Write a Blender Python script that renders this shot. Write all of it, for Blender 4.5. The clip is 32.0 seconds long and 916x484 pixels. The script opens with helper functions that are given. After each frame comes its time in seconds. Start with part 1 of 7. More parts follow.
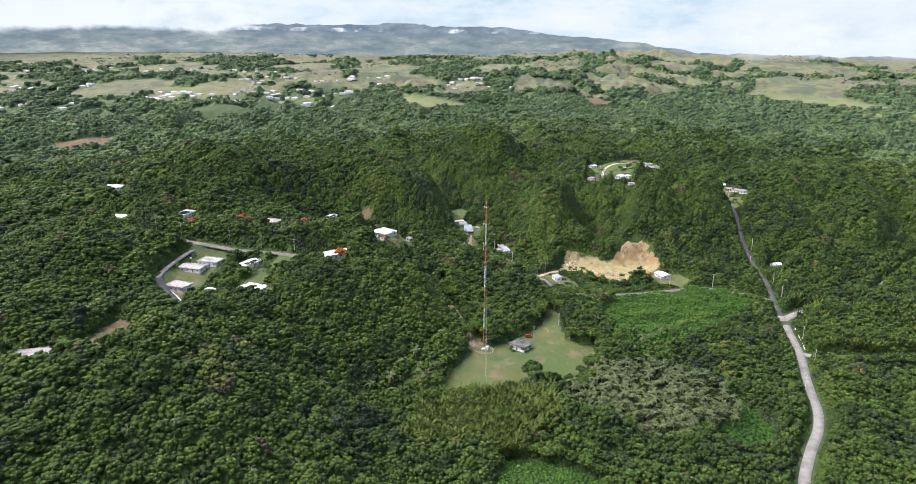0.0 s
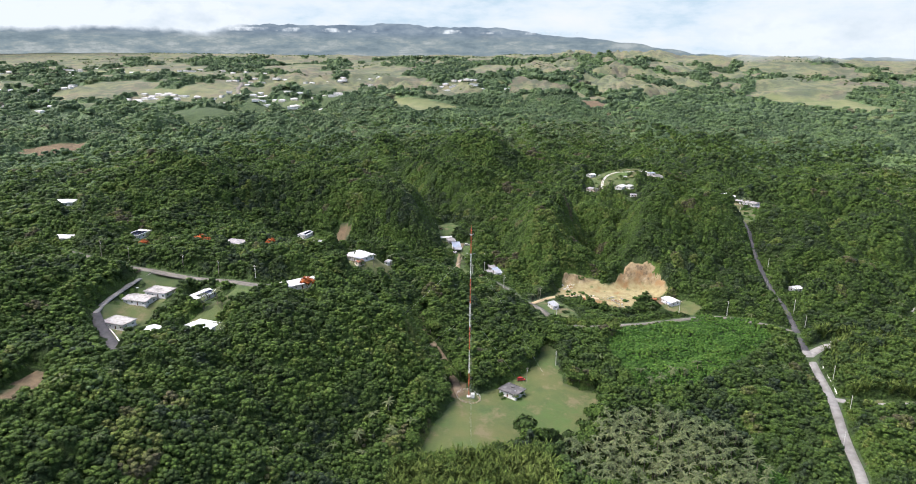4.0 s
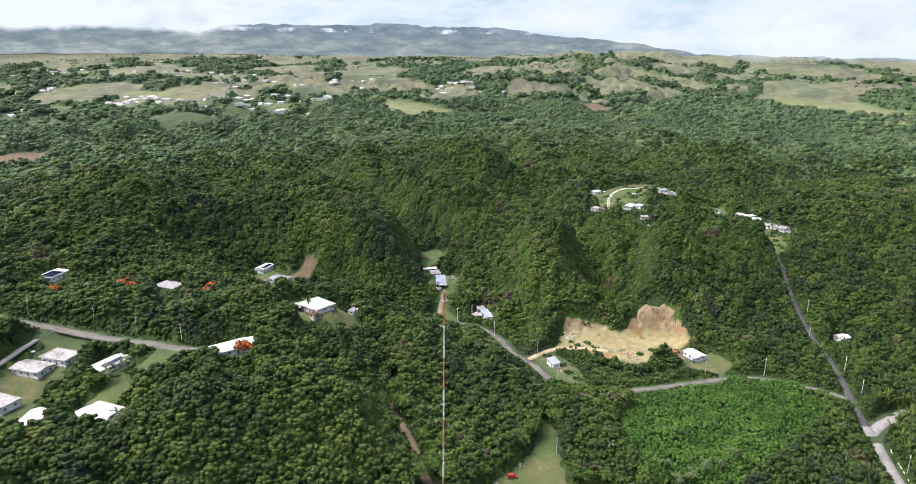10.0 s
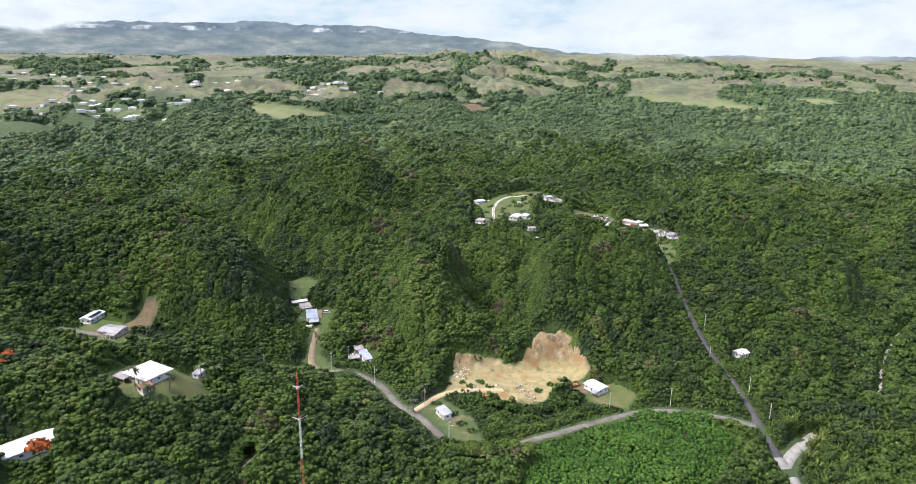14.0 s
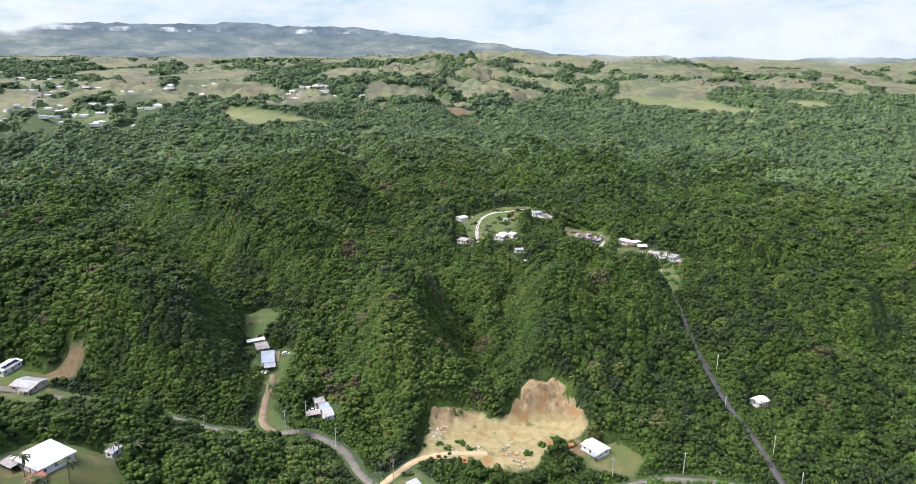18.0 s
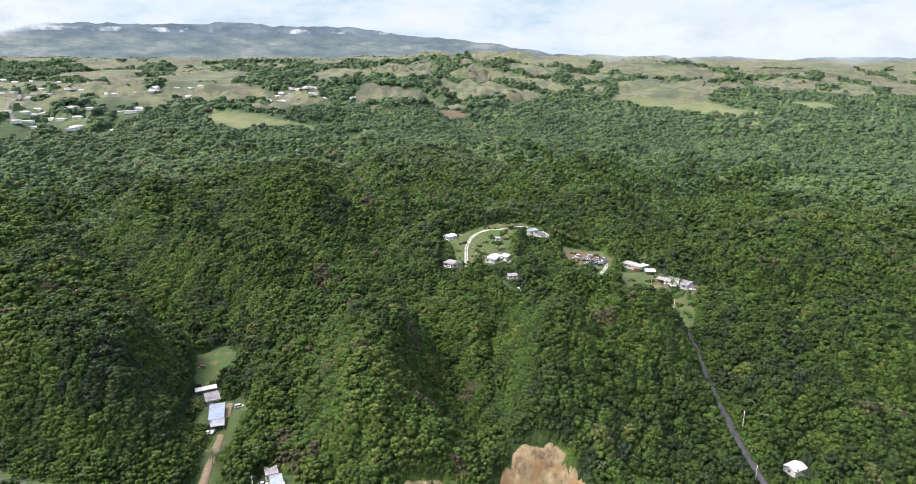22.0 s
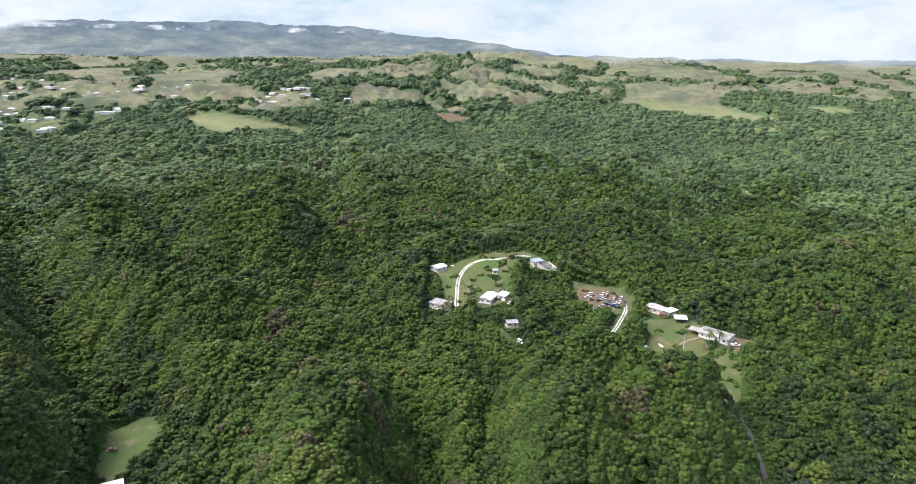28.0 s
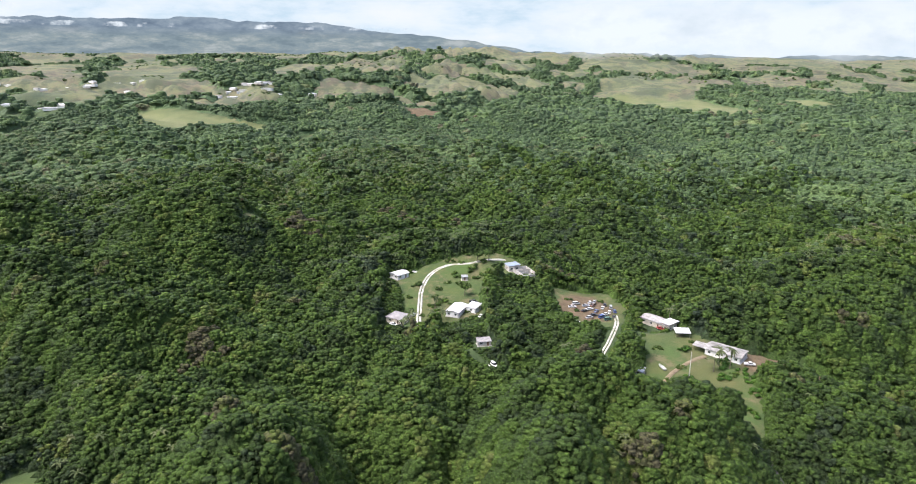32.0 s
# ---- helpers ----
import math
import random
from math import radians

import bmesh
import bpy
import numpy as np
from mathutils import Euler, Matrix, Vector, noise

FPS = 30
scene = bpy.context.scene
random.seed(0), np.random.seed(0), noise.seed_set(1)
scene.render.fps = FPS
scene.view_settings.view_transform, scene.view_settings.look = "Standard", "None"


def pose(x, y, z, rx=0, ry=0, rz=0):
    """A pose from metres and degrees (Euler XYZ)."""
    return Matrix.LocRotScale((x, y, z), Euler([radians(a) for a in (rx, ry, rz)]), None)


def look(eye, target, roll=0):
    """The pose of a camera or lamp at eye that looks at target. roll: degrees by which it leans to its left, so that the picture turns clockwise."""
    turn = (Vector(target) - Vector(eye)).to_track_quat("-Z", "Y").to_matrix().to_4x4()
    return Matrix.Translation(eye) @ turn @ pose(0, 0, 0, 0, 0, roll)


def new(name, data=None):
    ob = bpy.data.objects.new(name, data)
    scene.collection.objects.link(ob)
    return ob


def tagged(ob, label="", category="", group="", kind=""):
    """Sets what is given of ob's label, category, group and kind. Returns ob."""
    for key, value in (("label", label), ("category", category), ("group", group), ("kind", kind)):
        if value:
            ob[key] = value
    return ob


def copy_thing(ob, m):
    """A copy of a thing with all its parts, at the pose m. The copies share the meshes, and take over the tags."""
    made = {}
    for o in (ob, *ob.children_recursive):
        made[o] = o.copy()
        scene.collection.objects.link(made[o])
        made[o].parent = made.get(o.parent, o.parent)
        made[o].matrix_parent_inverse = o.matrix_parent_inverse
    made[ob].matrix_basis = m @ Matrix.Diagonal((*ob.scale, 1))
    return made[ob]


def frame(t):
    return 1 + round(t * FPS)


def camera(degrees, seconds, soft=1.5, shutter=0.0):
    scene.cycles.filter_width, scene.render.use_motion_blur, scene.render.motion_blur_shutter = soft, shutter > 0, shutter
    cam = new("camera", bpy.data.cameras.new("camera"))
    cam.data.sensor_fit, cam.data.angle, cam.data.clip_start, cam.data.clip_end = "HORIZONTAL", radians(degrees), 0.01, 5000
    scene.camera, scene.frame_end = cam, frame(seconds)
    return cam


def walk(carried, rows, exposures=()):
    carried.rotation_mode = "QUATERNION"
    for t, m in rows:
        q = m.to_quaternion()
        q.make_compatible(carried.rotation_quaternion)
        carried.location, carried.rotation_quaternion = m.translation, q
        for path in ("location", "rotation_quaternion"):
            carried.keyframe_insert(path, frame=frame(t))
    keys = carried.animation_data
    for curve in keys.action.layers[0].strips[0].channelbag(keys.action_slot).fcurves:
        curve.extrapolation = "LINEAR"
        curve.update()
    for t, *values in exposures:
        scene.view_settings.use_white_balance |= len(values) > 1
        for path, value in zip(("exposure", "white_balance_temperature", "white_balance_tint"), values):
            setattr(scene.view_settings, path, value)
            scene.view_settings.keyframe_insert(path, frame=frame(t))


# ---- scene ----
cam = camera(68.6, 32.0, 1.0)
PATH = [
    (0, look((28.28, 5.6, 173.81), (-1.81, 131.94, 136.97), 0.6)),
    (3, look((24.14, 48.69, 174.28), (-5.36, 175.19, 137.5), 0.6)),
    (6, look((19.56, 92.03, 174.69), (-9.73, 218.63, 138.11), 0.6)),
    (9, look((15.66, 134.97, 176.24), (-13.7, 261.54, 139.58), 0.6)),
    (11, look((12.8, 164.19, 177.08), (-16.63, 290.72, 140.37), 0.6)),
    (12, look((11.33, 178.58, 177.61), (-17.51, 305.28, 140.98), 0.6)),
    (12.5, look((10.71, 185.79, 177.93), (-15.01, 313.16, 141.35), 0.6)),
    (13, look((10.33, 192.97, 178.34), (-5.67, 321.91, 141.68), 0.6)),
    (13.5, look((10.23, 200.08, 178.83), (1.39, 329.7, 142.11), 0.53)),
    (14, look((10.41, 207.13, 179.37), (3.71, 336.85, 142.57), 0.47)),
    (14.5, look((10.73, 214.27, 179.71), (4.73, 344.01, 142.86), 0.4)),
    (16.5, look((11.89, 243.82, 179.77), (7.25, 373.71, 143.24), 0.48)),
    (17, look((12.3, 251.09, 179.93), (7.91, 381, 143.49), 0.5)),
    (19, look((14.82, 279.19, 181.91), (10.71, 409.06, 145.26), 0.3)),
    (21, look((17.98, 309.11, 182.26), (14.13, 438.99, 145.67), 0.3)),
    (23, look((21.67, 339.2, 182.36), (17.75, 469.11, 145.85), 0.3)),
    (24.5, look((22.45, 361.54, 182.13), (19.09, 491.51, 145.77), 0.68)),
    (25, look((22.79, 368.87, 182.17), (18.33, 498.83, 145.84), 0.8)),
    (25.5, look((23.25, 376.04, 182.24), (16.56, 505.87, 145.84), 0.6)),
    (26.5, look((24.03, 390.14, 182.07), (17.69, 519.98, 145.69), 0.7)),
    (27.5, look((24.71, 404.26, 181.36), (19.17, 534.15, 144.99), 0.8)),
    (28, look((25.11, 411.49, 180.45), (20.86, 541.42, 144), 0.7)),
    (28.5, look((25.69, 418.99, 178.89), (22.06, 548.92, 142.48), 0.67)),
    (29, look((26.42, 426.63, 176.86), (23.15, 556.61, 140.49), 0.65)),
    (30, look((27.9, 441.94, 172.62), (24.8, 571.93, 136.31), 0.6)),
    (31, look((29.23, 457.1, 168.63), (26.93, 587.09, 132.31), 0.6)),
    (31.5, look((29.84, 464.6, 166.89), (27.68, 594.61, 130.57), 0.6)),
    (32, look((30.5, 472.12, 165.43), (31.17, 602.09, 128.9), 0.5)),
]
walk(cam, PATH, [(0, 1.08, 6050, 15)])

# ---- light ----
world = bpy.data.worlds.new("sky")
scene.world = world
world.use_nodes = True
wn = world.node_tree
sky = wn.nodes.new("ShaderNodeTexSky")
sky.sky_type = "NISHITA"
sky.sun_disc = False
sky.sun_elevation, sky.sun_rotation = radians(62), radians(-106)
sky.air_density, sky.dust_density, sky.ozone_density = 1.0, 7.0, 0.6
wn.nodes["Background"].inputs[1].default_value = 0.15
wn.links.new(sky.outputs[0], wn.nodes["Background"].inputs[0])
sun = new("sun", bpy.data.lights.new("sun", "SUN"))
sun.data.energy, sun.data.angle, sun.data.color = 1.4, radians(30), (1.0, 0.97, 0.92)
# the bright part of the cloud stands high and to the left, a little behind the flight
sun.matrix_world = look((-545, -156, 1066), (0, 0, 0))

# ---- the lie of the land ----
# the plan is drawn in units of U metres
U = 1.35
HILLS_NEAR = [
    (-130, 300, 55, 11.9), (-110, 345, 35, 15.4), (-190, 340, 70, 5.5), (-120, 175, 45, 21.2), (-230, 230, 70, 29.5), (85, 325, 50, -3.5),
    (130, 400, 60, -3.4), (60, 165, 80, 0.4), (-60, 200, 30, -8.9), (-175, 285, 16, -5.7), (20, 400, 22, -6.4), (220, 300, 80, -3),
    (-70, 330, 24, -1.7), (20, 345, 40, 1.2), (-25, 285, 36, 0.3), (-170, 258, 20, -11.3),
]
HILLS_FAR = [
    (-134, 379, 17, -9), (34, 511, 14, 9), (60, 504, 14, 11), (82, 491, 11, 9), (46, 541, 12, -6), (74, 532, 10, -6),
    (-114, 446, 20, 4), (-30, 472, 16, 7), (-12, 478, 9, 4), (44, 462, 9, 4), (78, 470, 10, 5), (92, 455, 9, 4), (-27, 487, 14, 7), (-18, 462, 12, 6), (-34, 520, 14, 5), (48, 472, 11, 6), (40, 450, 8, 5), (62, 512, 16, 5), (84, 502, 12, 5), (130, 526, 14, 5), (-165, 495, 40, 6), (-100, 470, 14, 6), (-75, 545, 22, 6),
    (190, 2600, 380, 24), (700, 2500, 300, 14),
    (-120, 430, 32, 6.9), (-140, 470, 50, 12.9), (-290, 420, 90, 32.8), (-40, 445, 24, -2.7), (-15, 500, 32, 15.6), (45, 450, 20, 14.9),
    (65, 508, 36, 7.1), (-60, 520, 40, 4.6), (110, 560, 60, 8.1), (20, 610, 50, 7.7), (170, 620, 50, 9), (190, 545, 28, -9.9),
    (-95, 545, 45, -3), (-170, 600, 45, 3.3), (-200, 730, 80, 14), (-20, 820, 110, 5.9), (170, 490, 40, -6.5), (-15, 530, 18, -11.7),
    (-40, 505, 22, -4.4), (-25, 432, 16, 14), (130, 740, 90, -3.3), (-310, 1510, 60, 0.8), (350, 1800, 160, -16.4), (-150, 1140, 90, 3.6),
    (35, 520, 18, -6.5), (-82, 700, 45, 11.7), (45, 670, 34, 14.1), (-92, 585, 24, 10.1), (-165, 418, 22, -17.6), (-460, 460, 90, 1.1),
]
BASE_Y = [-900, 0, 200, 300, 420, 550, 750, 1000, 1200, 1400, 1550, 2000, 2600, 3500, 4900]
BASE_Z = [-6, -6, -6, -3, 4, 14, 10, 20, 26, 48, 62, 84, 112, 98, 80]
RAVINE = [(-25, 398, 1), (-47, 418, 2.5), (-78, 453, 5), (-93, 505, 6), (-116, 528, 7), (-140, 552, 9), (-190, 602, 11), (-255, 682, 14), (-345, 778, 17)]
SIDE_VALLEY = [(-27, 552, 15), (-8, 520, 13), (4, 495, 11), (5, 477, 9), (12, 456, 6), (17, 442, 3)]
GULLY = [(22, 502, 18), (26, 474, 13), (22, 446, 6)]
EAST_VALLEY = [(290, 660, 9), (255, 600, 8), (232, 550, 5), (212, 505, 2), (192, 470, 0)]
WEST_VALE = [(-61, 402, 3.5), (-85, 404, 6), (-125, 411, 9.5), (-158, 415, 13), (-200, 420, 19)]
QUARRY = [(-3, 404, 0.5), (14, 404, -0.8), (26, 409, -1), (35, 415, -0.5)]


def smooth(v):
    v = np.clip(v, 0, 1)
    return v * v * (3 - 2 * v)


def lattice(ix, iy, seed):
    n = (ix * 374761393 + iy * 668265263 + seed * 974711) & 0x7FFFFFFF
    n = ((n ^ (n >> 13)) * 1274126177) & 0x7FFFFFFF
    return ((n ^ (n >> 16)) & 0xFFFF) / 65535.0


def value_noise(x, y, size, seed=0):
    """Smooth noise from 0 to 1 on the plan, with features of that size."""
    u, v = np.asarray(x, float) / size, np.asarray(y, float) / size
    iu, iv = np.floor(u).astype(np.int64), np.floor(v).astype(np.int64)
    fu, fv = smooth(u - iu), smooth(v - iv)
    a = lattice(iu, iv, seed) * (1 - fu) + lattice(iu + 1, iv, seed) * fu
    b = lattice(iu, iv + 1, seed) * (1 - fu) + lattice(iu + 1, iv + 1, seed) * fu
    return a * (1 - fv) + b * fv


def along(x, y, line):
    """Distance from a line of (x, y, z) on the plan, and the line's height at the nearest place."""
    best, level = np.full(np.shape(x), 1e9), np.zeros(np.shape(x))
    for (ax, ay, az), (bx, by, bz) in zip(line, line[1:]):
        dx, dy = bx - ax, by - ay
        t = np.clip(((x - ax) * dx + (y - ay) * dy) / (dx * dx + dy * dy), 0, 1)
        d = np.hypot(x - ax - t * dx, y - ay - t * dy)
        level = np.where(d < best, az + (bz - az) * t, level)
        best = np.minimum(d, best)
    return best, level


def carve(h, x, y, line, w0, w1):
    d, level = along(x, y, line)
    return level + (h - level) * smooth((d - w0) / (w1 - w0))


def inside(x, y, poly):
    x, y = np.asarray(x, float), np.asarray(y, float)
    hit = np.zeros(x.shape, bool)
    for (ax, ay), (bx, by) in zip(poly, poly[1:] + poly[:1]):
        if ay != by:
            hit ^= ((ay > y) != (by > y)) & (x < (bx - ax) * (y - ay) / (by - ay) + ax)
    return hit


def edge_distance(x, y, poly):
    """Signed distance from a polygon's edge on the plan: positive inside."""
    d, _ = along(x, y, [(px, py, 0) for px, py in poly + poly[:1]])
    return np.where(inside(x, y, poly), d, -d)


def lay(x, y):
    """Height of the land before roads and pads are cut into it."""
    x, y = np.asarray(x, float) / U, np.asarray(y, float) / U
    u = smooth((x + 150) / 450)
    h = np.interp(y - 420 * u * np.clip((y - 900) / 300, 0, 1), BASE_Y, BASE_Z)
    for cx, cy, size, rise in HILLS_NEAR + HILLS_FAR:
        h = h + rise * np.exp(-((x - cx) ** 2 + (y - cy) ** 2) / (2 * size * size))
    h = carve(h, x, y, RAVINE, 5, 32)
    h = carve(h, x, y, SIDE_VALLEY, 2, 17)
    h = carve(h, x, y, GULLY, 1, 12)
    h = carve(h, x, y, EAST_VALLEY, 3, 26)
    h = carve(h, x, y, WEST_VALE, 8, 28)
    # rolling ground in the middle distance, gullied grass hills beyond
    far = smooth((y - 780) / 250) + smooth((-x - 330) / 200) * (y < 1100)
    far = np.clip(far, 0, 1)
    flat = (1 - 0.55 * smooth((x - 40) / 220)) * (1 - 0.85 * np.maximum(smooth((-x - 780) / 160) * smooth((y - 700) / 300), smooth((y - 1600) / 110) * smooth((-x - 160) / 160)))
    h = h + flat * far * 24 * (value_noise(x, y, 150, 3) - 0.5) + far * 12 * (value_noise(x, y, 62, 4) - 0.5)
    h = h + smooth((y - 600) / 120) * (1 - smooth((y - 1250) / 200)) * 20 * (np.abs(value_noise(x + 0.7 * y, y - 0.3 * x, 92, 16) - 0.5) * 2 - 0.4)
    hills = hill_cover(x * U, y * U)
    gully = np.abs(value_noise(x, y, 150, 5) - 0.5) * 2
    spur = 1 - np.abs(value_noise(x - 0.5 * y, y, 95, 15) - 0.5) * 2
    fine = np.abs(value_noise(x + 0.3 * y, y, 52, 6) - 0.5) * 2
    finer = np.abs(value_noise(x, y + 0.4 * x, 24, 9) - 0.5) * 2
    h = h + hills * flat * (13 * (gully - 0.42) + 13 * (spur ** 2 - 0.5) + 17 * (fine - 0.4) + 10 * (finer - 0.4))
    lump = np.clip(1 - far, 0, 1) * smooth((y - 150) / 60)
    h = h + lump * 3.2 * (value_noise(x, y, 26, 8) - 0.5)
    h = carve(h, x, y, QUARRY, 9, 17)
    return h * U


def hill_cover(x, y):
    """How far the open grass hills cover a place, 0 to 1."""
    x, y = np.asarray(x, float) / U, np.asarray(y, float) / U
    u = smooth((x + 150) / 450)
    rim = 1240 + 500 * u - 140 * smooth((-x - 500) / 500) + 190 * (value_noise(x, y, 230, 7) - 0.5)
    return smooth((y - rim) / 90)


def catmull(points, step=4.0):
    """A smooth line through points of the plan."""
    p = [np.array(q, float) for q in points]
    p = [2 * p[0] - p[1]] + p + [2 * p[-1] - p[-2]]
    out = []
    for a, b, c, d in zip(p, p[1:], p[2:], p[3:]):
        n = max(2, int(np.linalg.norm(c - b) / step))
        for k in range(n):
            t = k / n
            out.append(0.5 * (2 * b + (c - a) * t + (2 * a - 5 * b + 4 * c - d) * t * t + (3 * b - a - 3 * c + d) * t ** 3))
    out.append(p[-2])
    return out


# roads on the plan: name, half width, bed, points; the verge kept clear of trees is in VERGE
ROADS = [
    ("main_road", 2.5, "concrete", [(74, 60), (78, 110), (80, 145), (82, 176), (84, 196), (88, 216), (94, 234), (101, 252), (105, 271), (108, 299), (111.5, 329), (111.6, 349), (111, 367)]),
    ("hill_road", 2.2, "asphalt", [(111, 367), (110.5, 381), (110.9, 411), (108.5, 428), (107, 440), (105.7, 452), (105.2, 468), (105, 479), (104.5, 503), (102, 520)]),
    ("side_road", 2.8, "concrete", [(111, 362), (117, 370), (127, 379)]),
    ("side_road_in_trees", 2.6, "concrete", [(127, 379), (142, 391), (158, 403), (166, 409)]),
    ("upper_side_road", 2.1, "concrete", [(166, 409), (171, 415), (180, 432), (199, 458), (217, 475), (245, 488)]),
    ("farm_lane", 2.4, "concrete", [(112, 325), (124, 324.6), (139, 327), (170, 331)]),
    ("valley_road", 2.0, "old_asphalt", [(109, 384), (98, 388), (80, 390), (61.6, 388), (45, 381), (30, 371.5), (18, 362), (4, 355.5), (-3.4, 356.5), (-10, 364), (-17, 373.7), (-26, 384), (-34, 396.8), (-41, 402), (-52, 405.5), (-64, 404), (-85, 404), (-102, 407), (-125, 411), (-143, 413.5), (-158, 414), (-178, 413)]),
    ("valley_drive", 1.9, "dirt", [(-60, 404.5), (-66.5, 409), (-69, 416), (-72, 432), (-75, 450), (-78, 466)]),
    ("quarry_track", 1.8, "cream", [(-20, 379), (-15, 388), (-9, 396), (2, 401), (14, 403)]),
    ("housing_street", 3.1, "asphalt", [(-150, 232), (-161, 243), (-170, 252), (-181, 260), (-189, 266)]),
    ("housing_lane", 1.9, "concrete", [(-189, 266), (-191.5, 276), (-192, 286), (-191, 295), (-189, 303)]),
    ("ridge_road", 2.7, "old_asphalt", [(-300, 320), (-252, 313), (-235, 308.5), (-216, 303), (-203, 302), (-187, 303.8), (-169, 304.6), (-150, 304), (-136, 303.5), (-126, 306)]),
    ("mast_track", 2.2, "dirt", [(-36, 279), (-41, 289), (-50, 302), (-62, 316), (-66, 330)]),
    ("homestead_drive", 1.25, "coral", [(52, 541), (42, 548), (33, 556), (22, 566), (11, 578), (9, 590), (8.7, 602), (8.8, 618), (12, 631), (19, 638), (29, 638), (39, 643), (46, 645)]),
    ("car_yard_track", 1.1, "coral", [(60, 528), (64.5, 538), (70.3, 552), (77.5, 567), (84, 585), (86, 596)]),
    ("yard_path", 1.0, "dirt", [(107, 556), (104.6, 554.8), (97.4, 549.2), (90.2, 542.3), (86, 536)]),
    ("village_road", 6.0, "old_asphalt", [(-560, 1120), (-640, 1190), (-735, 1300), (-800, 1420), (-900, 1600)]),
]
VERGE = {"hill_road": -0.4, "side_road_in_trees": -3.5, "ridge_road": 1.2, "homestead_drive": 1.0, "mast_track": 0.5, "housing_street": 1.2, "housing_lane": 0.8, "valley_road": 2.2, "upper_side_road": -0.6, "main_road": 1.7}
BEDS = []
for road, half, bed, points in ROADS:
    line = catmull([(qx * U, qy * U) for qx, qy in points])
    z = np.array([float(lay(px, py)) for px, py in line])
    for _ in range(3):
        z[1:-1] = (z[:-2] + 2 * z[1:-1] + z[2:]) / 4
    BEDS.append((half, [(float(q[0]), float(q[1]), float(h)) for q, h in zip(line, z)]))

# wooded spurs (+) and hollows (-) between the clearings: rise, half width, line, all in metres
SPURS = [
    (16, 25, [(-137, 366), (-110, 382), (-86, 394)]), (5, 32, [(-224, 243), (-165, 256)]), (-6, 15, [(-176, 290), (-144, 286), (-116, 292), (-88, 312)]),
    (4, 18, [(-72, 462), (-50, 455)]), (12, 30, [(-235, 560), (-192, 585), (-166, 592), (-152, 574)]), (10, 36, [(-314, 745), (-240, 662), (-190, 622)]),
    (8, 25, [(-195, 806), (-142, 748), (-112, 716)]), (8, 17, [(-26, 588), (4, 592)]), (15, 28, [(172, 596), (194, 630), (205, 685), (206, 738)]),
    (11, 30, [(250, 900), (310, 930), (352, 945)]), (10, 30, [(-192, 835), (-160, 850), (-130, 880)]), (12, 24, [(-165, 736), (-158, 762), (-140, 788)]),
    (11, 28, [(-172, 906), (-111, 934), (-60, 950)]), (-10, 24, [(-60, 802), (-85, 842), (-52, 868)]), (9, 30, [(262, 770), (300, 840), (340, 870)]),
    (-9, 13, [(-7, 698), (11, 654), (19, 620)]), (-8, 11, [(-70, 632), (-50, 590)]), (-16, 22, [(-420, 1000), (-345, 930), (-266, 826), (-200, 752), (-139, 684)]), (11, 26, [(-340, 830), (-262, 748), (-208, 678)]), (9, 24, [(-330, 985), (-262, 900), (-205, 815)]), (14, 24, [(214, 770), (258, 782), (274, 738), (262, 684)]), (-13, 17, [(322, 820), (309, 765), (298, 715), (284, 660)]), (12, 30, [(392, 905), (398, 850), (372, 790)]),
    (-10, 20, [(45, 706), (105, 696)]), (9, 15, [(58, 650), (66, 640)]), (8, 14, [(98, 650), (104, 632)]), (7, 16, [(-30, 628), (-36, 606)]), (-9, 9, [(80, 668), (78, 632)]), (12, 40, [(-420, 640), (-370, 600), (-310, 585)]), (9, 36, [(-520, 760), (-430, 760), (-380, 800)]),
]

# level pads under buildings: x, y, half size
PADS = []
RELIEF = []
RX0, RY0, RSTEP = -1100.0, 100.0, 5.0


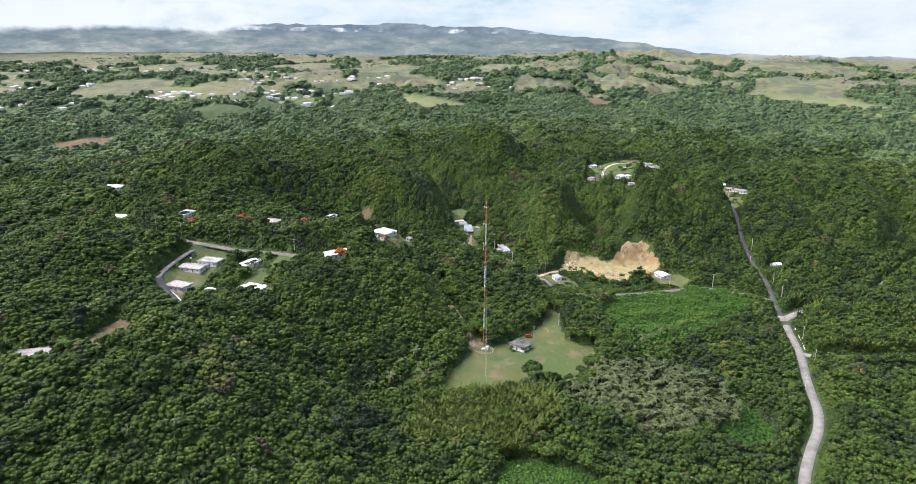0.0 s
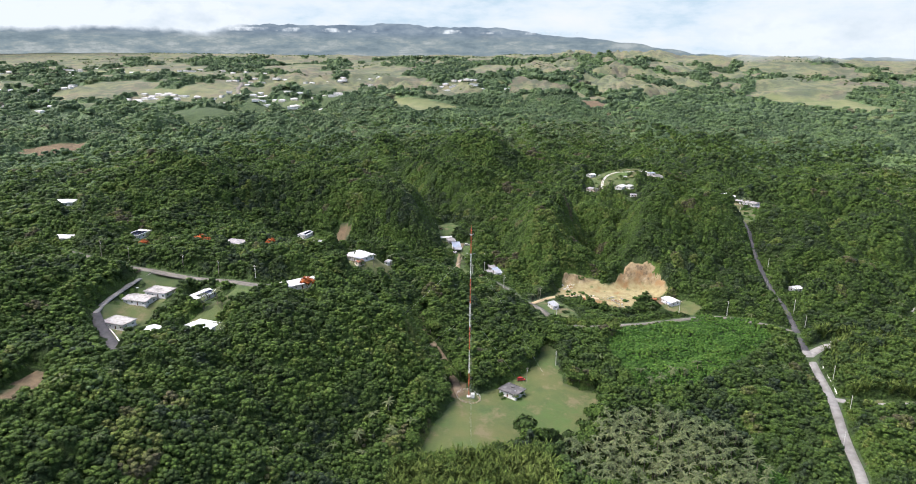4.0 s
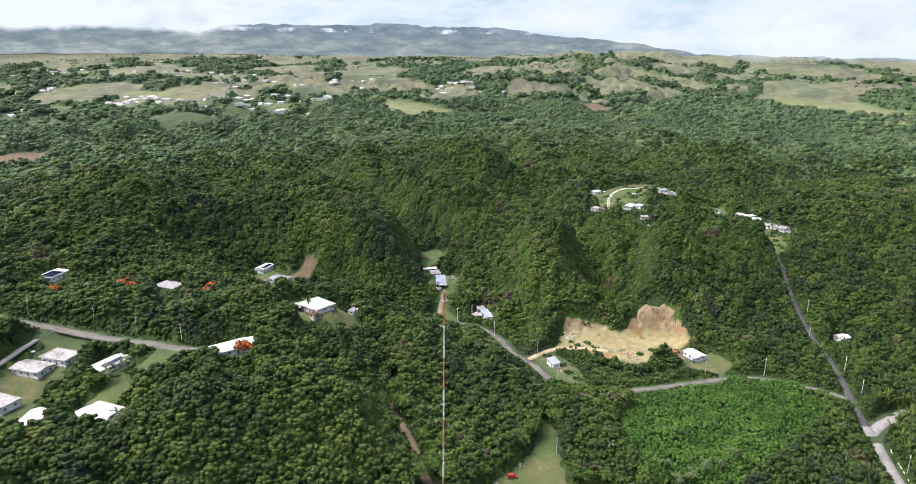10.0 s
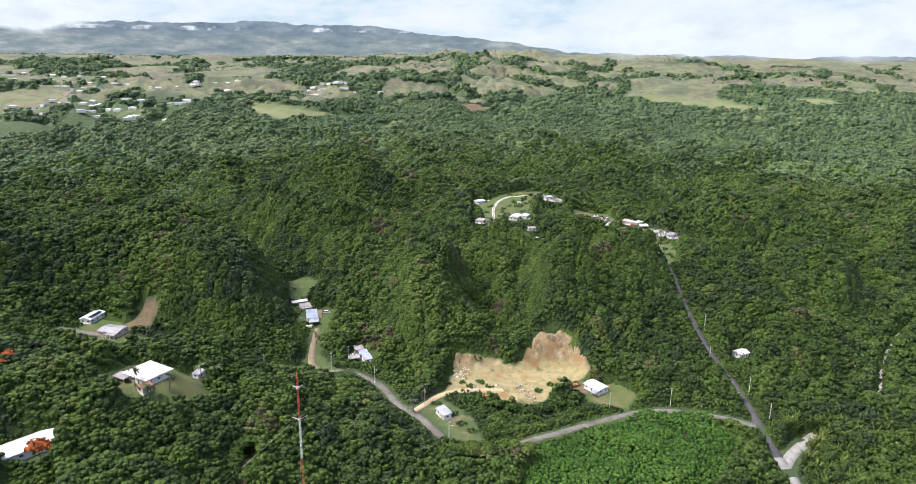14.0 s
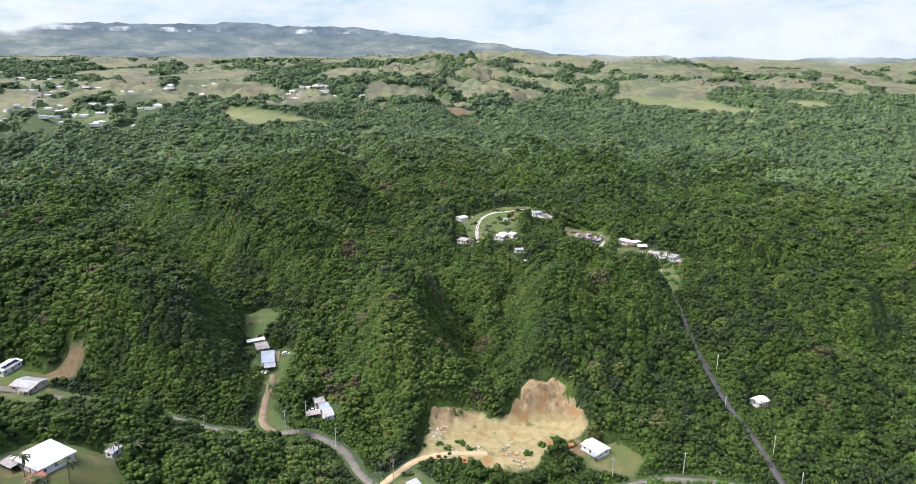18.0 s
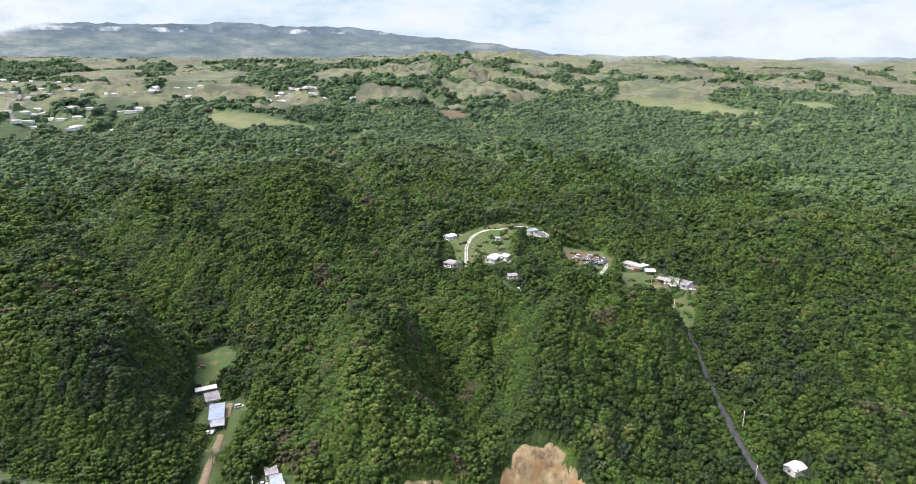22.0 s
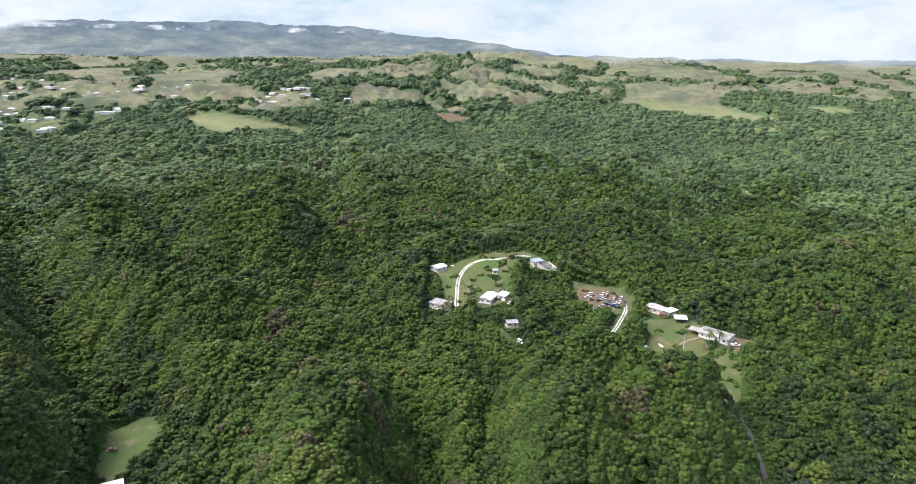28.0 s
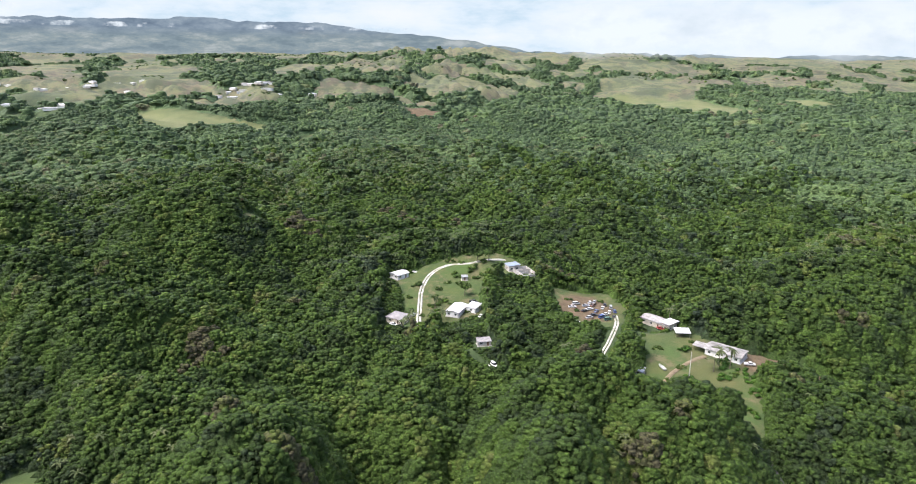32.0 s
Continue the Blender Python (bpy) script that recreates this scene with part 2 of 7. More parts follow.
def relief_grid():
    """The spurs, and smaller rounded swells, on a grid of the plan; they die out towards roads, lawns and houses."""
    x, y = np.meshgrid(np.arange(RX0, 1000, RSTEP), np.arange(RY0, 1900, RSTEP))
    shape = x.shape
    x, y = x.ravel(), y.ravel()
    up = np.zeros(x.shape)
    for rise, wide, line in SPURS:
        d, _ = along(x, y, [(px, py, 0) for px, py in line])
        up = up + rise * np.exp(-(d / wide) ** 2)
    bend_x, bend_y = x + 26 * value_noise(x, y, 90, 81), y + 26 * value_noise(x, y, 90, 82)
    swells = 22 * (np.abs(2 * value_noise(bend_x, bend_y, 88, 83) - 1) ** 0.8 - 0.45) + 10 * (np.abs(2 * value_noise(bend_x + 0.4 * y, bend_y, 46, 84) - 1) ** 0.8 - 0.45)
    up = up + swells * smooth((y - 430) / 160) * (1 - 0.75 * smooth((y - 1350) / 300))
    free = np.full(x.shape, 60.0)
    for (road, half, _, _), (_, line) in zip(ROADS, BEDS):
        xs, ys = [q[0] for q in line], [q[1] for q in line]
        near = (x > min(xs) - 50) & (x < max(xs) + 50) & (y > min(ys) - 50) & (y < max(ys) + 50)
        if near.any():
            free[near] = np.minimum(free[near], along(x[near], y[near], line[:-1:2] + line[-1:])[0] - half)
    for poly in LAWNS[:15] + SOILS[:2] + CREAM + [VINES, PALMS, GREEN_HOLLOW]:
        xs, ys = [q[0] for q in poly], [q[1] for q in poly]
        near = (x > min(xs) - 50) & (x < max(xs) + 50) & (y > min(ys) - 50) & (y < max(ys) + 50)
        if near.any():
            free[near] = np.minimum(free[near], -edge_distance(x[near], y[near], poly))
    for px, py, size, _ in PADS:
        free = np.minimum(free, np.maximum(np.abs(x - px), np.abs(y - py)) - size)
    edge = smooth(np.minimum(np.minimum(x - RX0, 1000 - x) / 120, np.minimum(y - RY0, 1900 - y) / 80))
    return (up * smooth((free - 3) / 24) * edge).reshape(shape)


def relief(x, y):
    if not RELIEF:
        return np.zeros(x.shape)
    grid = RELIEF[0]
    u, v = np.clip((x - RX0) / RSTEP, 0, grid.shape[1] - 1.001), np.clip((y - RY0) / RSTEP, 0, grid.shape[0] - 1.001)
    i, j = u.astype(int), v.astype(int)
    fu, fv = u - i, v - j
    return (grid[j, i] * (1 - fu) + grid[j, i + 1] * fu) * (1 - fv) + (grid[j + 1, i] * (1 - fu) + grid[j + 1, i + 1] * fu) * fv


def height(x, y):
    """Height of the finished ground."""
    x, y = np.asarray(x, float), np.asarray(y, float)
    shape = x.shape
    x, y = x.ravel(), y.ravel()
    h = lay(x, y) + relief(x, y)
    for half, line in BEDS:
        xs, ys = [q[0] for q in line], [q[1] for q in line]
        near = (x > min(xs) - 14) & (x < max(xs) + 14) & (y > min(ys) - 14) & (y < max(ys) + 14)
        if near.any():
            h[near] = carve(h[near], x[near], y[near], line, half + 0.8, half + 7)
    for px, py, size, level in PADS:
        near = (np.abs(x - px) < size + 12) & (np.abs(y - py) < size + 12)
        if near.any():
            d = np.maximum(np.abs(x[near] - px), np.abs(y[near] - py))
            h[near] = level + (h[near] - level) * smooth((d - size) / 9)
    return h.reshape(shape)


def ground_z(x, y):
    return float(height(np.array([x]), np.array([y]))[0])


# open grass, bare earth and low growth on the plan
LAWNS = [
    [(-2, 253), (4, 261), (9, 269), (14, 274), (18, 271), (13, 262), (6, 255), (1, 249)],
    [(-43, 233), (-39, 258), (-38, 271), (-28, 284), (-12, 305), (-9, 318), (-9, 336), (-3, 328), (-1, 313), (4, 299), (19, 299), (14, 275), (0, 262), (-17, 243), (-32, 236)],
    [(-187, 266), (-189, 284), (-187, 299), (-176, 301), (-169, 299), (-170, 288), (-173, 278), (-170, 271), (-160, 267), (-153, 258), (-158, 253), (-170, 257), (-181, 263)],
    [(-143, 257), (-149, 266), (-149, 279), (-145, 292), (-143, 301), (-133, 302), (-130, 296), (-137, 284), (-140, 272), (-134, 260)],
    [(-116, 338), (-104, 333), (-91, 338), (-86, 352), (-98, 360), (-114, 356)],
    [(-176, 404), (-140, 406), (-128, 408), (-130, 416), (-152, 418), (-150, 430), (-168, 426)],
    [(-106, 503), (-98, 516), (-90, 510), (-88, 495), (-90, 482), (-97, 480)],
    [(-78, 446), (-76, 470), (-71, 466), (-69, 450), (-71, 438)],
    [(-72, 412), (-72, 434), (-68, 434), (-66, 420), (-60, 413), (-58, 407), (-64, 407)],
    [(-18, 380), (-10, 389), (2, 378), (6, 362), (-2, 359)],
    [(4, 586), (3, 605), (0, 622), (-4, 630), (8, 640), (30, 646), (44, 653), (56, 644), (58, 634), (44, 628), (33, 619), (35, 604), (32, 590), (16, 583)],
    [(66, 586), (64, 622), (90, 624), (92, 602), (86, 584), (76, 578)],
    [(88, 574), (112, 572), (119, 552), (114, 528), (107, 512), (98, 512), (90, 528), (80, 538), (88, 556)],
    [(48, 398), (62, 392), (68, 400), (60, 410), (50, 410)],
    [(120, 322), (134, 322), (150, 325), (150, 331), (124, 329)],
    [(-98, 575), (-86, 575), (-84, 592), (-96, 594)],
    [(-92, 692), (-78, 690), (-72, 712), (-86, 716)],
    [(-275, 490), (-248, 488), (-244, 502), (-270, 504)],
]
SOILS = [
    [(-164, 186), (-152, 186), (-151, 198), (-160, 212), (-168, 216), (-166, 206)],
    [(116, 562), (136, 558), (158, 546), (150, 538), (132, 542), (118, 546)],
    [(-156, 424), (-144, 424), (-142, 434), (-152, 436)],
    [(34, 660), (54, 660), (56, 676), (36, 678)],
    [(-42, 282), (-38, 274), (-30, 280), (-36, 288)],
    [(36, 408), (48, 402), (52, 410), (42, 416)],
    [(66, 596), (66, 616), (80, 620), (88, 606), (82, 590), (74, 586)],
]
CREAM = [[(-10, 396), (-9, 408), (-7, 419), (3, 424), (12, 424), (19, 421), (24, 427), (28, 433), (35, 434), (43, 431), (49, 424), (51, 416), (42, 411), (34, 404), (30, 397), (19, 393), (6, 395)]]
FIELDS = [
    [(345, 1861), (414, 1814), (517, 1796), (600, 1606), (483, 1480), (400, 1562), (343, 1701)],
    [(646, 1755), (735, 1698), (748, 1600), (667, 1599)],
    [(-438, 1263), (-367, 1278), (-270, 1265), (-198, 1274), (-230, 1190), (-285, 1158), (-344, 1157)],
    [(-559, 1177), (-579, 1263), (-529, 1219), (-537, 1168)],
    [(-185, 1208), (-153, 1230), (-140, 1180), (-152, 1140), (-175, 1165)],
    [(-1500, 1650), (-1150, 1560), (-1000, 1640), (-1300, 1760)],
    [(-1000, 1330), (-880, 1320), (-860, 1370), (-980, 1390)],
]
BROWN_FIELDS = [[(-636, 655), (-652, 690), (-602, 738), (-586, 712)], [(-795, 852), (-842, 925), (-775, 950), (-755, 915)], [(-60, 1320), (0, 1478), (24, 1430), (-10, 1340)]]
VINES = [(16, 336), (26, 360), (60, 385), (88, 389), (100, 374), (84, 350), (56, 314), (32, 301)]
GREEN_HOLLOW = [(56, 244), (64, 262), (76, 270), (86, 252), (82, 226), (70, 230)]
GREEN_FIELD = [(-10, 206), (14, 207), (28, 199), (28, 172), (-10, 172)]
PALMS = [(6, 250), (18, 277), (38, 287), (70, 279), (74, 250), (48, 225), (12, 230)]
BAMBOO = [(-44, 230), (-17, 241), (2, 250), (8, 226), (-6, 205), (-48, 203)]


# low scrub in front of the quarry and round the car yard, with its share of full height
SCRUB = [(0.36, [(-12, 380), (8, 364), (45, 383), (52, 392), (44, 402), (30, 399), (19, 391), (4, 393), (-10, 394)]), (0.5, [(52, 552), (46, 580), (64, 592), (88, 584), (92, 562), (78, 548)]),
         (0.55, [(36, 586), (40, 612), (62, 624), (64, 596), (50, 582)])]


def metres(polys):
    return [[(px * U, py * U) for px, py in poly] for poly in polys]


LAWNS, SOILS, CREAM, FIELDS, BROWN_FIELDS = metres(LAWNS), metres(SOILS), metres(CREAM), metres(FIELDS), metres(BROWN_FIELDS)
LOW_SCRUB = [(metres([poly])[0], share) for share, poly in SCRUB]
VINES, PALMS, BAMBOO, GREEN_FIELD, GREEN_HOLLOW = metres([VINES, PALMS, BAMBOO, GREEN_FIELD, GREEN_HOLLOW])


def cover(x, y):
    """Weights of lawn, cream rock, hill grass and brown soil at places of the plan."""
    ragged = 2.2 * (value_noise(x, y, 9, 11) - 0.5) + 1.2 * (value_noise(x, y, 3.5, 12) - 0.5)
    lawn = np.zeros(np.shape(x))
    for poly in LAWNS:
        lawn = np.maximum(lawn, smooth((edge_distance(x, y, poly) + ragged + 1) / 2))
    cream = np.zeros(np.shape(x))
    for poly in CREAM:
        cream = np.maximum(cream, smooth((edge_distance(x, y, poly) + ragged + 0.8) / 1.6))
    soil = np.zeros(np.shape(x))
    for poly in SOILS:
        soil = np.maximum(soil, smooth((edge_distance(x, y, poly) + ragged + 1) / 2))
    for poly in BROWN_FIELDS:
        soil = np.maximum(soil, smooth((edge_distance(x, y, poly) + 3 * ragged + 2) / 5))
    return lawn, cream, hill_cover(x, y) * (1 - lawn), soil


def field_cover(x, y):
    """Weight of the pale mown fields."""
    ragged = value_noise(x, y, 30, 11) + value_noise(x, y, 9, 12) - 1
    w = np.zeros(np.shape(x))
    for poly in FIELDS:
        w = np.maximum(w, smooth((edge_distance(x, y, poly) + 26 * ragged + 5) / 16))
    return w


# ---- materials ----
def mat(name, rough=0.9):
    m = bpy.data.materials.new(name)
    m.use_nodes = True
    b = m.node_tree.nodes["Principled BSDF"]
    b.inputs["Roughness"].default_value = rough
    return m, m.node_tree.nodes, m.node_tree.links, b


def noise_tex(nodes, links, size, detail=4.0, vector=None, rough=0.55):
    t = nodes.new("ShaderNodeTexNoise")
    t.inputs["Scale"].default_value = 1.0 / size
    t.inputs["Detail"].default_value = detail
    t.inputs["Roughness"].default_value = rough
    if vector is not None:
        links.new(vector, t.inputs["Vector"])
    return t.outputs["Fac"]


def ramp(nodes, links, fac, stops):
    r = nodes.new("ShaderNodeValToRGB")
    while len(r.color_ramp.elements) < len(stops):
        r.color_ramp.elements.new(0.5)
    for e, (at, c) in zip(r.color_ramp.elements, stops):
        e.position, e.color = at, (*c, 1)
    links.new(fac, r.inputs[0])
    return r.outputs[0]


def mixed(nodes, links, fac, a, b, kind="MIX"):
    m = nodes.new("ShaderNodeMix")
    m.data_type, m.blend_type = "RGBA", kind
    for at, v in ((0, fac), (6, a), (7, b)):
        if isinstance(v, (int, float)):
            m.inputs[at].default_value = v
        elif isinstance(v, tuple):
            m.inputs[at].default_value = (*v, 1)
        else:
            links.new(v, m.inputs[at])
    return m.outputs[2]


def place(nodes):
    return nodes.new("ShaderNodeNewGeometry").outputs["Position"]


def bump(nodes, links, b, fac, strength, distance):
    n = nodes.new("ShaderNodeBump")
    n.inputs["Strength"].default_value, n.inputs["Distance"].default_value = strength, distance
    links.new(fac, n.inputs["Height"])
    links.new(n.outputs[0], b.inputs["Normal"])


def surface(name, c0, c1, size=2.0, rough=0.85, stain=None, grain=0.15, relief=0.03, metal=0.0):
    """A weathered surface: two tones at one size, stains at a larger one, fine relief."""
    m, n, l, b = mat(name, rough)
    p = place(n)
    col = ramp(n, l, noise_tex(n, l, size, 6, p), [(0.3, c0), (0.7, c1)])
    if stain:
        f = ramp(n, l, noise_tex(n, l, size * 4.3, 5, p, 0.65), [(0.48, (0, 0, 0)), (0.68, (1, 1, 1))])
        col = mixed(n, l, f, col, stain)
    l.new(col, b.inputs["Base Color"])
    b.inputs["Metallic"].default_value = metal
    bump(n, l, b, noise_tex(n, l, grain, 3, p), 0.5, relief)
    return m


def ground_material():
    m, n, l, b = mat("ground_cover", 0.95)
    p = place(n)
    att = n.new("ShaderNodeAttribute")
    att.attribute_name = "cover"
    sep = n.new("ShaderNodeSeparateColor")
    l.new(att.outputs["Color"], sep.inputs[0])
    floor = ramp(n, l, noise_tex(n, l, 5, 6, p), [(0.3, (0.022, 0.042, 0.012)), (0.7, (0.050, 0.080, 0.022))])
    grass = ramp(n, l, noise_tex(n, l, 9, 10, p, 0.76), [(0.25, (0.028, 0.052, 0.012)), (0.5, (0.048, 0.078, 0.017)), (0.65, (0.068, 0.092, 0.022)), (0.8, (0.105, 0.106, 0.038))])
    dry = ramp(n, l, noise_tex(n, l, 26, 5, p, 0.6), [(0.42, (0, 0, 0)), (0.7, (1, 1, 1))])
    grass = mixed(n, l, dry, grass, (0.086, 0.092, 0.028))
    worn = ramp(n, l, noise_tex(n, l, 12, 9, p, 0.7), [(0.52, (0, 0, 0)), (0.62, (1, 1, 1))])
    grass = mixed(n, l, worn, grass, (0.120, 0.106, 0.052))
    lush = ramp(n, l, noise_tex(n, l, 17, 6, p, 0.6), [(0.54, (0, 0, 0)), (0.64, (1, 1, 1))])
    grass = mixed(n, l, lush, grass, (0.050, 0.088, 0.017))
    rock = ramp(n, l, noise_tex(n, l, 4.5, 9, p, 0.72), [(0.25, (0.125, 0.098, 0.040)), (0.42, (0.20, 0.168, 0.074)), (0.58, (0.270, 0.238, 0.118)), (0.75, (0.18, 0.165, 0.095))])
    ochre = ramp(n, l, noise_tex(n, l, 15, 5, p), [(0.52, (0, 0, 0)), (0.64, (1, 1, 1))])
    rock = mixed(n, l, ochre, rock, (0.20, 0.112, 0.040))
    weeds = ramp(n, l, noise_tex(n, l, 7, 7, p, 0.65), [(0.58, (0, 0, 0)), (0.66, (1, 1, 1))])
    rock = mixed(n, l, weeds, rock, (0.085, 0.105, 0.035))
    band = n.new("ShaderNodeVectorMath")
    band.operation = "MULTIPLY"
    l.new(p, band.inputs[0])
    band.inputs[1].default_value = (1.0, 0.8, 0.75)
    face = ramp(n, l, noise_tex(n, l, 4.2, 10, band.outputs[0], 0.74), [(0.32, (0.040, 0.032, 0.020)), (0.42, (0.125, 0.092, 0.050)), (0.50, (0.205, 0.155, 0.082)), (0.58, (0.26, 0.205, 0.115)), (0.68, (0.36, 0.32, 0.235))])
    stain = ramp(n, l, noise_tex(n, l, 9, 5, p), [(0.54, (0, 0, 0)), (0.66, (1, 1, 1))])
    face = mixed(n, l, stain, face, (0.215, 0.130, 0.055))
    rock = mixed(n, l, att.outputs["Alpha"], rock, face)
    hills = ramp(n, l, noise_tex(n, l, 170, 12, p, 0.72), [(0.34, (0.043, 0.062, 0.036)), (0.43, (0.086, 0.102, 0.049)), (0.49, (0.129, 0.137, 0.064)), (0.54, (0.123, 0.113, 0.066)), (0.60, (0.068, 0.064, 0.045)), (0.68, (0.162, 0.176, 0.074))])
    scrub = ramp(n, l, noise_tex(n, l, 42, 9, p, 0.72), [(0.49, (0, 0, 0)), (0.57, (1, 1, 1))])
    hills = mixed(n, l, scrub, hills, (0.062, 0.076, 0.042))
    soil = ramp(n, l, noise_tex(n, l, 3, 6, p), [(0.3, (0.080, 0.058, 0.030)), (0.7, (0.140, 0.102, 0.056))])
    col = mixed(n, l, sep.outputs[2], floor, hills)
    col = mixed(n, l, sep.outputs[0], col, grass)
    a2 = n.new("ShaderNodeAttribute")
    a2.attribute_name = "soil"
    a3 = n.new("ShaderNodeAttribute")
    a3.attribute_name = "field"
    mown = ramp(n, l, noise_tex(n, l, 60, 8, p, 0.6), [(0.36, (0.086, 0.108, 0.040)), (0.56, (0.126, 0.142, 0.055)), (0.70, (0.148, 0.150, 0.069))])
    col = mixed(n, l, a3.outputs["Fac"], col, mown)
    col = mixed(n, l, a2.outputs["Fac"], col, soil)
    col = mixed(n, l, sep.outputs[1], col, rock)
    l.new(col, b.inputs["Base Color"])
    bump(n, l, b, noise_tex(n, l, 0.7, 6, p, 0.7), 0.7, 0.35)
    return m


def leaf_material(name, stops, rough=0.75, stand=60.0, shine=0.12):
    """Foliage: tone by tree, by leaf spray and by stand."""
    m, n, l, b = mat(name, rough)
    att = n.new("ShaderNodeAttribute")
    att.attribute_name = "tint"
    geo = n.new("ShaderNodeNewGeometry")
    p = geo.outputs["Position"]
    add = n.new("ShaderNodeMath")
    add.operation = "MULTIPLY_ADD"
    l.new(noise_tex(n, l, stand, 3, p), add.inputs[0])
    add.inputs[1].default_value = 1.5
    l.new(att.outputs["Fac"], add.inputs[2])
    spray = n.new("ShaderNodeMath")
    spray.operation = "MULTIPLY_ADD"
    l.new(geo.outputs["Random Per Island"], spray.inputs[0])
    spray.inputs[1].default_value = 0.20
    l.new(add.outputs[0], spray.inputs[2])
    half = n.new("ShaderNodeMath")
    half.operation = "MULTIPLY_ADD"
    l.new(spray.outputs[0], half.inputs[0])
    half.inputs[1].default_value, half.inputs[2].default_value = 0.72, -0.46
    col = ramp(n, l, half.outputs[0], stops)
    fine = ramp(n, l, noise_tex(n, l, 1.5, 6, p, 0.82), [(0.36, (0.50, 0.50, 0.50)), (0.52, (1.05, 1.05, 1.03)), (0.64, (1.7, 1.7, 1.6))])
    col = mixed(n, l, 1.0, col, fine, "MULTIPLY")
    l.new(col, b.inputs["Base Color"])
    b.inputs["Specular IOR Level"].default_value = shine
    bump(n, l, b, noise_tex(n, l, 1.1, 5, p, 0.75), 1.0, 0.9)
    return m


M_GROUND = ground_material()
# the first stop is bluer, a haze colour that far trees sink to
BROAD = [(0.03, (0.033, 0.050, 0.028)), (0.16, (0.030, 0.049, 0.016)), (0.32, (0.039, 0.067, 0.017)), (0.58, (0.058, 0.099, 0.019)), (0.80, (0.089, 0.113, 0.029)), (0.97, (0.066, 0.064, 0.036))]
M_LEAF = leaf_material("broadleaf_foliage", BROAD, 0.7, shine=0.1)
# greyer, bluer greens: distance haze put into the foliage colour
HAZED = [(0.05, (0.055, 0.089, 0.039)), (0.30, (0.065, 0.107, 0.041)), (0.58, (0.083, 0.133, 0.045)), (0.85, (0.117, 0.154, 0.061)), (0.98, (0.098, 0.100, 0.055))]
M_HAZED_LEAF = leaf_material("hazed_foliage", HAZED, 0.7, 110, 0.25)
M_PALM = leaf_material("palm_foliage", [(0.1, (0.046, 0.066, 0.028)), (0.5, (0.078, 0.100, 0.042)), (0.9, (0.118, 0.132, 0.064))], 0.6)
M_VINE = leaf_material("vine_foliage", [(0.1, (0.026, 0.062, 0.011)), (0.5, (0.046, 0.104, 0.015)), (0.9, (0.080, 0.136, 0.024))], 0.7, 20)
M_BAMBOO = leaf_material("bamboo_foliage", [(0.1, (0.062, 0.095, 0.020)), (0.5, (0.090, 0.128, 0.028)), (0.9, (0.125, 0.155, 0.042))], 0.7, 20)
M_FLAME = leaf_material("flame_tree_flowers", [(0.1, (0.10, 0.06, 0.02)), (0.5, (0.36, 0.085, 0.02)), (0.9, (0.42, 0.13, 0.03))], 0.6, 20)
M_BARK = surface("bark", (0.10, 0.085, 0.065), (0.20, 0.17, 0.13), 0.8, 0.95)
M_CONCRETE = surface("road_concrete", (0.19, 0.185, 0.172), (0.275, 0.27, 0.25), 3.0, 0.9, (0.125, 0.12, 0.105))
M_ASPHALT = surface("asphalt", (0.040, 0.040, 0.042), (0.075, 0.074, 0.074), 2.0, 0.9)
M_OLD_ASPHALT = surface("old_asphalt", (0.105, 0.098, 0.082), (0.165, 0.155, 0.130), 2.5, 0.92, (0.075, 0.072, 0.056))
M_DIRT = surface("dirt", (0.14, 0.105, 0.065), (0.24, 0.19, 0.125), 1.6, 0.95, (0.14, 0.13, 0.06))
M_CREAM = surface("quarry_dust", (0.33, 0.25, 0.14), (0.43, 0.34, 0.21), 2.0, 0.95)
M_CORAL = surface("crushed_coral", (0.38, 0.37, 0.33), (0.56, 0.55, 0.50), 1.5, 0.95, (0.20, 0.20, 0.12))
ROAD_MATS = {"concrete": M_CONCRETE, "asphalt": M_ASPHALT, "old_asphalt": M_OLD_ASPHALT, "dirt": M_DIRT, "cream": M_CREAM, "coral": M_CORAL}


def mesh_of(name, verts, faces, material, tint=None):
    """A mesh from arrays of places and of four-cornered faces."""
    me = bpy.data.meshes.new(name)
    verts, faces = np.asarray(verts, np.float32), np.asarray(faces, np.int32)
    k = faces.shape[1]
    me.vertices.add(len(verts))
    me.vertices.foreach_set("co", verts.ravel())
    me.loops.add(faces.size)
    me.loops.foreach_set("vertex_index", faces.ravel())
    me.polygons.add(len(faces))
    me.polygons.foreach_set("loop_start", np.arange(0, faces.size, k, dtype=np.int32))
    me.update(calc_edges=True)
    if tint is not None:
        me.attributes.new("tint", "FLOAT", "POINT").data.foreach_set("value", np.asarray(tint, np.float32))
    me.materials.append(material)
    return me

# ---- building blocks ----
def part(name, bm, material, parent=None, label=""):
    """Links a bmesh as one mesh object under a thing or a part."""
    me = bpy.data.meshes.new(name)
    bm.to_mesh(me)
    bm.free()
    me.materials.append(material)
    ob = new(name, me)
    ob.parent = parent
    if label:
        tagged(ob, label)
    return ob


def shared(name, me, parent, m=None):
    """One more piece on a mesh that others use too."""
    ob = new(name, me)
    ob.parent = parent
    if m is not None:
        ob.matrix_basis = m
    return ob


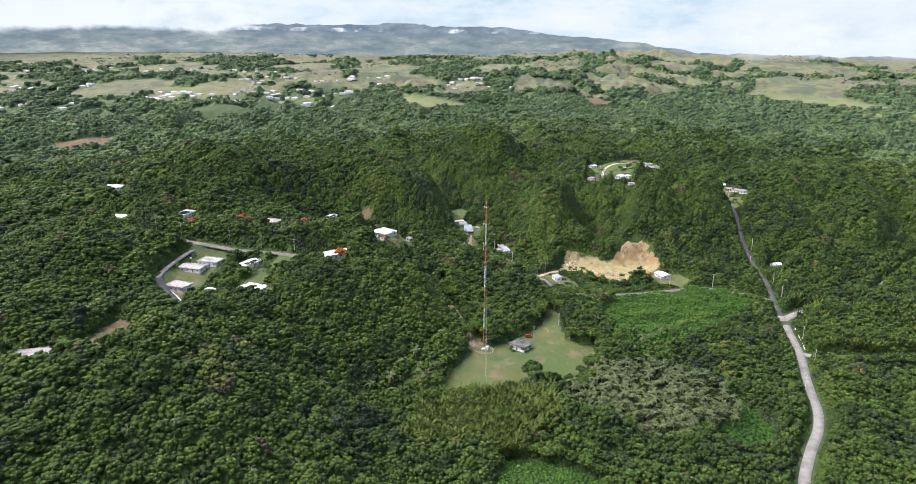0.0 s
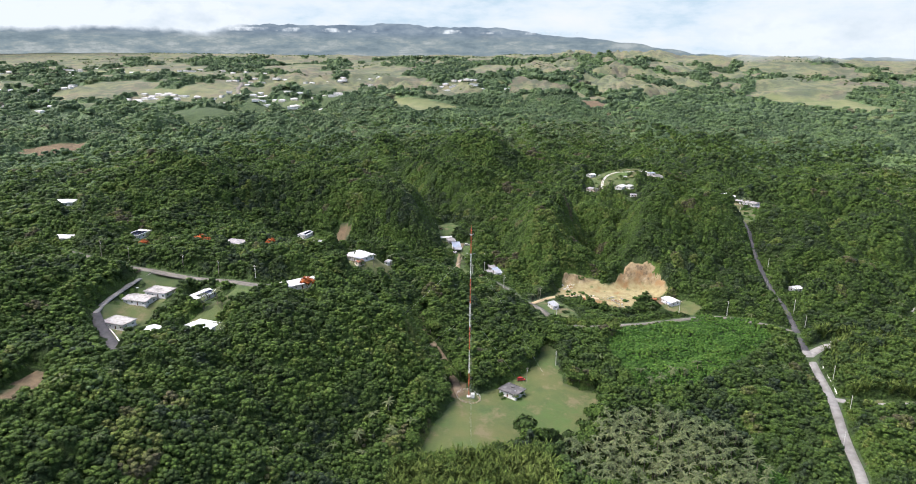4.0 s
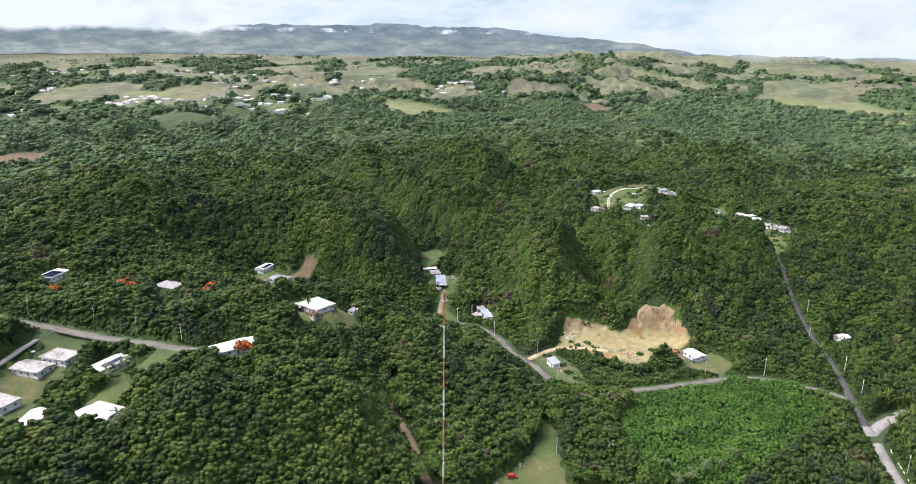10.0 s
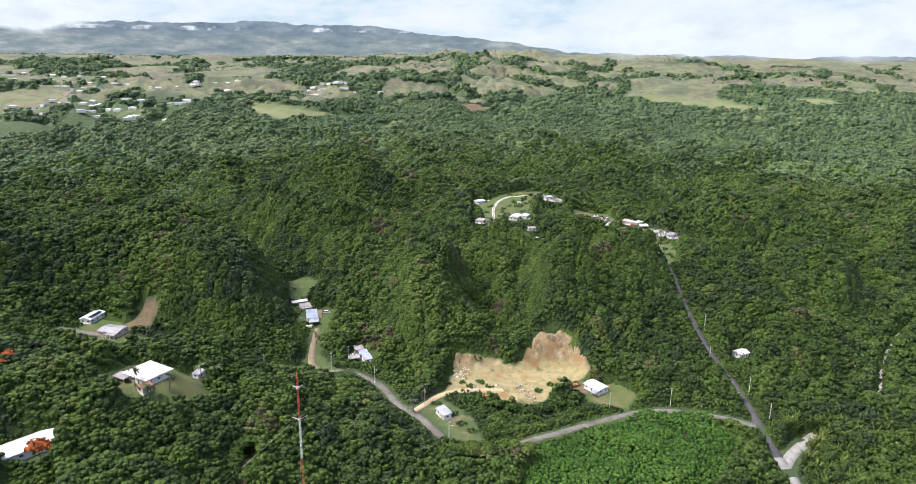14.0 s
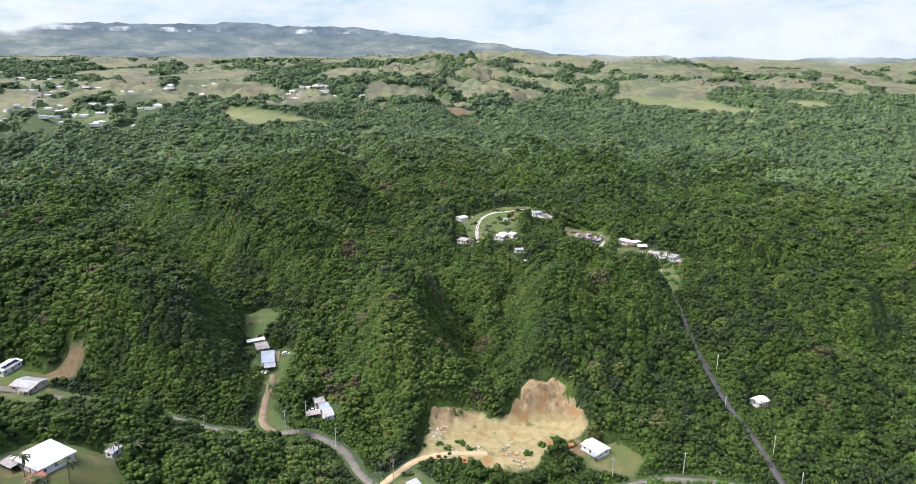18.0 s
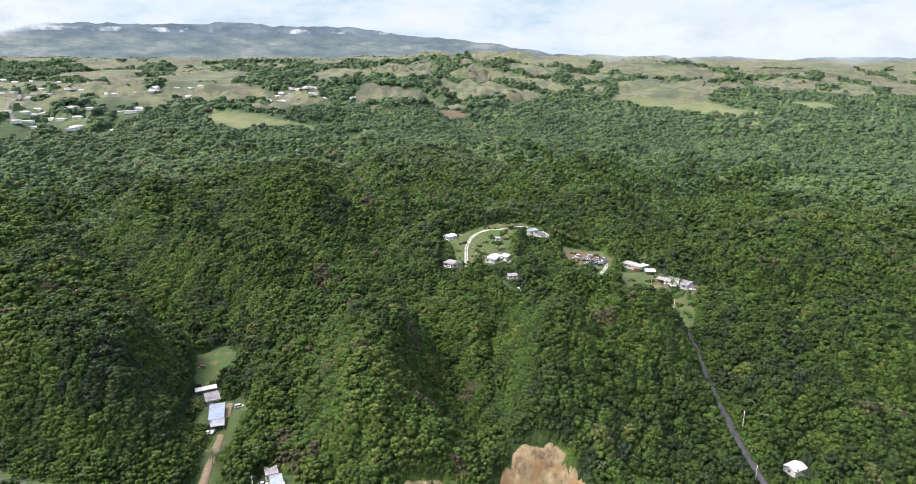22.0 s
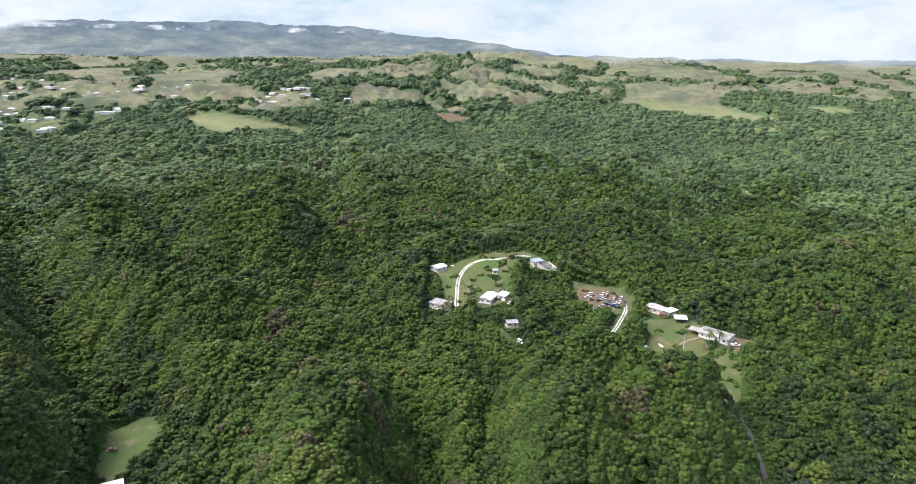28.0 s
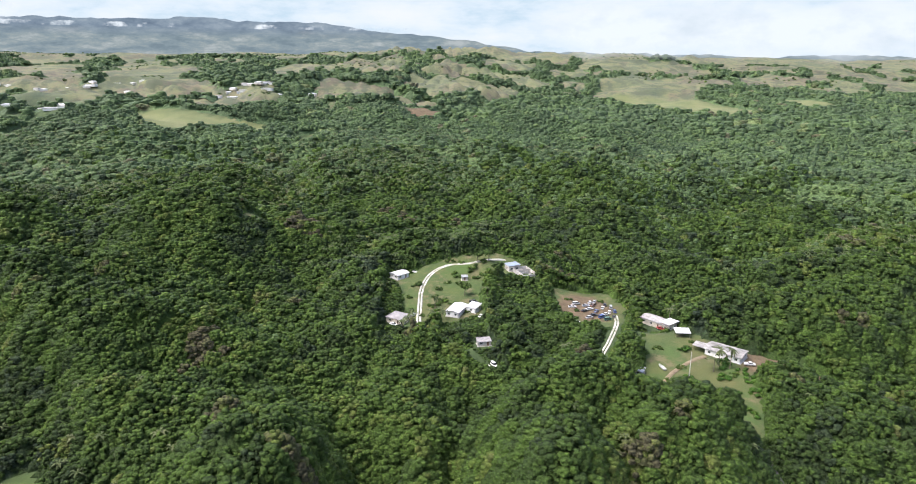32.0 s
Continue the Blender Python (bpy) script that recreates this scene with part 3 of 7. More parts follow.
def thing(name, x, y, turn=0.0, z=None, label="", category="", group=""):
    """An empty at a thing's base, in metres of the plan, turned by degrees."""
    ob = new(name)
    ob.empty_display_size = 0.5
    ob.matrix_basis = pose(x, y, ground_z(x, y) if z is None else z, 0, 0, turn)
    return tagged(ob, label, category, group)


def add_box(bm, x0, x1, y0, y1, z0, z1, bevel=0.0):
    v = [bm.verts.new(p) for p in ((x0, y0, z0), (x1, y0, z0), (x1, y1, z0), (x0, y1, z0), (x0, y0, z1), (x1, y0, z1), (x1, y1, z1), (x0, y1, z1))]
    f = [bm.faces.new([v[i] for i in q]) for q in ((3, 2, 1, 0), (4, 5, 6, 7), (0, 1, 5, 4), (1, 2, 6, 5), (2, 3, 7, 6), (3, 0, 4, 7))]
    if bevel:
        bmesh.ops.bevel(bm, geom=list({e for q in f for e in q.edges}), offset=bevel, segments=1, affect="EDGES")
    return v


def box(x0, x1, y0, y1, z0, z1, bevel=0.0):
    bm = bmesh.new()
    add_box(bm, x0, x1, y0, y1, z0, z1, bevel)
    return bm


def add_rod(bm, a, b, r0, r1, sides=6):
    """A tapered rod from a to b."""
    a, b = Vector(a), Vector(b)
    q = (b - a).to_track_quat("Z", "Y")
    rings = []
    for p, r in ((a, r0), (b, r1)):
        rings.append([bm.verts.new(p + q @ Vector((r * math.cos(2 * math.pi * k / sides), r * math.sin(2 * math.pi * k / sides), 0))) for k in range(sides)])
    for k in range(sides):
        bm.faces.new((rings[0][k], rings[0][(k + 1) % sides], rings[1][(k + 1) % sides], rings[1][k]))
    bm.faces.new(rings[1])
    bm.faces.new(rings[0][::-1])


def rod(a, b, r0, r1=None, sides=6):
    bm = bmesh.new()
    add_rod(bm, a, b, r0, r0 if r1 is None else r1, sides)
    return bm


def add_slab(bm, corners, thick):
    """A sheet of that thickness under a loop of corners."""
    top = [bm.verts.new(c) for c in corners]
    low = [bm.verts.new((c[0], c[1], c[2] - thick)) for c in corners]
    bm.faces.new(top)
    bm.faces.new(low[::-1])
    for k in range(len(top)):
        j = (k + 1) % len(top)
        bm.faces.new((top[j], top[k], low[k], low[j]))


def pierced(length, high, holes, thick=0.2):
    """A wall along x from 0 to length, its outer face at y = 0, with holes (x0, x1, z0, z1) through it."""
    bm = bmesh.new()
    at = 0.0
    for x0, x1, z0, z1 in sorted(holes):
        if x0 > at:
            add_box(bm, at, x0, 0, thick, 0, high)
        if z0 > 0.01:
            add_box(bm, x0, x1, 0, thick, 0, z0)
        if z1 < high - 0.01:
            add_box(bm, x0, x1, 0, thick, z1, high)
        at = x1
    if at < length:
        add_box(bm, at, length, 0, thick, 0, high)
    return bm


M_WHITE = surface("white_paint", (0.66, 0.66, 0.63), (0.80, 0.80, 0.78), 1.6, 0.7, (0.52, 0.51, 0.47))
M_CREAMWALL = surface("cream_paint", (0.55, 0.50, 0.40), (0.68, 0.62, 0.51), 1.5, 0.8, (0.42, 0.38, 0.31))
M_BLUEWALL = surface("blue_paint", (0.07, 0.19, 0.42), (0.11, 0.27, 0.52), 1.2, 0.7)
M_ROOFWHITE = surface("white_roof_coating", (0.50, 0.51, 0.51), (0.64, 0.64, 0.63), 2.4, 0.6, (0.40, 0.40, 0.37))
M_ROOFWORN = surface("worn_concrete_roof", (0.22, 0.21, 0.195), (0.42, 0.41, 0.39), 1.6, 0.85, (0.11, 0.105, 0.095))
M_ROOFGREY = surface("grey_roof", (0.20, 0.19, 0.19), (0.33, 0.32, 0.31), 1.2, 0.8, (0.13, 0.12, 0.12))
M_ROOFDARK = surface("dark_tarred_roof", (0.045, 0.044, 0.045), (0.10, 0.098, 0.095), 0.9, 0.9, (0.17, 0.165, 0.155))
M_TIN = surface("galvanised_roofing", (0.30, 0.32, 0.335), (0.47, 0.49, 0.51), 1.1, 0.45, (0.26, 0.235, 0.21), metal=0.35)
M_TINBLUE = surface("bluish_roofing", (0.23, 0.29, 0.36), (0.36, 0.42, 0.49), 1.1, 0.45, (0.25, 0.235, 0.22), metal=0.25)
M_REDROOF = surface("red_brown_roofing", (0.20, 0.07, 0.045), (0.31, 0.12, 0.08), 0.8, 0.7, (0.14, 0.07, 0.05))
M_TRIM = surface("pale_trim", (0.62, 0.62, 0.60), (0.74, 0.74, 0.72), 0.9, 0.6)
M_DOOR = surface("dark_wood_door", (0.09, 0.05, 0.03), (0.16, 0.09, 0.05), 0.5, 0.6)
M_PANEL, _n, _l, _b = mat("solar_panel", 0.18)
_b.inputs["Base Color"].default_value = (0.012, 0.016, 0.035, 1)
M_GLASS, _n, _l, _b = mat("window_glass", 0.08)
_b.inputs["Base Color"].default_value = (0.03, 0.04, 0.045, 1)
_b.inputs["Transmission Weight"].default_value = 0.35
M_STEEL = surface("galvanised_steel", (0.40, 0.41, 0.42), (0.55, 0.56, 0.57), 0.6, 0.5, metal=0.7)
M_MASTRED = surface("mast_orange_red", (0.42, 0.075, 0.03), (0.52, 0.12, 0.05), 0.8, 0.6, (0.30, 0.07, 0.04))
M_MASTWHITE = surface("mast_white", (0.62, 0.62, 0.60), (0.76, 0.76, 0.74), 0.8, 0.6)
M_RUBBER = surface("tyre_rubber", (0.015, 0.015, 0.015), (0.03, 0.03, 0.03), 0.3, 0.9)
M_WOODPOLE = surface("grey_wooden_pole", (0.22, 0.19, 0.15), (0.34, 0.30, 0.25), 0.5, 0.95)
M_CONCPOLE = surface("concrete_pole", (0.46, 0.45, 0.42), (0.58, 0.57, 0.54), 0.7, 0.9)
M_BLOCK = surface("bare_block_wall", (0.38, 0.37, 0.34), (0.52, 0.50, 0.47), 0.9, 0.9, (0.27, 0.26, 0.23))
M_RUST = surface("rusty_machine", (0.30, 0.10, 0.04), (0.42, 0.17, 0.06), 0.5, 0.75, (0.16, 0.07, 0.04))


def paint(name, colour):
    m, n, l, b = mat(name, 0.32)
    f = noise_tex(n, l, 0.6, 4, place(n))
    low = tuple(c * 0.78 for c in colour)
    l.new(ramp(n, l, f, [(0.3, low), (0.7, colour)]), b.inputs["Base Color"])
    b.inputs["Coat Weight"].default_value = 0.4
    return m


CAR_PAINTS = {"white": paint("car_white", (0.74, 0.74, 0.72)), "silver": paint("car_silver", (0.42, 0.43, 0.45)), "blue": paint("car_blue", (0.05, 0.10, 0.30)),
              "black": paint("car_black", (0.02, 0.02, 0.022)), "red": paint("car_red", (0.42, 0.03, 0.03)), "brown": paint("car_brown", (0.22, 0.11, 0.07)),
              "green": paint("car_green", (0.05, 0.12, 0.09))}


def roof_mesh(kind, w, d, eave, rise, over):
    """A roof over a rectangle w by d, its eaves at the height eave: flat, hip, gable (ridge along x) or shed (falling to -y)."""
    bm = bmesh.new()
    x, y = w / 2 + over, d / 2 + over
    if kind == "flat":
        add_box(bm, -x, x, -y, y, eave, eave + 0.22, 0.03)
        for a in ((-x, x, -y, -y + 0.25), (-x, x, y - 0.25, y), (-x, -x + 0.25, -y + 0.25, y - 0.25), (x - 0.25, x, -y + 0.25, y - 0.25)):
            add_box(bm, *a, eave + 0.22, eave + 0.22 + rise)
    elif kind == "shed":
        add_slab(bm, [(-x, -y, eave), (x, -y, eave), (x, y, eave + rise), (-x, y, eave + rise)], 0.12)
    elif kind == "gable":
        add_slab(bm, [(-x, -y, eave), (x, -y, eave), (x, 0, eave + rise), (-x, 0, eave + rise)], 0.14)
        add_slab(bm, [(x, y, eave), (-x, y, eave), (-x, 0, eave + rise), (x, 0, eave + rise)], 0.14)
    else:
        k = max(0.3, x - y)
        r0, r1 = (-k, 0, eave + rise), (k, 0, eave + rise)
        add_slab(bm, [(-x, -y, eave), (x, -y, eave), r1, r0], 0.16)
        add_slab(bm, [(x, y, eave), (-x, y, eave), r0, r1], 0.16)
        add_slab(bm, [(x, -y, eave), (x, y, eave), r1], 0.16)
        add_slab(bm, [(-x, y, eave), (-x, -y, eave), r0], 0.16)
    return bm


def roof_seams(kind, w, d, eave, rise, over, gap):
    """Standing seams of a metal roof, as one mesh list of rods along the fall."""
    x, y = w / 2 + over, d / 2 + over
    out = []
    n = int(2 * x / gap)
    for k in range(n + 1):
        px = -x + k * 2 * x / n
        if kind == "shed":
            out.append(((px, -y, eave + 0.02), (px, y, eave + rise + 0.02)))
        else:
            out += [((px, -y, eave + 0.02), (px, 0, eave + rise + 0.02)), ((px, y, eave + 0.02), (px, 0, eave + rise + 0.02))]
    return out


def house(name, x, y, turn, w, d, wall=2.9, roof="flat", rise=0.25, over=0.6, wall_mat=M_WHITE, roof_mat=M_ROOFWHITE, label="", z=None, seams=0.0, bays=None, open_side=False):
    """A dwelling: four walls with windows and a door through them, and a roof. Local x is its long side; the front looks to -y."""
    t = thing(name, x, y, turn, z, label, "house")
    corners = ((-w / 2, -d / 2, 0), (w / 2, -d / 2, 90), (w / 2, d / 2, 180), (-w / 2, d / 2, 270))
    for k, (cx, cy, rot) in enumerate(corners):
        length = w if k % 2 == 0 else d
        n = max(1, int(length / 3.4)) if bays is None else max(1, bays[k % 2])
        holes = []
        for j in range(n):
            mid = (j + 0.5) * length / n
            if k == 0 and j == n // 2:
                holes.append((mid - 0.5, mid + 0.5, 0.0, 2.08))
            else:
                holes.append((mid - 0.65, mid + 0.65, 0.95, 2.1))
        side = part("wall", pierced(length, wall, holes, 0.2), wall_mat, t)
        side.matrix_basis = pose(cx, cy, 0, 0, 0, rot)
        for j, (x0, x1, z0, z1) in enumerate(holes):
            if z0 == 0.0:
                part("door", box(x0 + 0.05, x1 - 0.05, 0.08, 0.13, 0.02, z1 - 0.05), M_DOOR, side, "dark wooden door")
                continue
            bm = bmesh.new()
            for a in ((x0, x1, z0, z0 + 0.07), (x0, x1, z1 - 0.07, z1), (x0, x0 + 0.07, z0 + 0.07, z1 - 0.07), (x1 - 0.07, x1, z0 + 0.07, z1 - 0.07), ((x0 + x1) / 2 - 0.03, (x0 + x1) / 2 + 0.03, z0 + 0.07, z1 - 0.07)):
                add_box(bm, a[0], a[1], 0.06, 0.13, a[2], a[3])
            frame_ob = part("window", bm, M_TRIM, side)
            part("pane", box(x0 + 0.05, x1 - 0.05, 0.09, 0.105, z0 + 0.05, z1 - 0.05), M_GLASS, frame_ob)
    # closed inside, so that panes show a dark room and no daylight through the house
    part("floor_slab", box(-w / 2 - 0.4, w / 2 + 0.4, -d / 2 - 0.4, d / 2 + 0.4, -1.6, 0.015), M_BLOCK, t, "bare concrete floor slab")
    r = part("roof", roof_mesh(roof, w, d, wall, rise, over), roof_mat, t)
    if roof == "gable":
        for sx in (-1, 1):
            bm = bmesh.new()
            xx = sx * (w / 2 - 0.1)
            v = [bm.verts.new(p) for p in ((xx, -d / 2, wall), (xx, d / 2, wall), (xx, 0, wall + rise * d / (d + 2 * over)))]
            bm.faces.new(v)
            bmesh.ops.solidify(bm, geom=bm.faces[:], thickness=0.15)
            part("gable_wall", bm, wall_mat, t)
    if seams:
        bm = bmesh.new()
        for a, b in roof_seams(roof, w, d, wall, rise, over, seams):
            add_rod(bm, a, b, 0.035, 0.035, 4)
        part("roof_seams", bm, roof_mat, r)
    return t


def solar(parent, x0, x1, y0, y1, z, nx, ny, tilt=0.0):
    """Rows of panels, each a part."""
    w, d = (x1 - x0) / nx, (y1 - y0) / ny
    bm = box(-w / 2 + 0.06, w / 2 - 0.06, -d / 2 + 0.06, d / 2 - 0.06, 0, 0.05)
    first = part("solar_panel", bm, M_PANEL, parent, "dark blue solar panel")
    for i in range(nx):
        for j in range(ny):
            m = pose(x0 + (i + 0.5) * w, y0 + (j + 0.5) * d, z, tilt)
            if i == j == 0:
                first.matrix_basis = m
            else:
                shared("solar_panel", first.data, parent, m)


def canopy(name, x, y, turn, w, d, high, rise, roof_mat, label, z=None, seams=0.8):
    """An open shelter: four posts and a sloping sheet roof."""
    t = thing(name, x, y, turn, z, label, "shelter")
    for sx in (-1, 1):
        for sy in (-1, 1):
            part("post", box(sx * (w / 2 - 0.2) - 0.07, sx * (w / 2 - 0.2) + 0.07, sy * (d / 2 - 0.2) - 0.07, sy * (d / 2 - 0.2) + 0.07, -0.5, high + (rise if sy > 0 else 0) - 0.05), M_WOODPOLE, t)
    r = part("roof", roof_mesh("shed", w, d, high, rise, 0.2), roof_mat, t)
    bm = bmesh.new()
    for a, b in roof_seams("shed", w, d, high, rise, 0.2, seams):
        add_rod(bm, a, b, 0.03, 0.03, 4)
    part("roof_seams", bm, roof_mat, r)
    return t


# ---- vehicles ----
def car_parts(kind):
    """Cross sections of a body along x, front at +x: (x, half width, low, high)."""
    if kind == "pickup":
        return [(-2.5, 0.78, 0.5, 0.95), (-2.45, 0.88, 0.4, 1.02), (-0.55, 0.9, 0.38, 1.02), (1.2, 0.9, 0.38, 1.05), (2.2, 0.84, 0.4, 0.92), (2.45, 0.72, 0.48, 0.78)], [(-0.7, 0.8, 1.02), (-0.45, 0.7, 1.62), (0.65, 0.68, 1.6), (1.25, 0.8, 1.04)]
    if kind == "van":
        return [(-2.25, 0.78, 0.5, 1.0), (-2.2, 0.88, 0.4, 1.1), (1.3, 0.88, 0.4, 1.1), (2.0, 0.84, 0.42, 0.95), (2.25, 0.72, 0.5, 0.8)], [(-2.15, 0.82, 1.1), (-1.95, 0.74, 1.78), (0.75, 0.72, 1.78), (1.5, 0.82, 1.08)]
    return [(-2.2, 0.74, 0.5, 0.82), (-2.1, 0.84, 0.4, 0.92), (-0.9, 0.88, 0.36, 0.96), (0.9, 0.88, 0.36, 0.95), (1.9, 0.82, 0.4, 0.82), (2.2, 0.68, 0.48, 0.68)], [(-1.75, 0.76, 0.92), (-0.95, 0.64, 1.42), (0.35, 0.62, 1.42), (1.1, 0.78, 0.94)]


CAR_KINDS = {}


def car(x, y, turn, colour, kind="sedan", z=None, label="", group=""):
    """A car with body, cabin, glass, lamps, and wheels with rims."""
    key = (kind, colour)
    base_z = ground_z(x, y) + 0.02 if z is None else z
    if key in CAR_KINDS:
        ob = copy_thing(CAR_KINDS[key], pose(x, y, base_z, 0, 0, turn))
        return tagged(ob, label, "", group)
    t = thing({"sedan": "car", "pickup": "pickup_truck", "van": "van"}[kind], x, y, turn, base_z, label, "car", group)
    CAR_KINDS[key] = t
    body, cabin = car_parts(kind)
    bm = bmesh.new()
    rings = [[bm.verts.new(p) for p in ((px, -w * 0.92, z0), (px, -w, (z0 + z1) / 2), (px, -w * 0.9, z1), (px, w * 0.9, z1), (px, w, (z0 + z1) / 2), (px, w * 0.92, z0))] for px, w, z0, z1 in body]
    for a, b in zip(rings, rings[1:]):
        for k in range(6):
            bm.faces.new((a[k], a[(k + 1) % 6], b[(k + 1) % 6], b[k]))
    bm.faces.new(rings[0][::-1])
    bm.faces.new(rings[-1])
    if kind == "pickup":
        add_box(bm, -2.35, -0.8, -0.84, -0.76, 1.0, 1.14)
        add_box(bm, -2.35, -0.8, 0.76, 0.84, 1.0, 1.14)
    part("body", bm, CAR_PAINTS[colour], t)
    bm = bmesh.new()
    rings = [[bm.verts.new((px, s * w, h)) for s in (-1, 1)] for px, w, h in cabin]
    base = [[bm.verts.new((px, s * cabin[0][1], cabin[0][2])) for s in (-1, 1)] for px, w, h in cabin[1:3]]
    for a, b in zip(rings, rings[1:]):
        bm.faces.new((a[0], a[1], b[1], b[0]))
    for s in (0, 1):
        bm.faces.new((rings[0][s], rings[1][s], base[0][s]))
        bm.faces.new((base[0][s], rings[1][s], rings[2][s], base[1][s]))
        bm.faces.new((base[1][s], rings[2][s], rings[3][s]))
    bmesh.ops.recalc_face_normals(bm, faces=bm.faces[:])
    glass = part("window_band", bm, M_GLASS, t, "dark car glass")
    x1, x2 = cabin[1][0], cabin[2][0]
    part("roof_panel", box(x1 - 0.05, x2 + 0.05, -cabin[1][1] - 0.01, cabin[1][1] + 0.01, cabin[1][2] - 0.01, cabin[1][2] + 0.05, 0.02), CAR_PAINTS[colour], t)
    bm = rod((0, -0.1, 0), (0, 0.1, 0), 0.33, 0.33, 12)
    wheel = part("wheel", bm, M_RUBBER, t)
    rim = part("rim", rod((0, -0.115, 0), (0, 0.115, 0), 0.19, 0.19, 8), M_STEEL, wheel)
    for k, (wx, wy) in enumerate(((1.35, 0.78), (1.35, -0.78), (-1.35, 0.78), (-1.35, -0.78))):
        if k == 0:
            wheel.matrix_basis = pose(wx, wy, 0.33)
        else:
            w2 = shared("wheel", wheel.data, t, pose(wx, wy, 0.33))
            shared("rim", rim.data, w2)
    front, back = body[-1], body[0]
    for s in (-1, 1):
        part("headlight", box(front[0] - 0.12, front[0] + 0.02, s * 0.5 - 0.14, s * 0.5 + 0.14, 0.58, 0.7), M_TRIM, t)
        part("tail_light", box(back[0] - 0.02, back[0] + 0.1, s * 0.55 - 0.1, s * 0.55 + 0.1, 0.62, 0.78), CAR_PAINTS["red"], t)
    return t


def utility_pole(x, y, turn, high=10.0, material=M_CONCPOLE, lamp=False, label="pale concrete utility pole with crossarm beside the road"):
    t = thing("utility_pole", x, y, turn, None, label, "utility pole", "utility poles")
    part("pole", rod((0, 0, -0.8), (0, 0, high), 0.17, 0.11, 8), material, t)
    arm = part("crossarm", box(-1.1, 1.1, -0.06, 0.06, high - 0.9, high - 0.75), M_WOODPOLE, t)
    for px in (-0.95, -0.35, 0.35, 0.95):
        part("insulator", rod((px, 0, high - 0.75), (px, 0, high - 0.55), 0.05, 0.035, 6), M_TRIM, arm)
    if lamp:
        part("lamp_arm", rod((0, 0, high - 2.2), (0, -1.7, high - 1.7), 0.04, 0.04, 5), M_STEEL, t)
        part("street_light", box(-0.12, 0.12, -2.3, -1.65, high - 1.78, high - 1.64, 0.03), M_TRIM, t)
    else:
        part("transformer", rod((0.3, 0, high - 2.3), (0.3, 0, high - 1.5), 0.2, 0.2, 8), M_STEEL, t)
    return t


def at(px, py):
    """Plan units to metres."""
    return px * U, py * U


# pads are levelled first, so that the ground meets the houses
for hx, hy, half in ((-177.5, 293, 6), (-182, 285, 6), (-178, 267, 6), (-154.3, 290, 6.5), (-159.5, 261, 5), (-136, 267, 6), (-174, 351, 6), (-226, 344.5, 6.5), (-103, 347, 8), (-116.5, 308, 7),
                     (-156.5, 417, 6), (-171, 426, 6), (-80, 458, 8), (-90, 474, 6), (-48, 421, 7), (-8.6, 377, 4), (52.2, 406, 5.5), (1, 593, 5), (24.5, 595, 6), (30.5, 598, 4), (-1.8, 632, 5), (51, 633, 7),
                     (98.7, 582, 7), (103.7, 571, 4), (114, 557.5, 7), (-16.3, 287.5, 6), (-175, 180, 7), (121.3, 438, 4), (-313, 388, 8), (-265, 334, 7), (82, 545, 3), (33, 566, 4), (27, 626, 2.5), (-93, 361, 3)):
    mx, my = at(hx, hy)
    PADS.append((mx, my, half, float(lay(mx, my))))
RELIEF.append(relief_grid())


# ---- ground ----
def spaced(lo, hi, centres):
    """Grid lines from lo to hi, dense where the plan has detail."""
    out, v = [lo], lo
    while v < hi:
        step = 120.0
        for a, b, s in centres:
            gap = max(a - v, v - b, 0.0)
            step = min(step, s + gap * 0.09)
        v += step
        out.append(v)
    return np.array(out)


GX = spaced(-4300, 4300, [(-350, 260, 5.2), (-14, 73, 1.2), (-1000, 1000, 17)])
GY = spaced(-900, 4750, [(230, 940, 5.2), (532, 600, 1.2), (1690, 2900, 14)])
gx, gy = np.meshgrid(GX, GY)
gz = height(gx, gy)
rockface = cover(gx, gy)[1] * smooth((gz - 1.5) / 5)
# broken ledges and gullies in the cut face, heaps on the quarry floor
ledge = 2.6 * (np.abs((gz / 3.4 + value_noise(gx, gy, 9, 24)) % 1.0 - 0.5) - 0.25)
gz = gz + rockface * (ledge + 4.0 * (np.abs(value_noise(gx, gy * 0.5, 4.5, 21) - 0.5) * 2 - 0.4) + 1.6 * (value_noise(gx, gy, 1.9, 22) - 0.5))
gz = gz + cover(gx, gy)[1] * (1 - rockface) * (0.8 * (value_noise(gx, gy, 6, 25) - 0.7) + 0.4 * (value_noise(gx, gy, 2.6, 26) - 0.7))
nx, ny = len(GX), len(GY)
ids = np.arange(nx * ny).reshape(ny, nx)
faces = np.stack([ids[:-1, :-1], ids[:-1, 1:], ids[1:, 1:], ids[1:, :-1]], -1).reshape(-1, 4)
me = mesh_of("ground", np.stack([gx, gy, gz], -1).reshape(-1, 3), faces, M_GROUND)
lawn, cream, hills, soil = [a.ravel() for a in cover(gx, gy)]
colours = np.stack([lawn, cream, hills, rockface.ravel()], -1)
me.attributes.new("cover", "FLOAT_COLOR", "POINT").data.foreach_set("color", colours.astype(np.float32).ravel())
me.attributes.new("field", "FLOAT", "POINT").data.foreach_set("value", field_cover(gx, gy).ravel().astype(np.float32))
me.attributes.new("soil", "FLOAT", "POINT").data.foreach_set("value", soil.astype(np.float32))
me.polygons.foreach_set("use_smooth", np.ones(len(faces), bool))
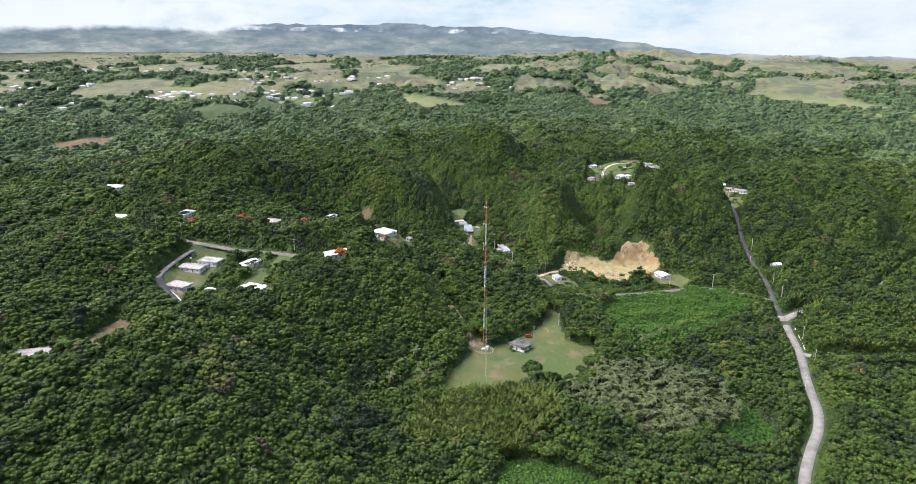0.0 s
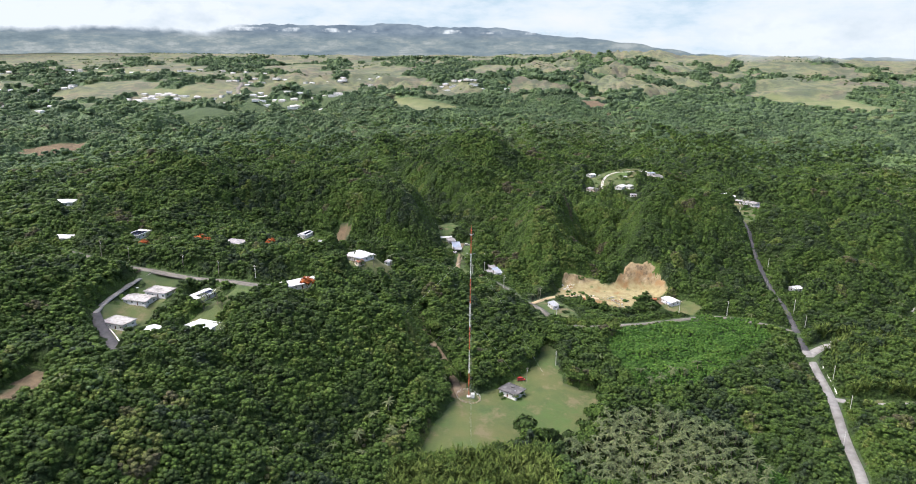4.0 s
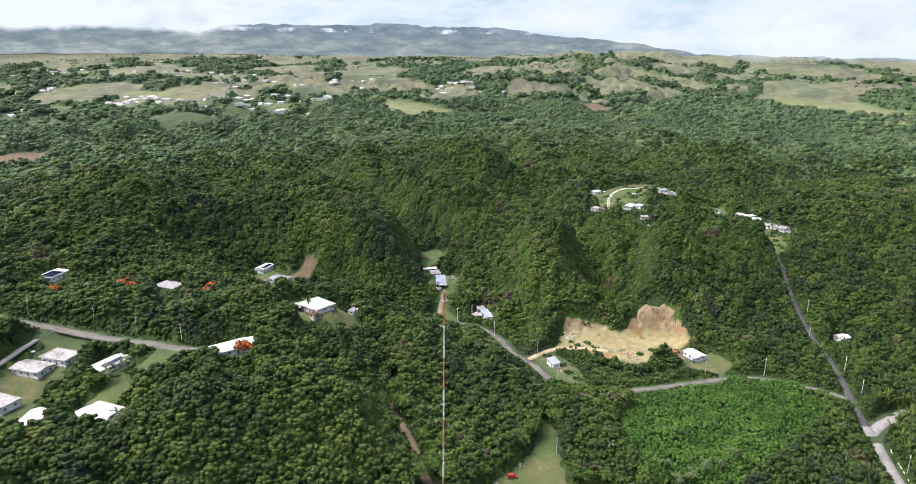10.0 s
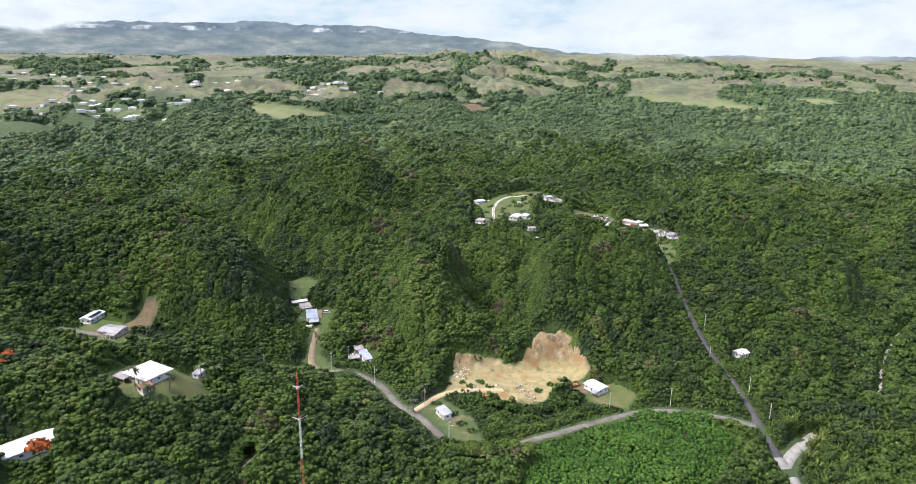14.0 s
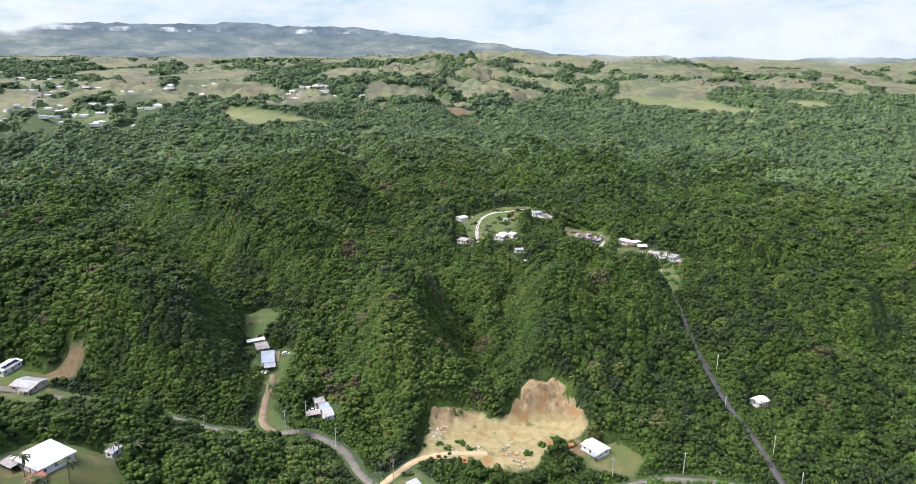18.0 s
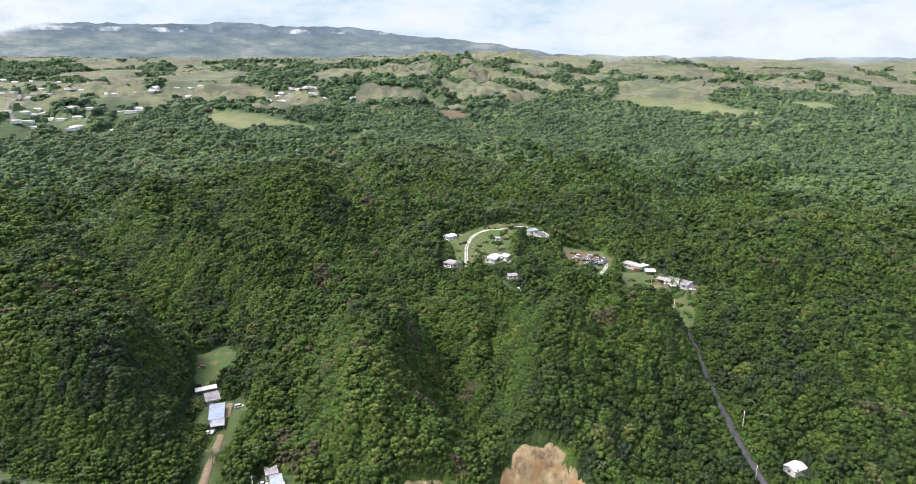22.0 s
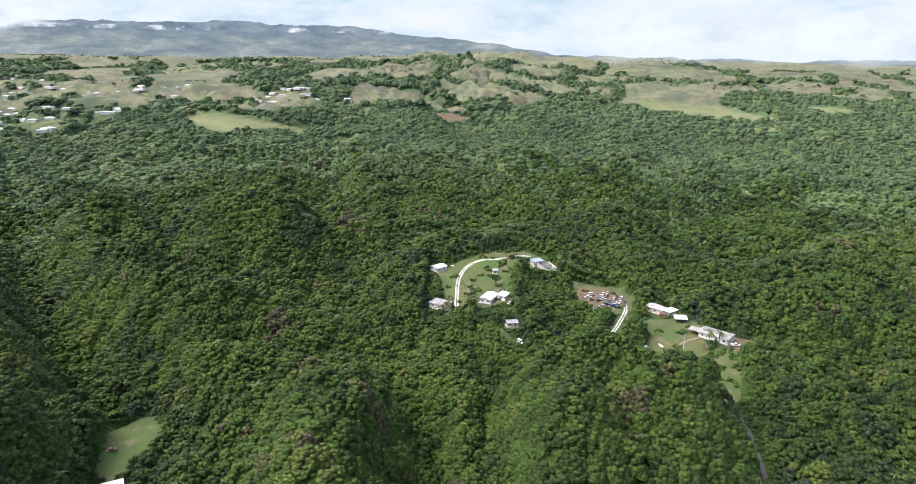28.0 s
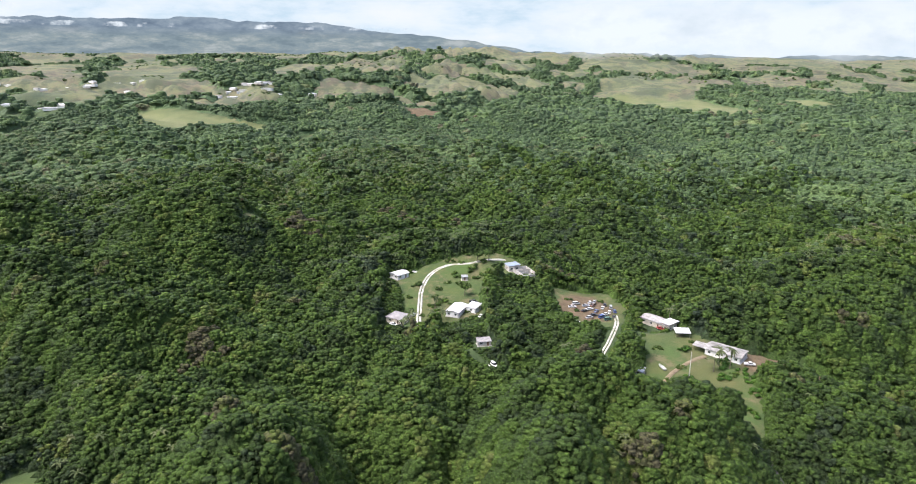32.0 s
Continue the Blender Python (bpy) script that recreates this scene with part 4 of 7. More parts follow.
tagged(new("ground", me), "rolling tropical ground with lawns, earth and open grass hills", "ground", kind="structure")

# ---- roads ----
for (road, half, bed, _), (_, line) in zip(ROADS, BEDS):
    p = np.array(line)
    d = np.gradient(p[:, :2], axis=0)
    d /= np.linalg.norm(d, axis=1)[:, None]
    side = np.stack([d[:, 1], -d[:, 0]], -1)
    rough = 0.0 if bed in ("concrete", "asphalt") else 0.35
    v_all, f_all, count = [], [], 0
    # a coral track is two worn wheel ruts
    for shift, wide in ((-0.62 * half, 0.42 * half), (0.62 * half, 0.42 * half)) if bed == "coral" else ((0.0, half),):
        wl = wide + rough * (value_noise(p[:, 0], p[:, 1] + shift, 5, 31) - 0.5) * min(2, wide)
        wr = wide + rough * (value_noise(p[:, 0], p[:, 1] + shift, 5, 32) - 0.5) * min(2, wide)
        rows = []
        for k, lift in ((-1.0, -0.5), (-0.97, 0.16), (0.0, 0.22), (0.97, 0.16), (1.0, -0.5)):
            w = np.where(k < 0, wl, wr) * k + shift
            q = p[:, :2] + side * w[:, None]
            rows.append(np.column_stack([q, p[:, 2] + lift]))
        v = np.stack(rows, 1)
        n, k = v.shape[:2]
        ids = np.arange(n * k).reshape(n, k) + count
        v_all.append(v.reshape(-1, 3))
        f_all.append(np.stack([ids[:-1, :-1], ids[:-1, 1:], ids[1:, 1:], ids[1:, :-1]], -1).reshape(-1, 4))
        count += n * k
    me = mesh_of(road, np.concatenate(v_all), np.concatenate(f_all), ROAD_MATS[bed])
    look_of = {"concrete": "pale concrete road slab between trees", "asphalt": "dark asphalt road climbing between trees", "old_asphalt": "worn grey asphalt road through the valley",
               "dirt": "brown dirt track with grassy edges", "cream": "cream dust track into the quarry", "coral": "white crushed coral track with grassy crown"}[bed]
    tagged(new(road, me), look_of, "road", kind="structure")

# ---- houses on the hill ----
def place_house(name, px, py, *rest, **more):
    return house(name, *at(px, py), *rest, **more)


h = place_house("house", -177.5, 293.2, -3, 14.5, 9.5, 3.0, "flat", 0.3, 0.7, M_WHITE, M_ROOFWORN, "white concrete house with a stained flat roof")
h = place_house("house", -182, 285.2, -2, 15.5, 9.5, 3.0, "gable", 1.0, 0.7, M_WHITE, M_ROOFWORN, "white house with a low grey weathered gable roof", seams=1.6)
h = place_house("house", -178.3, 267, -6, 14.5, 9.5, 3.0, "flat", 0.3, 0.6, M_WHITE, M_ROOFWORN, "white concrete house with a dark-stained flat roof")
h = place_house("house", -154.3, 290, 79, 16.5, 8.0, 3.0, "gable", 1.1, 0.6, M_WHITE, M_ROOFWHITE, "long white house with solar panels on its roof")
solar(h, -5.5, 5.5, -3.6, -1.0, 3.75, 7, 2, 13)
h = place_house("house", -159.5, 261, 105, 14.0, 7.5, 3.0, "gable", 1.2, 0.6, M_WHITE, M_ROOFWHITE, "white house with a bright white gable roof")
h = place_house("house", -137.5, 266.2, -8, 13.5, 8.5, 3.4, "hip", 1.7, 0.6, M_WHITE, M_ROOFWHITE, "white house with a faceted white roof on the slope")
wing = part("wing_wall", box(1.6, 8.6, -7.4, -3.6, -1.0, 3.0), M_WHITE, h)
bm = bmesh.new()
add_slab(bm, [(1.0, -8.2, 2.95), (9.2, -8.2, 2.95), (8.2, -3.0, 4.4), (2.0, -3.0, 4.4)], 0.15)
part("wing_roof", bm, M_ROOFWHITE, wing)
bm = bmesh.new()
add_slab(bm, [(-9.5, -5.4, 3.0), (-4.6, -7.6, 3.0), (-3.2, -2.5, 4.3), (-6.5, -1.0, 4.3)], 0.15)
part("porch_roof", bm, M_ROOFWHITE, h)
for qx, qy in ((-9.0, -5.2), (-4.9, -7.2)):
    part("porch_post", box(qx - 0.12, qx + 0.12, qy - 0.12, qy + 0.12, -1.2, 2.9), M_WHITE, h)
h = place_house("house", -174.3, 351.3, -8, 13.5, 9.5, 3.0, "hip", 1.1, 0.7, M_WHITE, M_ROOFGREY, "white house with a dull grey hip roof among trees")
h = place_house("house", -226.7, 344.5, 93, 16.0, 9.0, 3.0, "flat", 0.2, 0.5, M_WHITE, M_ROOFWHITE, "white house with rows of solar panels on a flat roof")
solar(h, -7.2, 3.2, -4.2, 3.8, 3.3, 7, 4)
h = place_house("house", -103.2, 347, -27, 14.5, 12.5, 3.3, "hip", 1.9, 0.8, M_WHITE, M_ROOFWHITE, "large white house with a bright white hip roof on a lawn")
canopy("carport", *at(-110.2, 344), -25, 7.0, 4.2, 2.3, 0.4, M_ROOFGREY, "grey sheet-roofed carport beside the white house")
h = house("shed", *at(-100.2, 338.6), 64, 4.6, 4.2, 2.4, "gable", 0.9, 0.4, M_CREAMWALL, M_REDROOF, "small red-brown roofed shed on the lawn", bays=(1, 1))
h = house("shed", *at(-93, 360.8), 80, 5.5, 3.0, 2.3, "shed", 0.5, 0.3, M_WHITE, M_TIN, "narrow white shed with a sheet roof", bays=(1, 1))
h = place_house("house", -117, 308, 52, 20.0, 9.5, 3.2, "gable", 1.5, 0.7, M_WHITE, M_ROOFWHITE, "long white-roofed house half hidden by a flame tree")
h = place_house("house", -156.6, 417, -9, 12.5, 9.5, 2.9, "gable", 0.9, 0.6, M_CREAMWALL, M_TIN, "cream house with a patched metal roof and porch", seams=0.9)
bm = bmesh.new()
add_slab(bm, [(0.5, -8.0, 2.5), (6.8, -8.0, 2.5), (6.8, -4.8, 2.95), (0.5, -4.8, 2.95)], 0.12)
part("porch_roof", bm, M_ROOFGREY, h)
for qx in (0.8, 3.6, 6.5):
    part("porch_post", box(qx - 0.1, qx + 0.1, -7.8, -7.6, -0.6, 2.4), M_WHITE, h)
h = place_house("house", -171, 426, 84, 12.7, 7.0, 3.0, "gable", 1.0, 0.5, M_WHITE, M_ROOFWHITE, "white house with solar panels below a wooded hill")
solar(h, -5.2, 5.2, -3.4, -0.9, 3.65, 6, 2, 14)
h = place_house("house", -313.5, 388, 20, 17, 11, 3.2, "hip", 1.6, 0.7, M_WHITE, M_ROOFWHITE, "white-roofed house among distant trees")
h = place_house("house", -265.3, 333.8, 10, 13, 9, 3.0, "hip", 1.4, 0.6, M_WHITE, M_ROOFWHITE, "white house with a pale hip roof among trees")
for qx, qy, qt, qw in ((-459, 458, 15, 15), (-470, 446, 10, 12), (-448, 452, 20, 11), (-474, 462, 0, 13), (-436, 450, 12, 10)):
    place_house("house", qx, qy, qt, qw, 9, 3.0, "hip", 1.3, 0.6, M_WHITE, M_ROOFWHITE, "white house in a cluster among distant trees")
h = place_house("house", -175.3, 180, 32, 15, 9.5, 3.0, "flat", 0.25, 0.7, M_BLUEWALL, M_ROOFGREY, "blue-walled house with a grey flat roof")
part("carport_roof", box(6.6, 11.5, -4.8, 2.0, 2.7, 2.9), M_ROOFGREY, h)
for qy in (-4.4, 1.6):
    part("carport_post", box(11.0, 11.25, qy - 0.12, qy + 0.12, -0.6, 2.7), M_BLUEWALL, h)

# ---- houses in the valley ----
h = place_house("house", -79.6, 457, 18, 6.4, 14.0, 2.8, "shed", 0.7, 0.5, M_CREAMWALL, M_TINBLUE, "long house under bluish sheet roofing beside a dirt drive", seams=0.9)
canopy("carport", *at(-76.8, 450.2), 18, 6.0, 5.4, 2.4, 0.3, M_TIN, "pale sheet-roofed carport with two cars under it")
h = place_house("house", -86, 469, 30, 6.6, 8.4, 2.7, "shed", 0.5, 0.4, M_BLOCK, M_ROOFGREY, "low grey-roofed house behind the sheet-roofed one", seams=1.0)
canopy("shelter", *at(-91, 475.5), 30, 10.5, 3.4, 2.6, 0.3, M_ROOFWHITE, "long narrow shelter with a bright white roof")
h = place_house("house", -50.5, 426.3, 24, 4.8, 5.8, 2.6, "shed", 0.5, 0.4, M_BLOCK, M_ROOFGREY, "small grey sheet-roofed house against the wooded slope", seams=0.9)
h = place_house("house", -47.4, 421.4, 24, 4.6, 5.2, 2.7, "shed", 0.5, 0.4, M_BLOCK, M_TINBLUE, "small house patched with pale blue sheet roofing", seams=0.9)
h = place_house("house", -44.9, 416.6, 24, 4.4, 6.4, 2.8, "shed", 0.6, 0.4, M_WHITE, M_TIN, "small house with bright sheet roofing at the lawn", seams=0.9)
canopy("carport", *at(-50.6, 416.8), 24, 6.0, 3.8, 2.3, 0.3, M_ROOFGREY, "grey open carport on posts beside the small house")
h = place_house("house", -8.6, 376.8, -58, 8.2, 4.4, 2.7, "shed", 0.6, 0.4, M_WHITE, M_TIN, "small white hut with a bright sheet roof by the road", bays=(2, 1), seams=0.8)
h = place_house("house", 52, 405.6, -50, 10.5, 7.6, 2.9, "gable", 0.7, 0.5, M_WHITE, M_ROOFWHITE, "white house beside the quarry with a white roof")
bm = bmesh.new()
add_slab(bm, [(2.0, -6.8, 2.35), (5.6, -6.8, 2.35), (5.6, -3.9, 2.8), (2.0, -3.9, 2.8)], 0.1)
part("porch_roof", bm, M_TINBLUE, h)
for qx in (2.3, 5.3):
    part("porch_post", box(qx - 0.07, qx + 0.07, -6.6, -6.46, -0.6, 2.3), M_STEEL, h)
h = place_house("house", 121.2, 437.8, 30, 7.5, 6.0, 2.8, "gable", 1.1, 0.4, M_WHITE, M_ROOFWHITE, "small white house showing between trees above the road", bays=(2, 1))

# ---- mast ground ----
h = house("transmitter_hut", *at(-16.3, 287.3), -27, 10.5, 8.5, 2.9, "flat", 0.2, 0.7, M_WHITE, M_ROOFDARK, "white hut with a dark tarred flat roof near the mast")
part("roof_hatch", box(-1.5, 0.2, 1.0, 2.4, 3.1, 3.7, 0.05), M_ROOFDARK, h)
part("roof_vent", rod((2.6, -1.0, 3.1), (2.6, -1.0, 3.8), 0.22, 0.22, 8), M_STEEL, h)
MAST_HIGH = 68 * U
t = thing("radio_mast", *at(-32, 278), 15, None, "tall guyed lattice mast in red and white bands", "mast")
part("concrete_base", box(-1.0, 1.0, -1.0, 1.0, -0.6, 0.55, 0.06), M_CONCPOLE, t)
part("tuning_hut", box(1.4, 3.0, -0.8, 0.9, -0.5, 1.9, 0.05), M_WHITE, t, "small white tuning box")
for k in range(7):
    z0, z1 = 0.55 + k * (MAST_HIGH - 0.55) / 7, 0.55 + (k + 1) * (MAST_HIGH - 0.55) / 7
    bm = bmesh.new()
    r = 0.30
    pts = [(r * math.cos(a), r * math.sin(a)) for a in (0.5, 0.5 + 2.0944, 0.5 + 4.18879)]
    for qx, qy in pts:
        add_rod(bm, (qx, qy, z0), (qx, qy, z1), 0.05, 0.05, 5)
    n = 9
    for j in range(n):
        za, zb = z0 + (z1 - z0) * j / n, z0 + (z1 - z0) * (j + 1) / n
        for i in range(3):
            a, b = pts[i], pts[(i + 1) % 3]
            if j % 2:
                a, b = b, a
            add_rod(bm, (*a, za), (*b, zb), 0.03, 0.03, 4)
            add_rod(bm, (*a, zb), (*b, zb), 0.028, 0.028, 4)
    part("mast_section", bm, M_MASTRED if k % 2 == 0 else M_MASTWHITE, t, "red lattice section" if k % 2 == 0 else "white lattice section")
part("top_rod", rod((0, 0, MAST_HIGH), (0, 0, MAST_HIGH + 1.8), 0.07, 0.04), M_MASTRED, t)
for zz, reach_out in ((MAST_HIGH * 0.965, 1.6), (MAST_HIGH * 0.855, 2.6), (MAST_HIGH * 0.5, 1.5)):
    ring = part("guy_bracket", rod((0, 0, zz - 0.3), (0, 0, zz + 0.3), 0.5, 0.5, 8), M_STEEL, t)
    for i in range(3):
        a = 0.5 + i * 2.0944
        part("bracket_arm", rod((0, 0, zz), (reach_out * math.cos(a), reach_out * math.sin(a), zz + 0.35), 0.07, 0.07, 5), M_STEEL, ring)
ground0 = ground_z(*at(-32, 278))
for zz, out in ((MAST_HIGH * 0.855, 50), (MAST_HIGH * 0.5, 34)):
    for i in range(3):
        a = 0.5 + i * 2.0944
        wx, wy = out * math.cos(a + radians(15)), out * math.sin(a + radians(15))
        drop = ground_z(at(-32, 278)[0] + wx, at(-32, 278)[1] + wy) - ground0
        part("guy_wire", rod((out * math.cos(a), out * math.sin(a), drop + 0.2), (1.2 * math.cos(a), 1.2 * math.sin(a), zz), 0.025, 0.025, 4), M_STEEL, t)
t = thing("mast_fence", *at(-32, 278), 0, None, "low ring fence round the foot of the mast", "fence")
post = None
bm = bmesh.new()
mx, my = at(-32, 278)
for k in range(20):
    a = 2 * math.pi * k / 20
    qx, qy = 6.4 * math.cos(a), 6.4 * math.sin(a)
    dz = ground_z(mx + qx, my + qy) - ground0
    if post is None:
        post = part("post", rod((0, 0, -0.3), (0, 0, 1.3), 0.05, 0.05, 5), M_STEEL, t)
        post.matrix_basis = pose(qx, qy, dz)
    else:
        shared("post", post.data, t, pose(qx, qy, dz))
    b = 2 * math.pi * (k + 1) / 20
    rx, ry = 6.4 * math.cos(b), 6.4 * math.sin(b)
    dz2 = ground_z(mx + rx, my + ry) - ground0
    for hh in (0.4, 0.8, 1.2):
        add_rod(bm, (qx, qy, dz + hh), (rx, ry, dz2 + hh), 0.02, 0.02, 3)
part("fence_wires", bm, M_STEEL, t)
car(*at(-14.2, 298.2), 20, "red", "van", label="red van parked beside the transmitter hut")
utility_pole(*at(-11.8, 297.5), 40, 9, M_WOODPOLE, label="wooden utility pole beside the transmitter hut")
utility_pole(*at(-1.4, 312.5), 70, 9, M_CONCPOLE)

# ---- homestead on the ridge ----
h = place_house("house", 1.0, 593, -30, 9.6, 8.8, 2.9, "hip", 1.1, 0.5, M_CREAMWALL, M_ROOFGREY, "cream house with a grey roof beside the coral drive")
h = place_house("house", 23.6, 595, 68, 12.5, 7.0, 2.9, "gable", 0.8, 0.5, M_WHITE, M_ROOFWHITE, "white-roofed house on the homestead lawn")
h = place_house("house", 30.4, 597.5, 66, 8.2, 5.0, 2.7, "shed", 0.5, 0.4, M_WHITE, M_ROOFWHITE, "small white-roofed outbuilding beside the house", bays=(2, 1))
h = place_house("house", -1.8, 632, 45, 8.6, 7.0, 2.8, "gable", 0.8, 0.5, M_WHITE, M_ROOFWHITE, "white-roofed house at the edge of the woods")
h = place_house("house", 48.4, 636, -69, 6.4, 7.0, 3.4, "shed", 0.4, 0.4, M_BLOCK, M_TINBLUE, "part-built block house with a pale blue sheet roof")
t = thing("building_shell", *at(53.5, 629.5), -70, None, "unroofed grey block walls of an unfinished building", "building shell")
part("floor_slab", box(-8.5, 8.5, -5, 5, -1.2, 0.12), M_CONCRETE, t)
for a in ((-8, 8, -4.6, -4.35), (-8, 8, 4.35, 4.6), (-8, -7.75, -4.35, 4.35), (7.75, 8, -4.35, 4.35), (-2.6, -2.35, -4.35, 4.35), (3.0, 3.25, -4.35, 1.2)):
    part("block_wall", box(*a, 0.12, 2.3), M_BLOCK, t)
h = house("shed", *at(27, 626), 5, 3.4, 3.0, 2.2, "shed", 0.4, 0.3, M_BLOCK, M_TIN, "small garden shed with a sheet roof", bays=(1, 1))
h = place_house("house", 98.8, 582.3, -52, 16.5, 7.2, 3.0, "gable", 0.8, 0.5, M_CREAMWALL, M_ROOFWORN, "long cream house with a worn pale roof")
part("end_roof", roof_mesh("flat", 4.6, 7.4, 3.9, 0.05, 0.5), M_ROOFWHITE, h).matrix_basis = pose(6.2, 0, 0)
canopy("shelter", *at(103.8, 571), -5, 6.8, 5.4, 2.5, 0.5, M_ROOFWHITE, "open shelter with a white sheet roof")
h = place_house("house", 114.3, 557.3, -40, 15.8, 9.4, 3.0, "gable", 0.8, 0.6, M_WHITE, M_ROOFWORN, "long house with a pale grey roof above the lawn", seams=1.2)
canopy("carport", *at(107.3, 561.5), -40, 6.0, 5.0, 2.6, 0.3, M_ROOFWORN, "pale sheet-roofed carport joined to the long house")
h = house("shed", *at(82.2, 545.6), 60, 5.2, 3.6, 2.4, "shed", 0.5, 0.3, M_CREAMWALL, M_TIN, "cluttered pale shed at the edge of the trees", bays=(1, 1))
h = house("hut", *at(33, 566), 10, 6.2, 4.2, 2.4, "shed", 0.4, 0.3, M_BLOCK, M_ROOFGREY, "grey hut half hidden under trees", bays=(2, 1))

# vehicles: the old cars of the yard, and those about the houses
LOT = [(72.4, 607, 20, "white", "van"), (80.7, 611, 70, "silver", "sedan"), (74.6, 599.7, 35, "black", "sedan"), (77.0, 602.0, 20, "white", "sedan"), (79.3, 599.9, 60, "blue", "sedan"),
       (77.3, 595, 15, "black", "sedan"), (80, 592.9, 40, "blue", "van"), (84.3, 598.7, 75, "white", "sedan"), (86.1, 604.6, 80, "silver", "van"), (82.0, 596.0, 30, "white", "pickup"),
       (84.8, 593.2, 65, "black", "sedan"), (76.2, 605.6, 10, "silver", "sedan"), (79.4, 606.6, 50, "brown", "sedan"), (82.6, 603.8, 72, "white", "sedan"), (81.6, 589.4, 20, "green", "van"),
       (86.6, 599.8, 85, "blue", "sedan"), (70.2, 603.2, 5, "white", "sedan"), (78.6, 609.8, 65, "white", "sedan"), (75.0, 592.0, 25, "silver", "sedan"), (84.4, 607.8, 80, "black", "sedan"),
       (68.6, 583.9, 10, "white", "sedan"), (71.9, 578.3, -30, "blue", "sedan"), (71.6, 571.0, 20, "silver", "sedan"), (70.4, 566.4, 60, "black", "sedan"), (69.2, 561.0, 15, "white", "van"), (74.4, 574.0, 0, "brown", "sedan")]
for k, (qx, qy, turn, colour, kind) in enumerate(LOT):
    car(*at(qx, qy), turn, colour, kind, label="old %s %s standing in the car yard" % (colour, {"sedan": "car", "van": "van", "pickup": "pickup truck"}[kind]), group="cars in the yard")
for qx, qy, turn, colour, kind, label in (
        (-0.6, 588.6, -30, "white", "sedan", "white car parked beside the cream house"), (3.1, 643.5, 10, "white", "van", "white van under trees by the coral drive"),
        (4.4, 637.5, -40, "white", "sedan", "white car parked by the coral drive"), (11.3, 645.5, 0, "white", "pickup", "white pickup truck at the bend of the drive"),
        (6.6, 597.8, 70, "silver", "sedan", "silver car parked beside the coral drive"), (33, 590.6, 60, "white", "sedan", "white car behind the white-roofed house"),
        (30.5, 605.2, -20, "black", "pickup", "dark pickup truck behind the outbuilding"), (34.5, 551.5, -35, "white", "sedan", "white car standing beside the track in the trees"),
        (36.0, 555.5, -60, "white", "van", "white van standing among trees"), (81.3, 539.6, -5, "white", "sedan", "white car on the grass below the shed"),
        (119.5, 550.2, -8, "white", "pickup", "white pickup truck on the bare earth"), (96.5, 586.0, 30, "black", "pickup", "dark pickup truck parked by the long house"),
        (98.2, 577.0, -50, "red", "sedan", "red car in front of the long house"), (94.1, 600.2, -40, "silver", "van", "silver van beside the trees"),
        (71.1, 657, 10, "white", "van", "white van in a clearing behind the trees"), (83.0, 663, -5, "white", "pickup", "white pickup truck in a clearing behind the trees"),
        (-79.2, 447.2, 78, "white", "sedan", "white car under the carport's edge"), (-77.4, 447.6, 80, "silver", "sedan", "silver car at the carport"),
        (-99.5, 492, 40, "brown", "pickup", "brown pickup truck on the valley lawn"), (-74, 464, 20, "white", "van", "white van beside the dirt drive"),
        (-60.4, 417, 60, "red", "pickup", "dark red pickup truck on the valley lawn"), (-53.2, 410, 70, "brown", "van", "brown van on the grass near the road"),
        (-51.6, 421.0, 10, "white", "sedan", "white car beside the grey carport"), (-190, 292.5, 10, "white", "sedan", "white car beside the housing lane"),
        (-184.5, 291.0, 0, "black", "sedan", "dark car in front of the white house"), (-125, 411.2, 12, "black", "pickup", "dark pickup truck on the valley road"),
        (3.0, 391.0, 20, "white", "pickup", "white pickup truck at the quarry's edge")):
    car(*at(qx, qy), turn, colour, kind, label=label)

# a boat on the grass
t = thing("boat", *at(90, 547.8), 105, None, "small white boat lying on the lawn", "boat")
bm = bmesh.new()
rings = [[bm.verts.new(p) for p in ((px, -w, h1), (px, -w * 0.55, h0), (px, w * 0.55, h0), (px, w, h1))] for px, w, h0, h1 in ((-2.4, 0.8, 0.15, 0.8), (0, 0.9, 0.1, 0.85), (1.6, 0.6, 0.2, 0.95), (2.6, 0.06, 0.7, 1.1))]
for a, b in zip(rings, rings[1:]):
    for k in range(3):
        bm.faces.new((a[k], a[k + 1], b[k + 1], b[k]))
bm.faces.new(rings[0])
bmesh.ops.solidify(bm, geom=bm.faces[:], thickness=0.06)
part("hull", bm, M_WHITE, t)
part("thwart", box(-0.5, -0.2, -0.8, 0.8, 0.55, 0.6), M_TRIM, t)

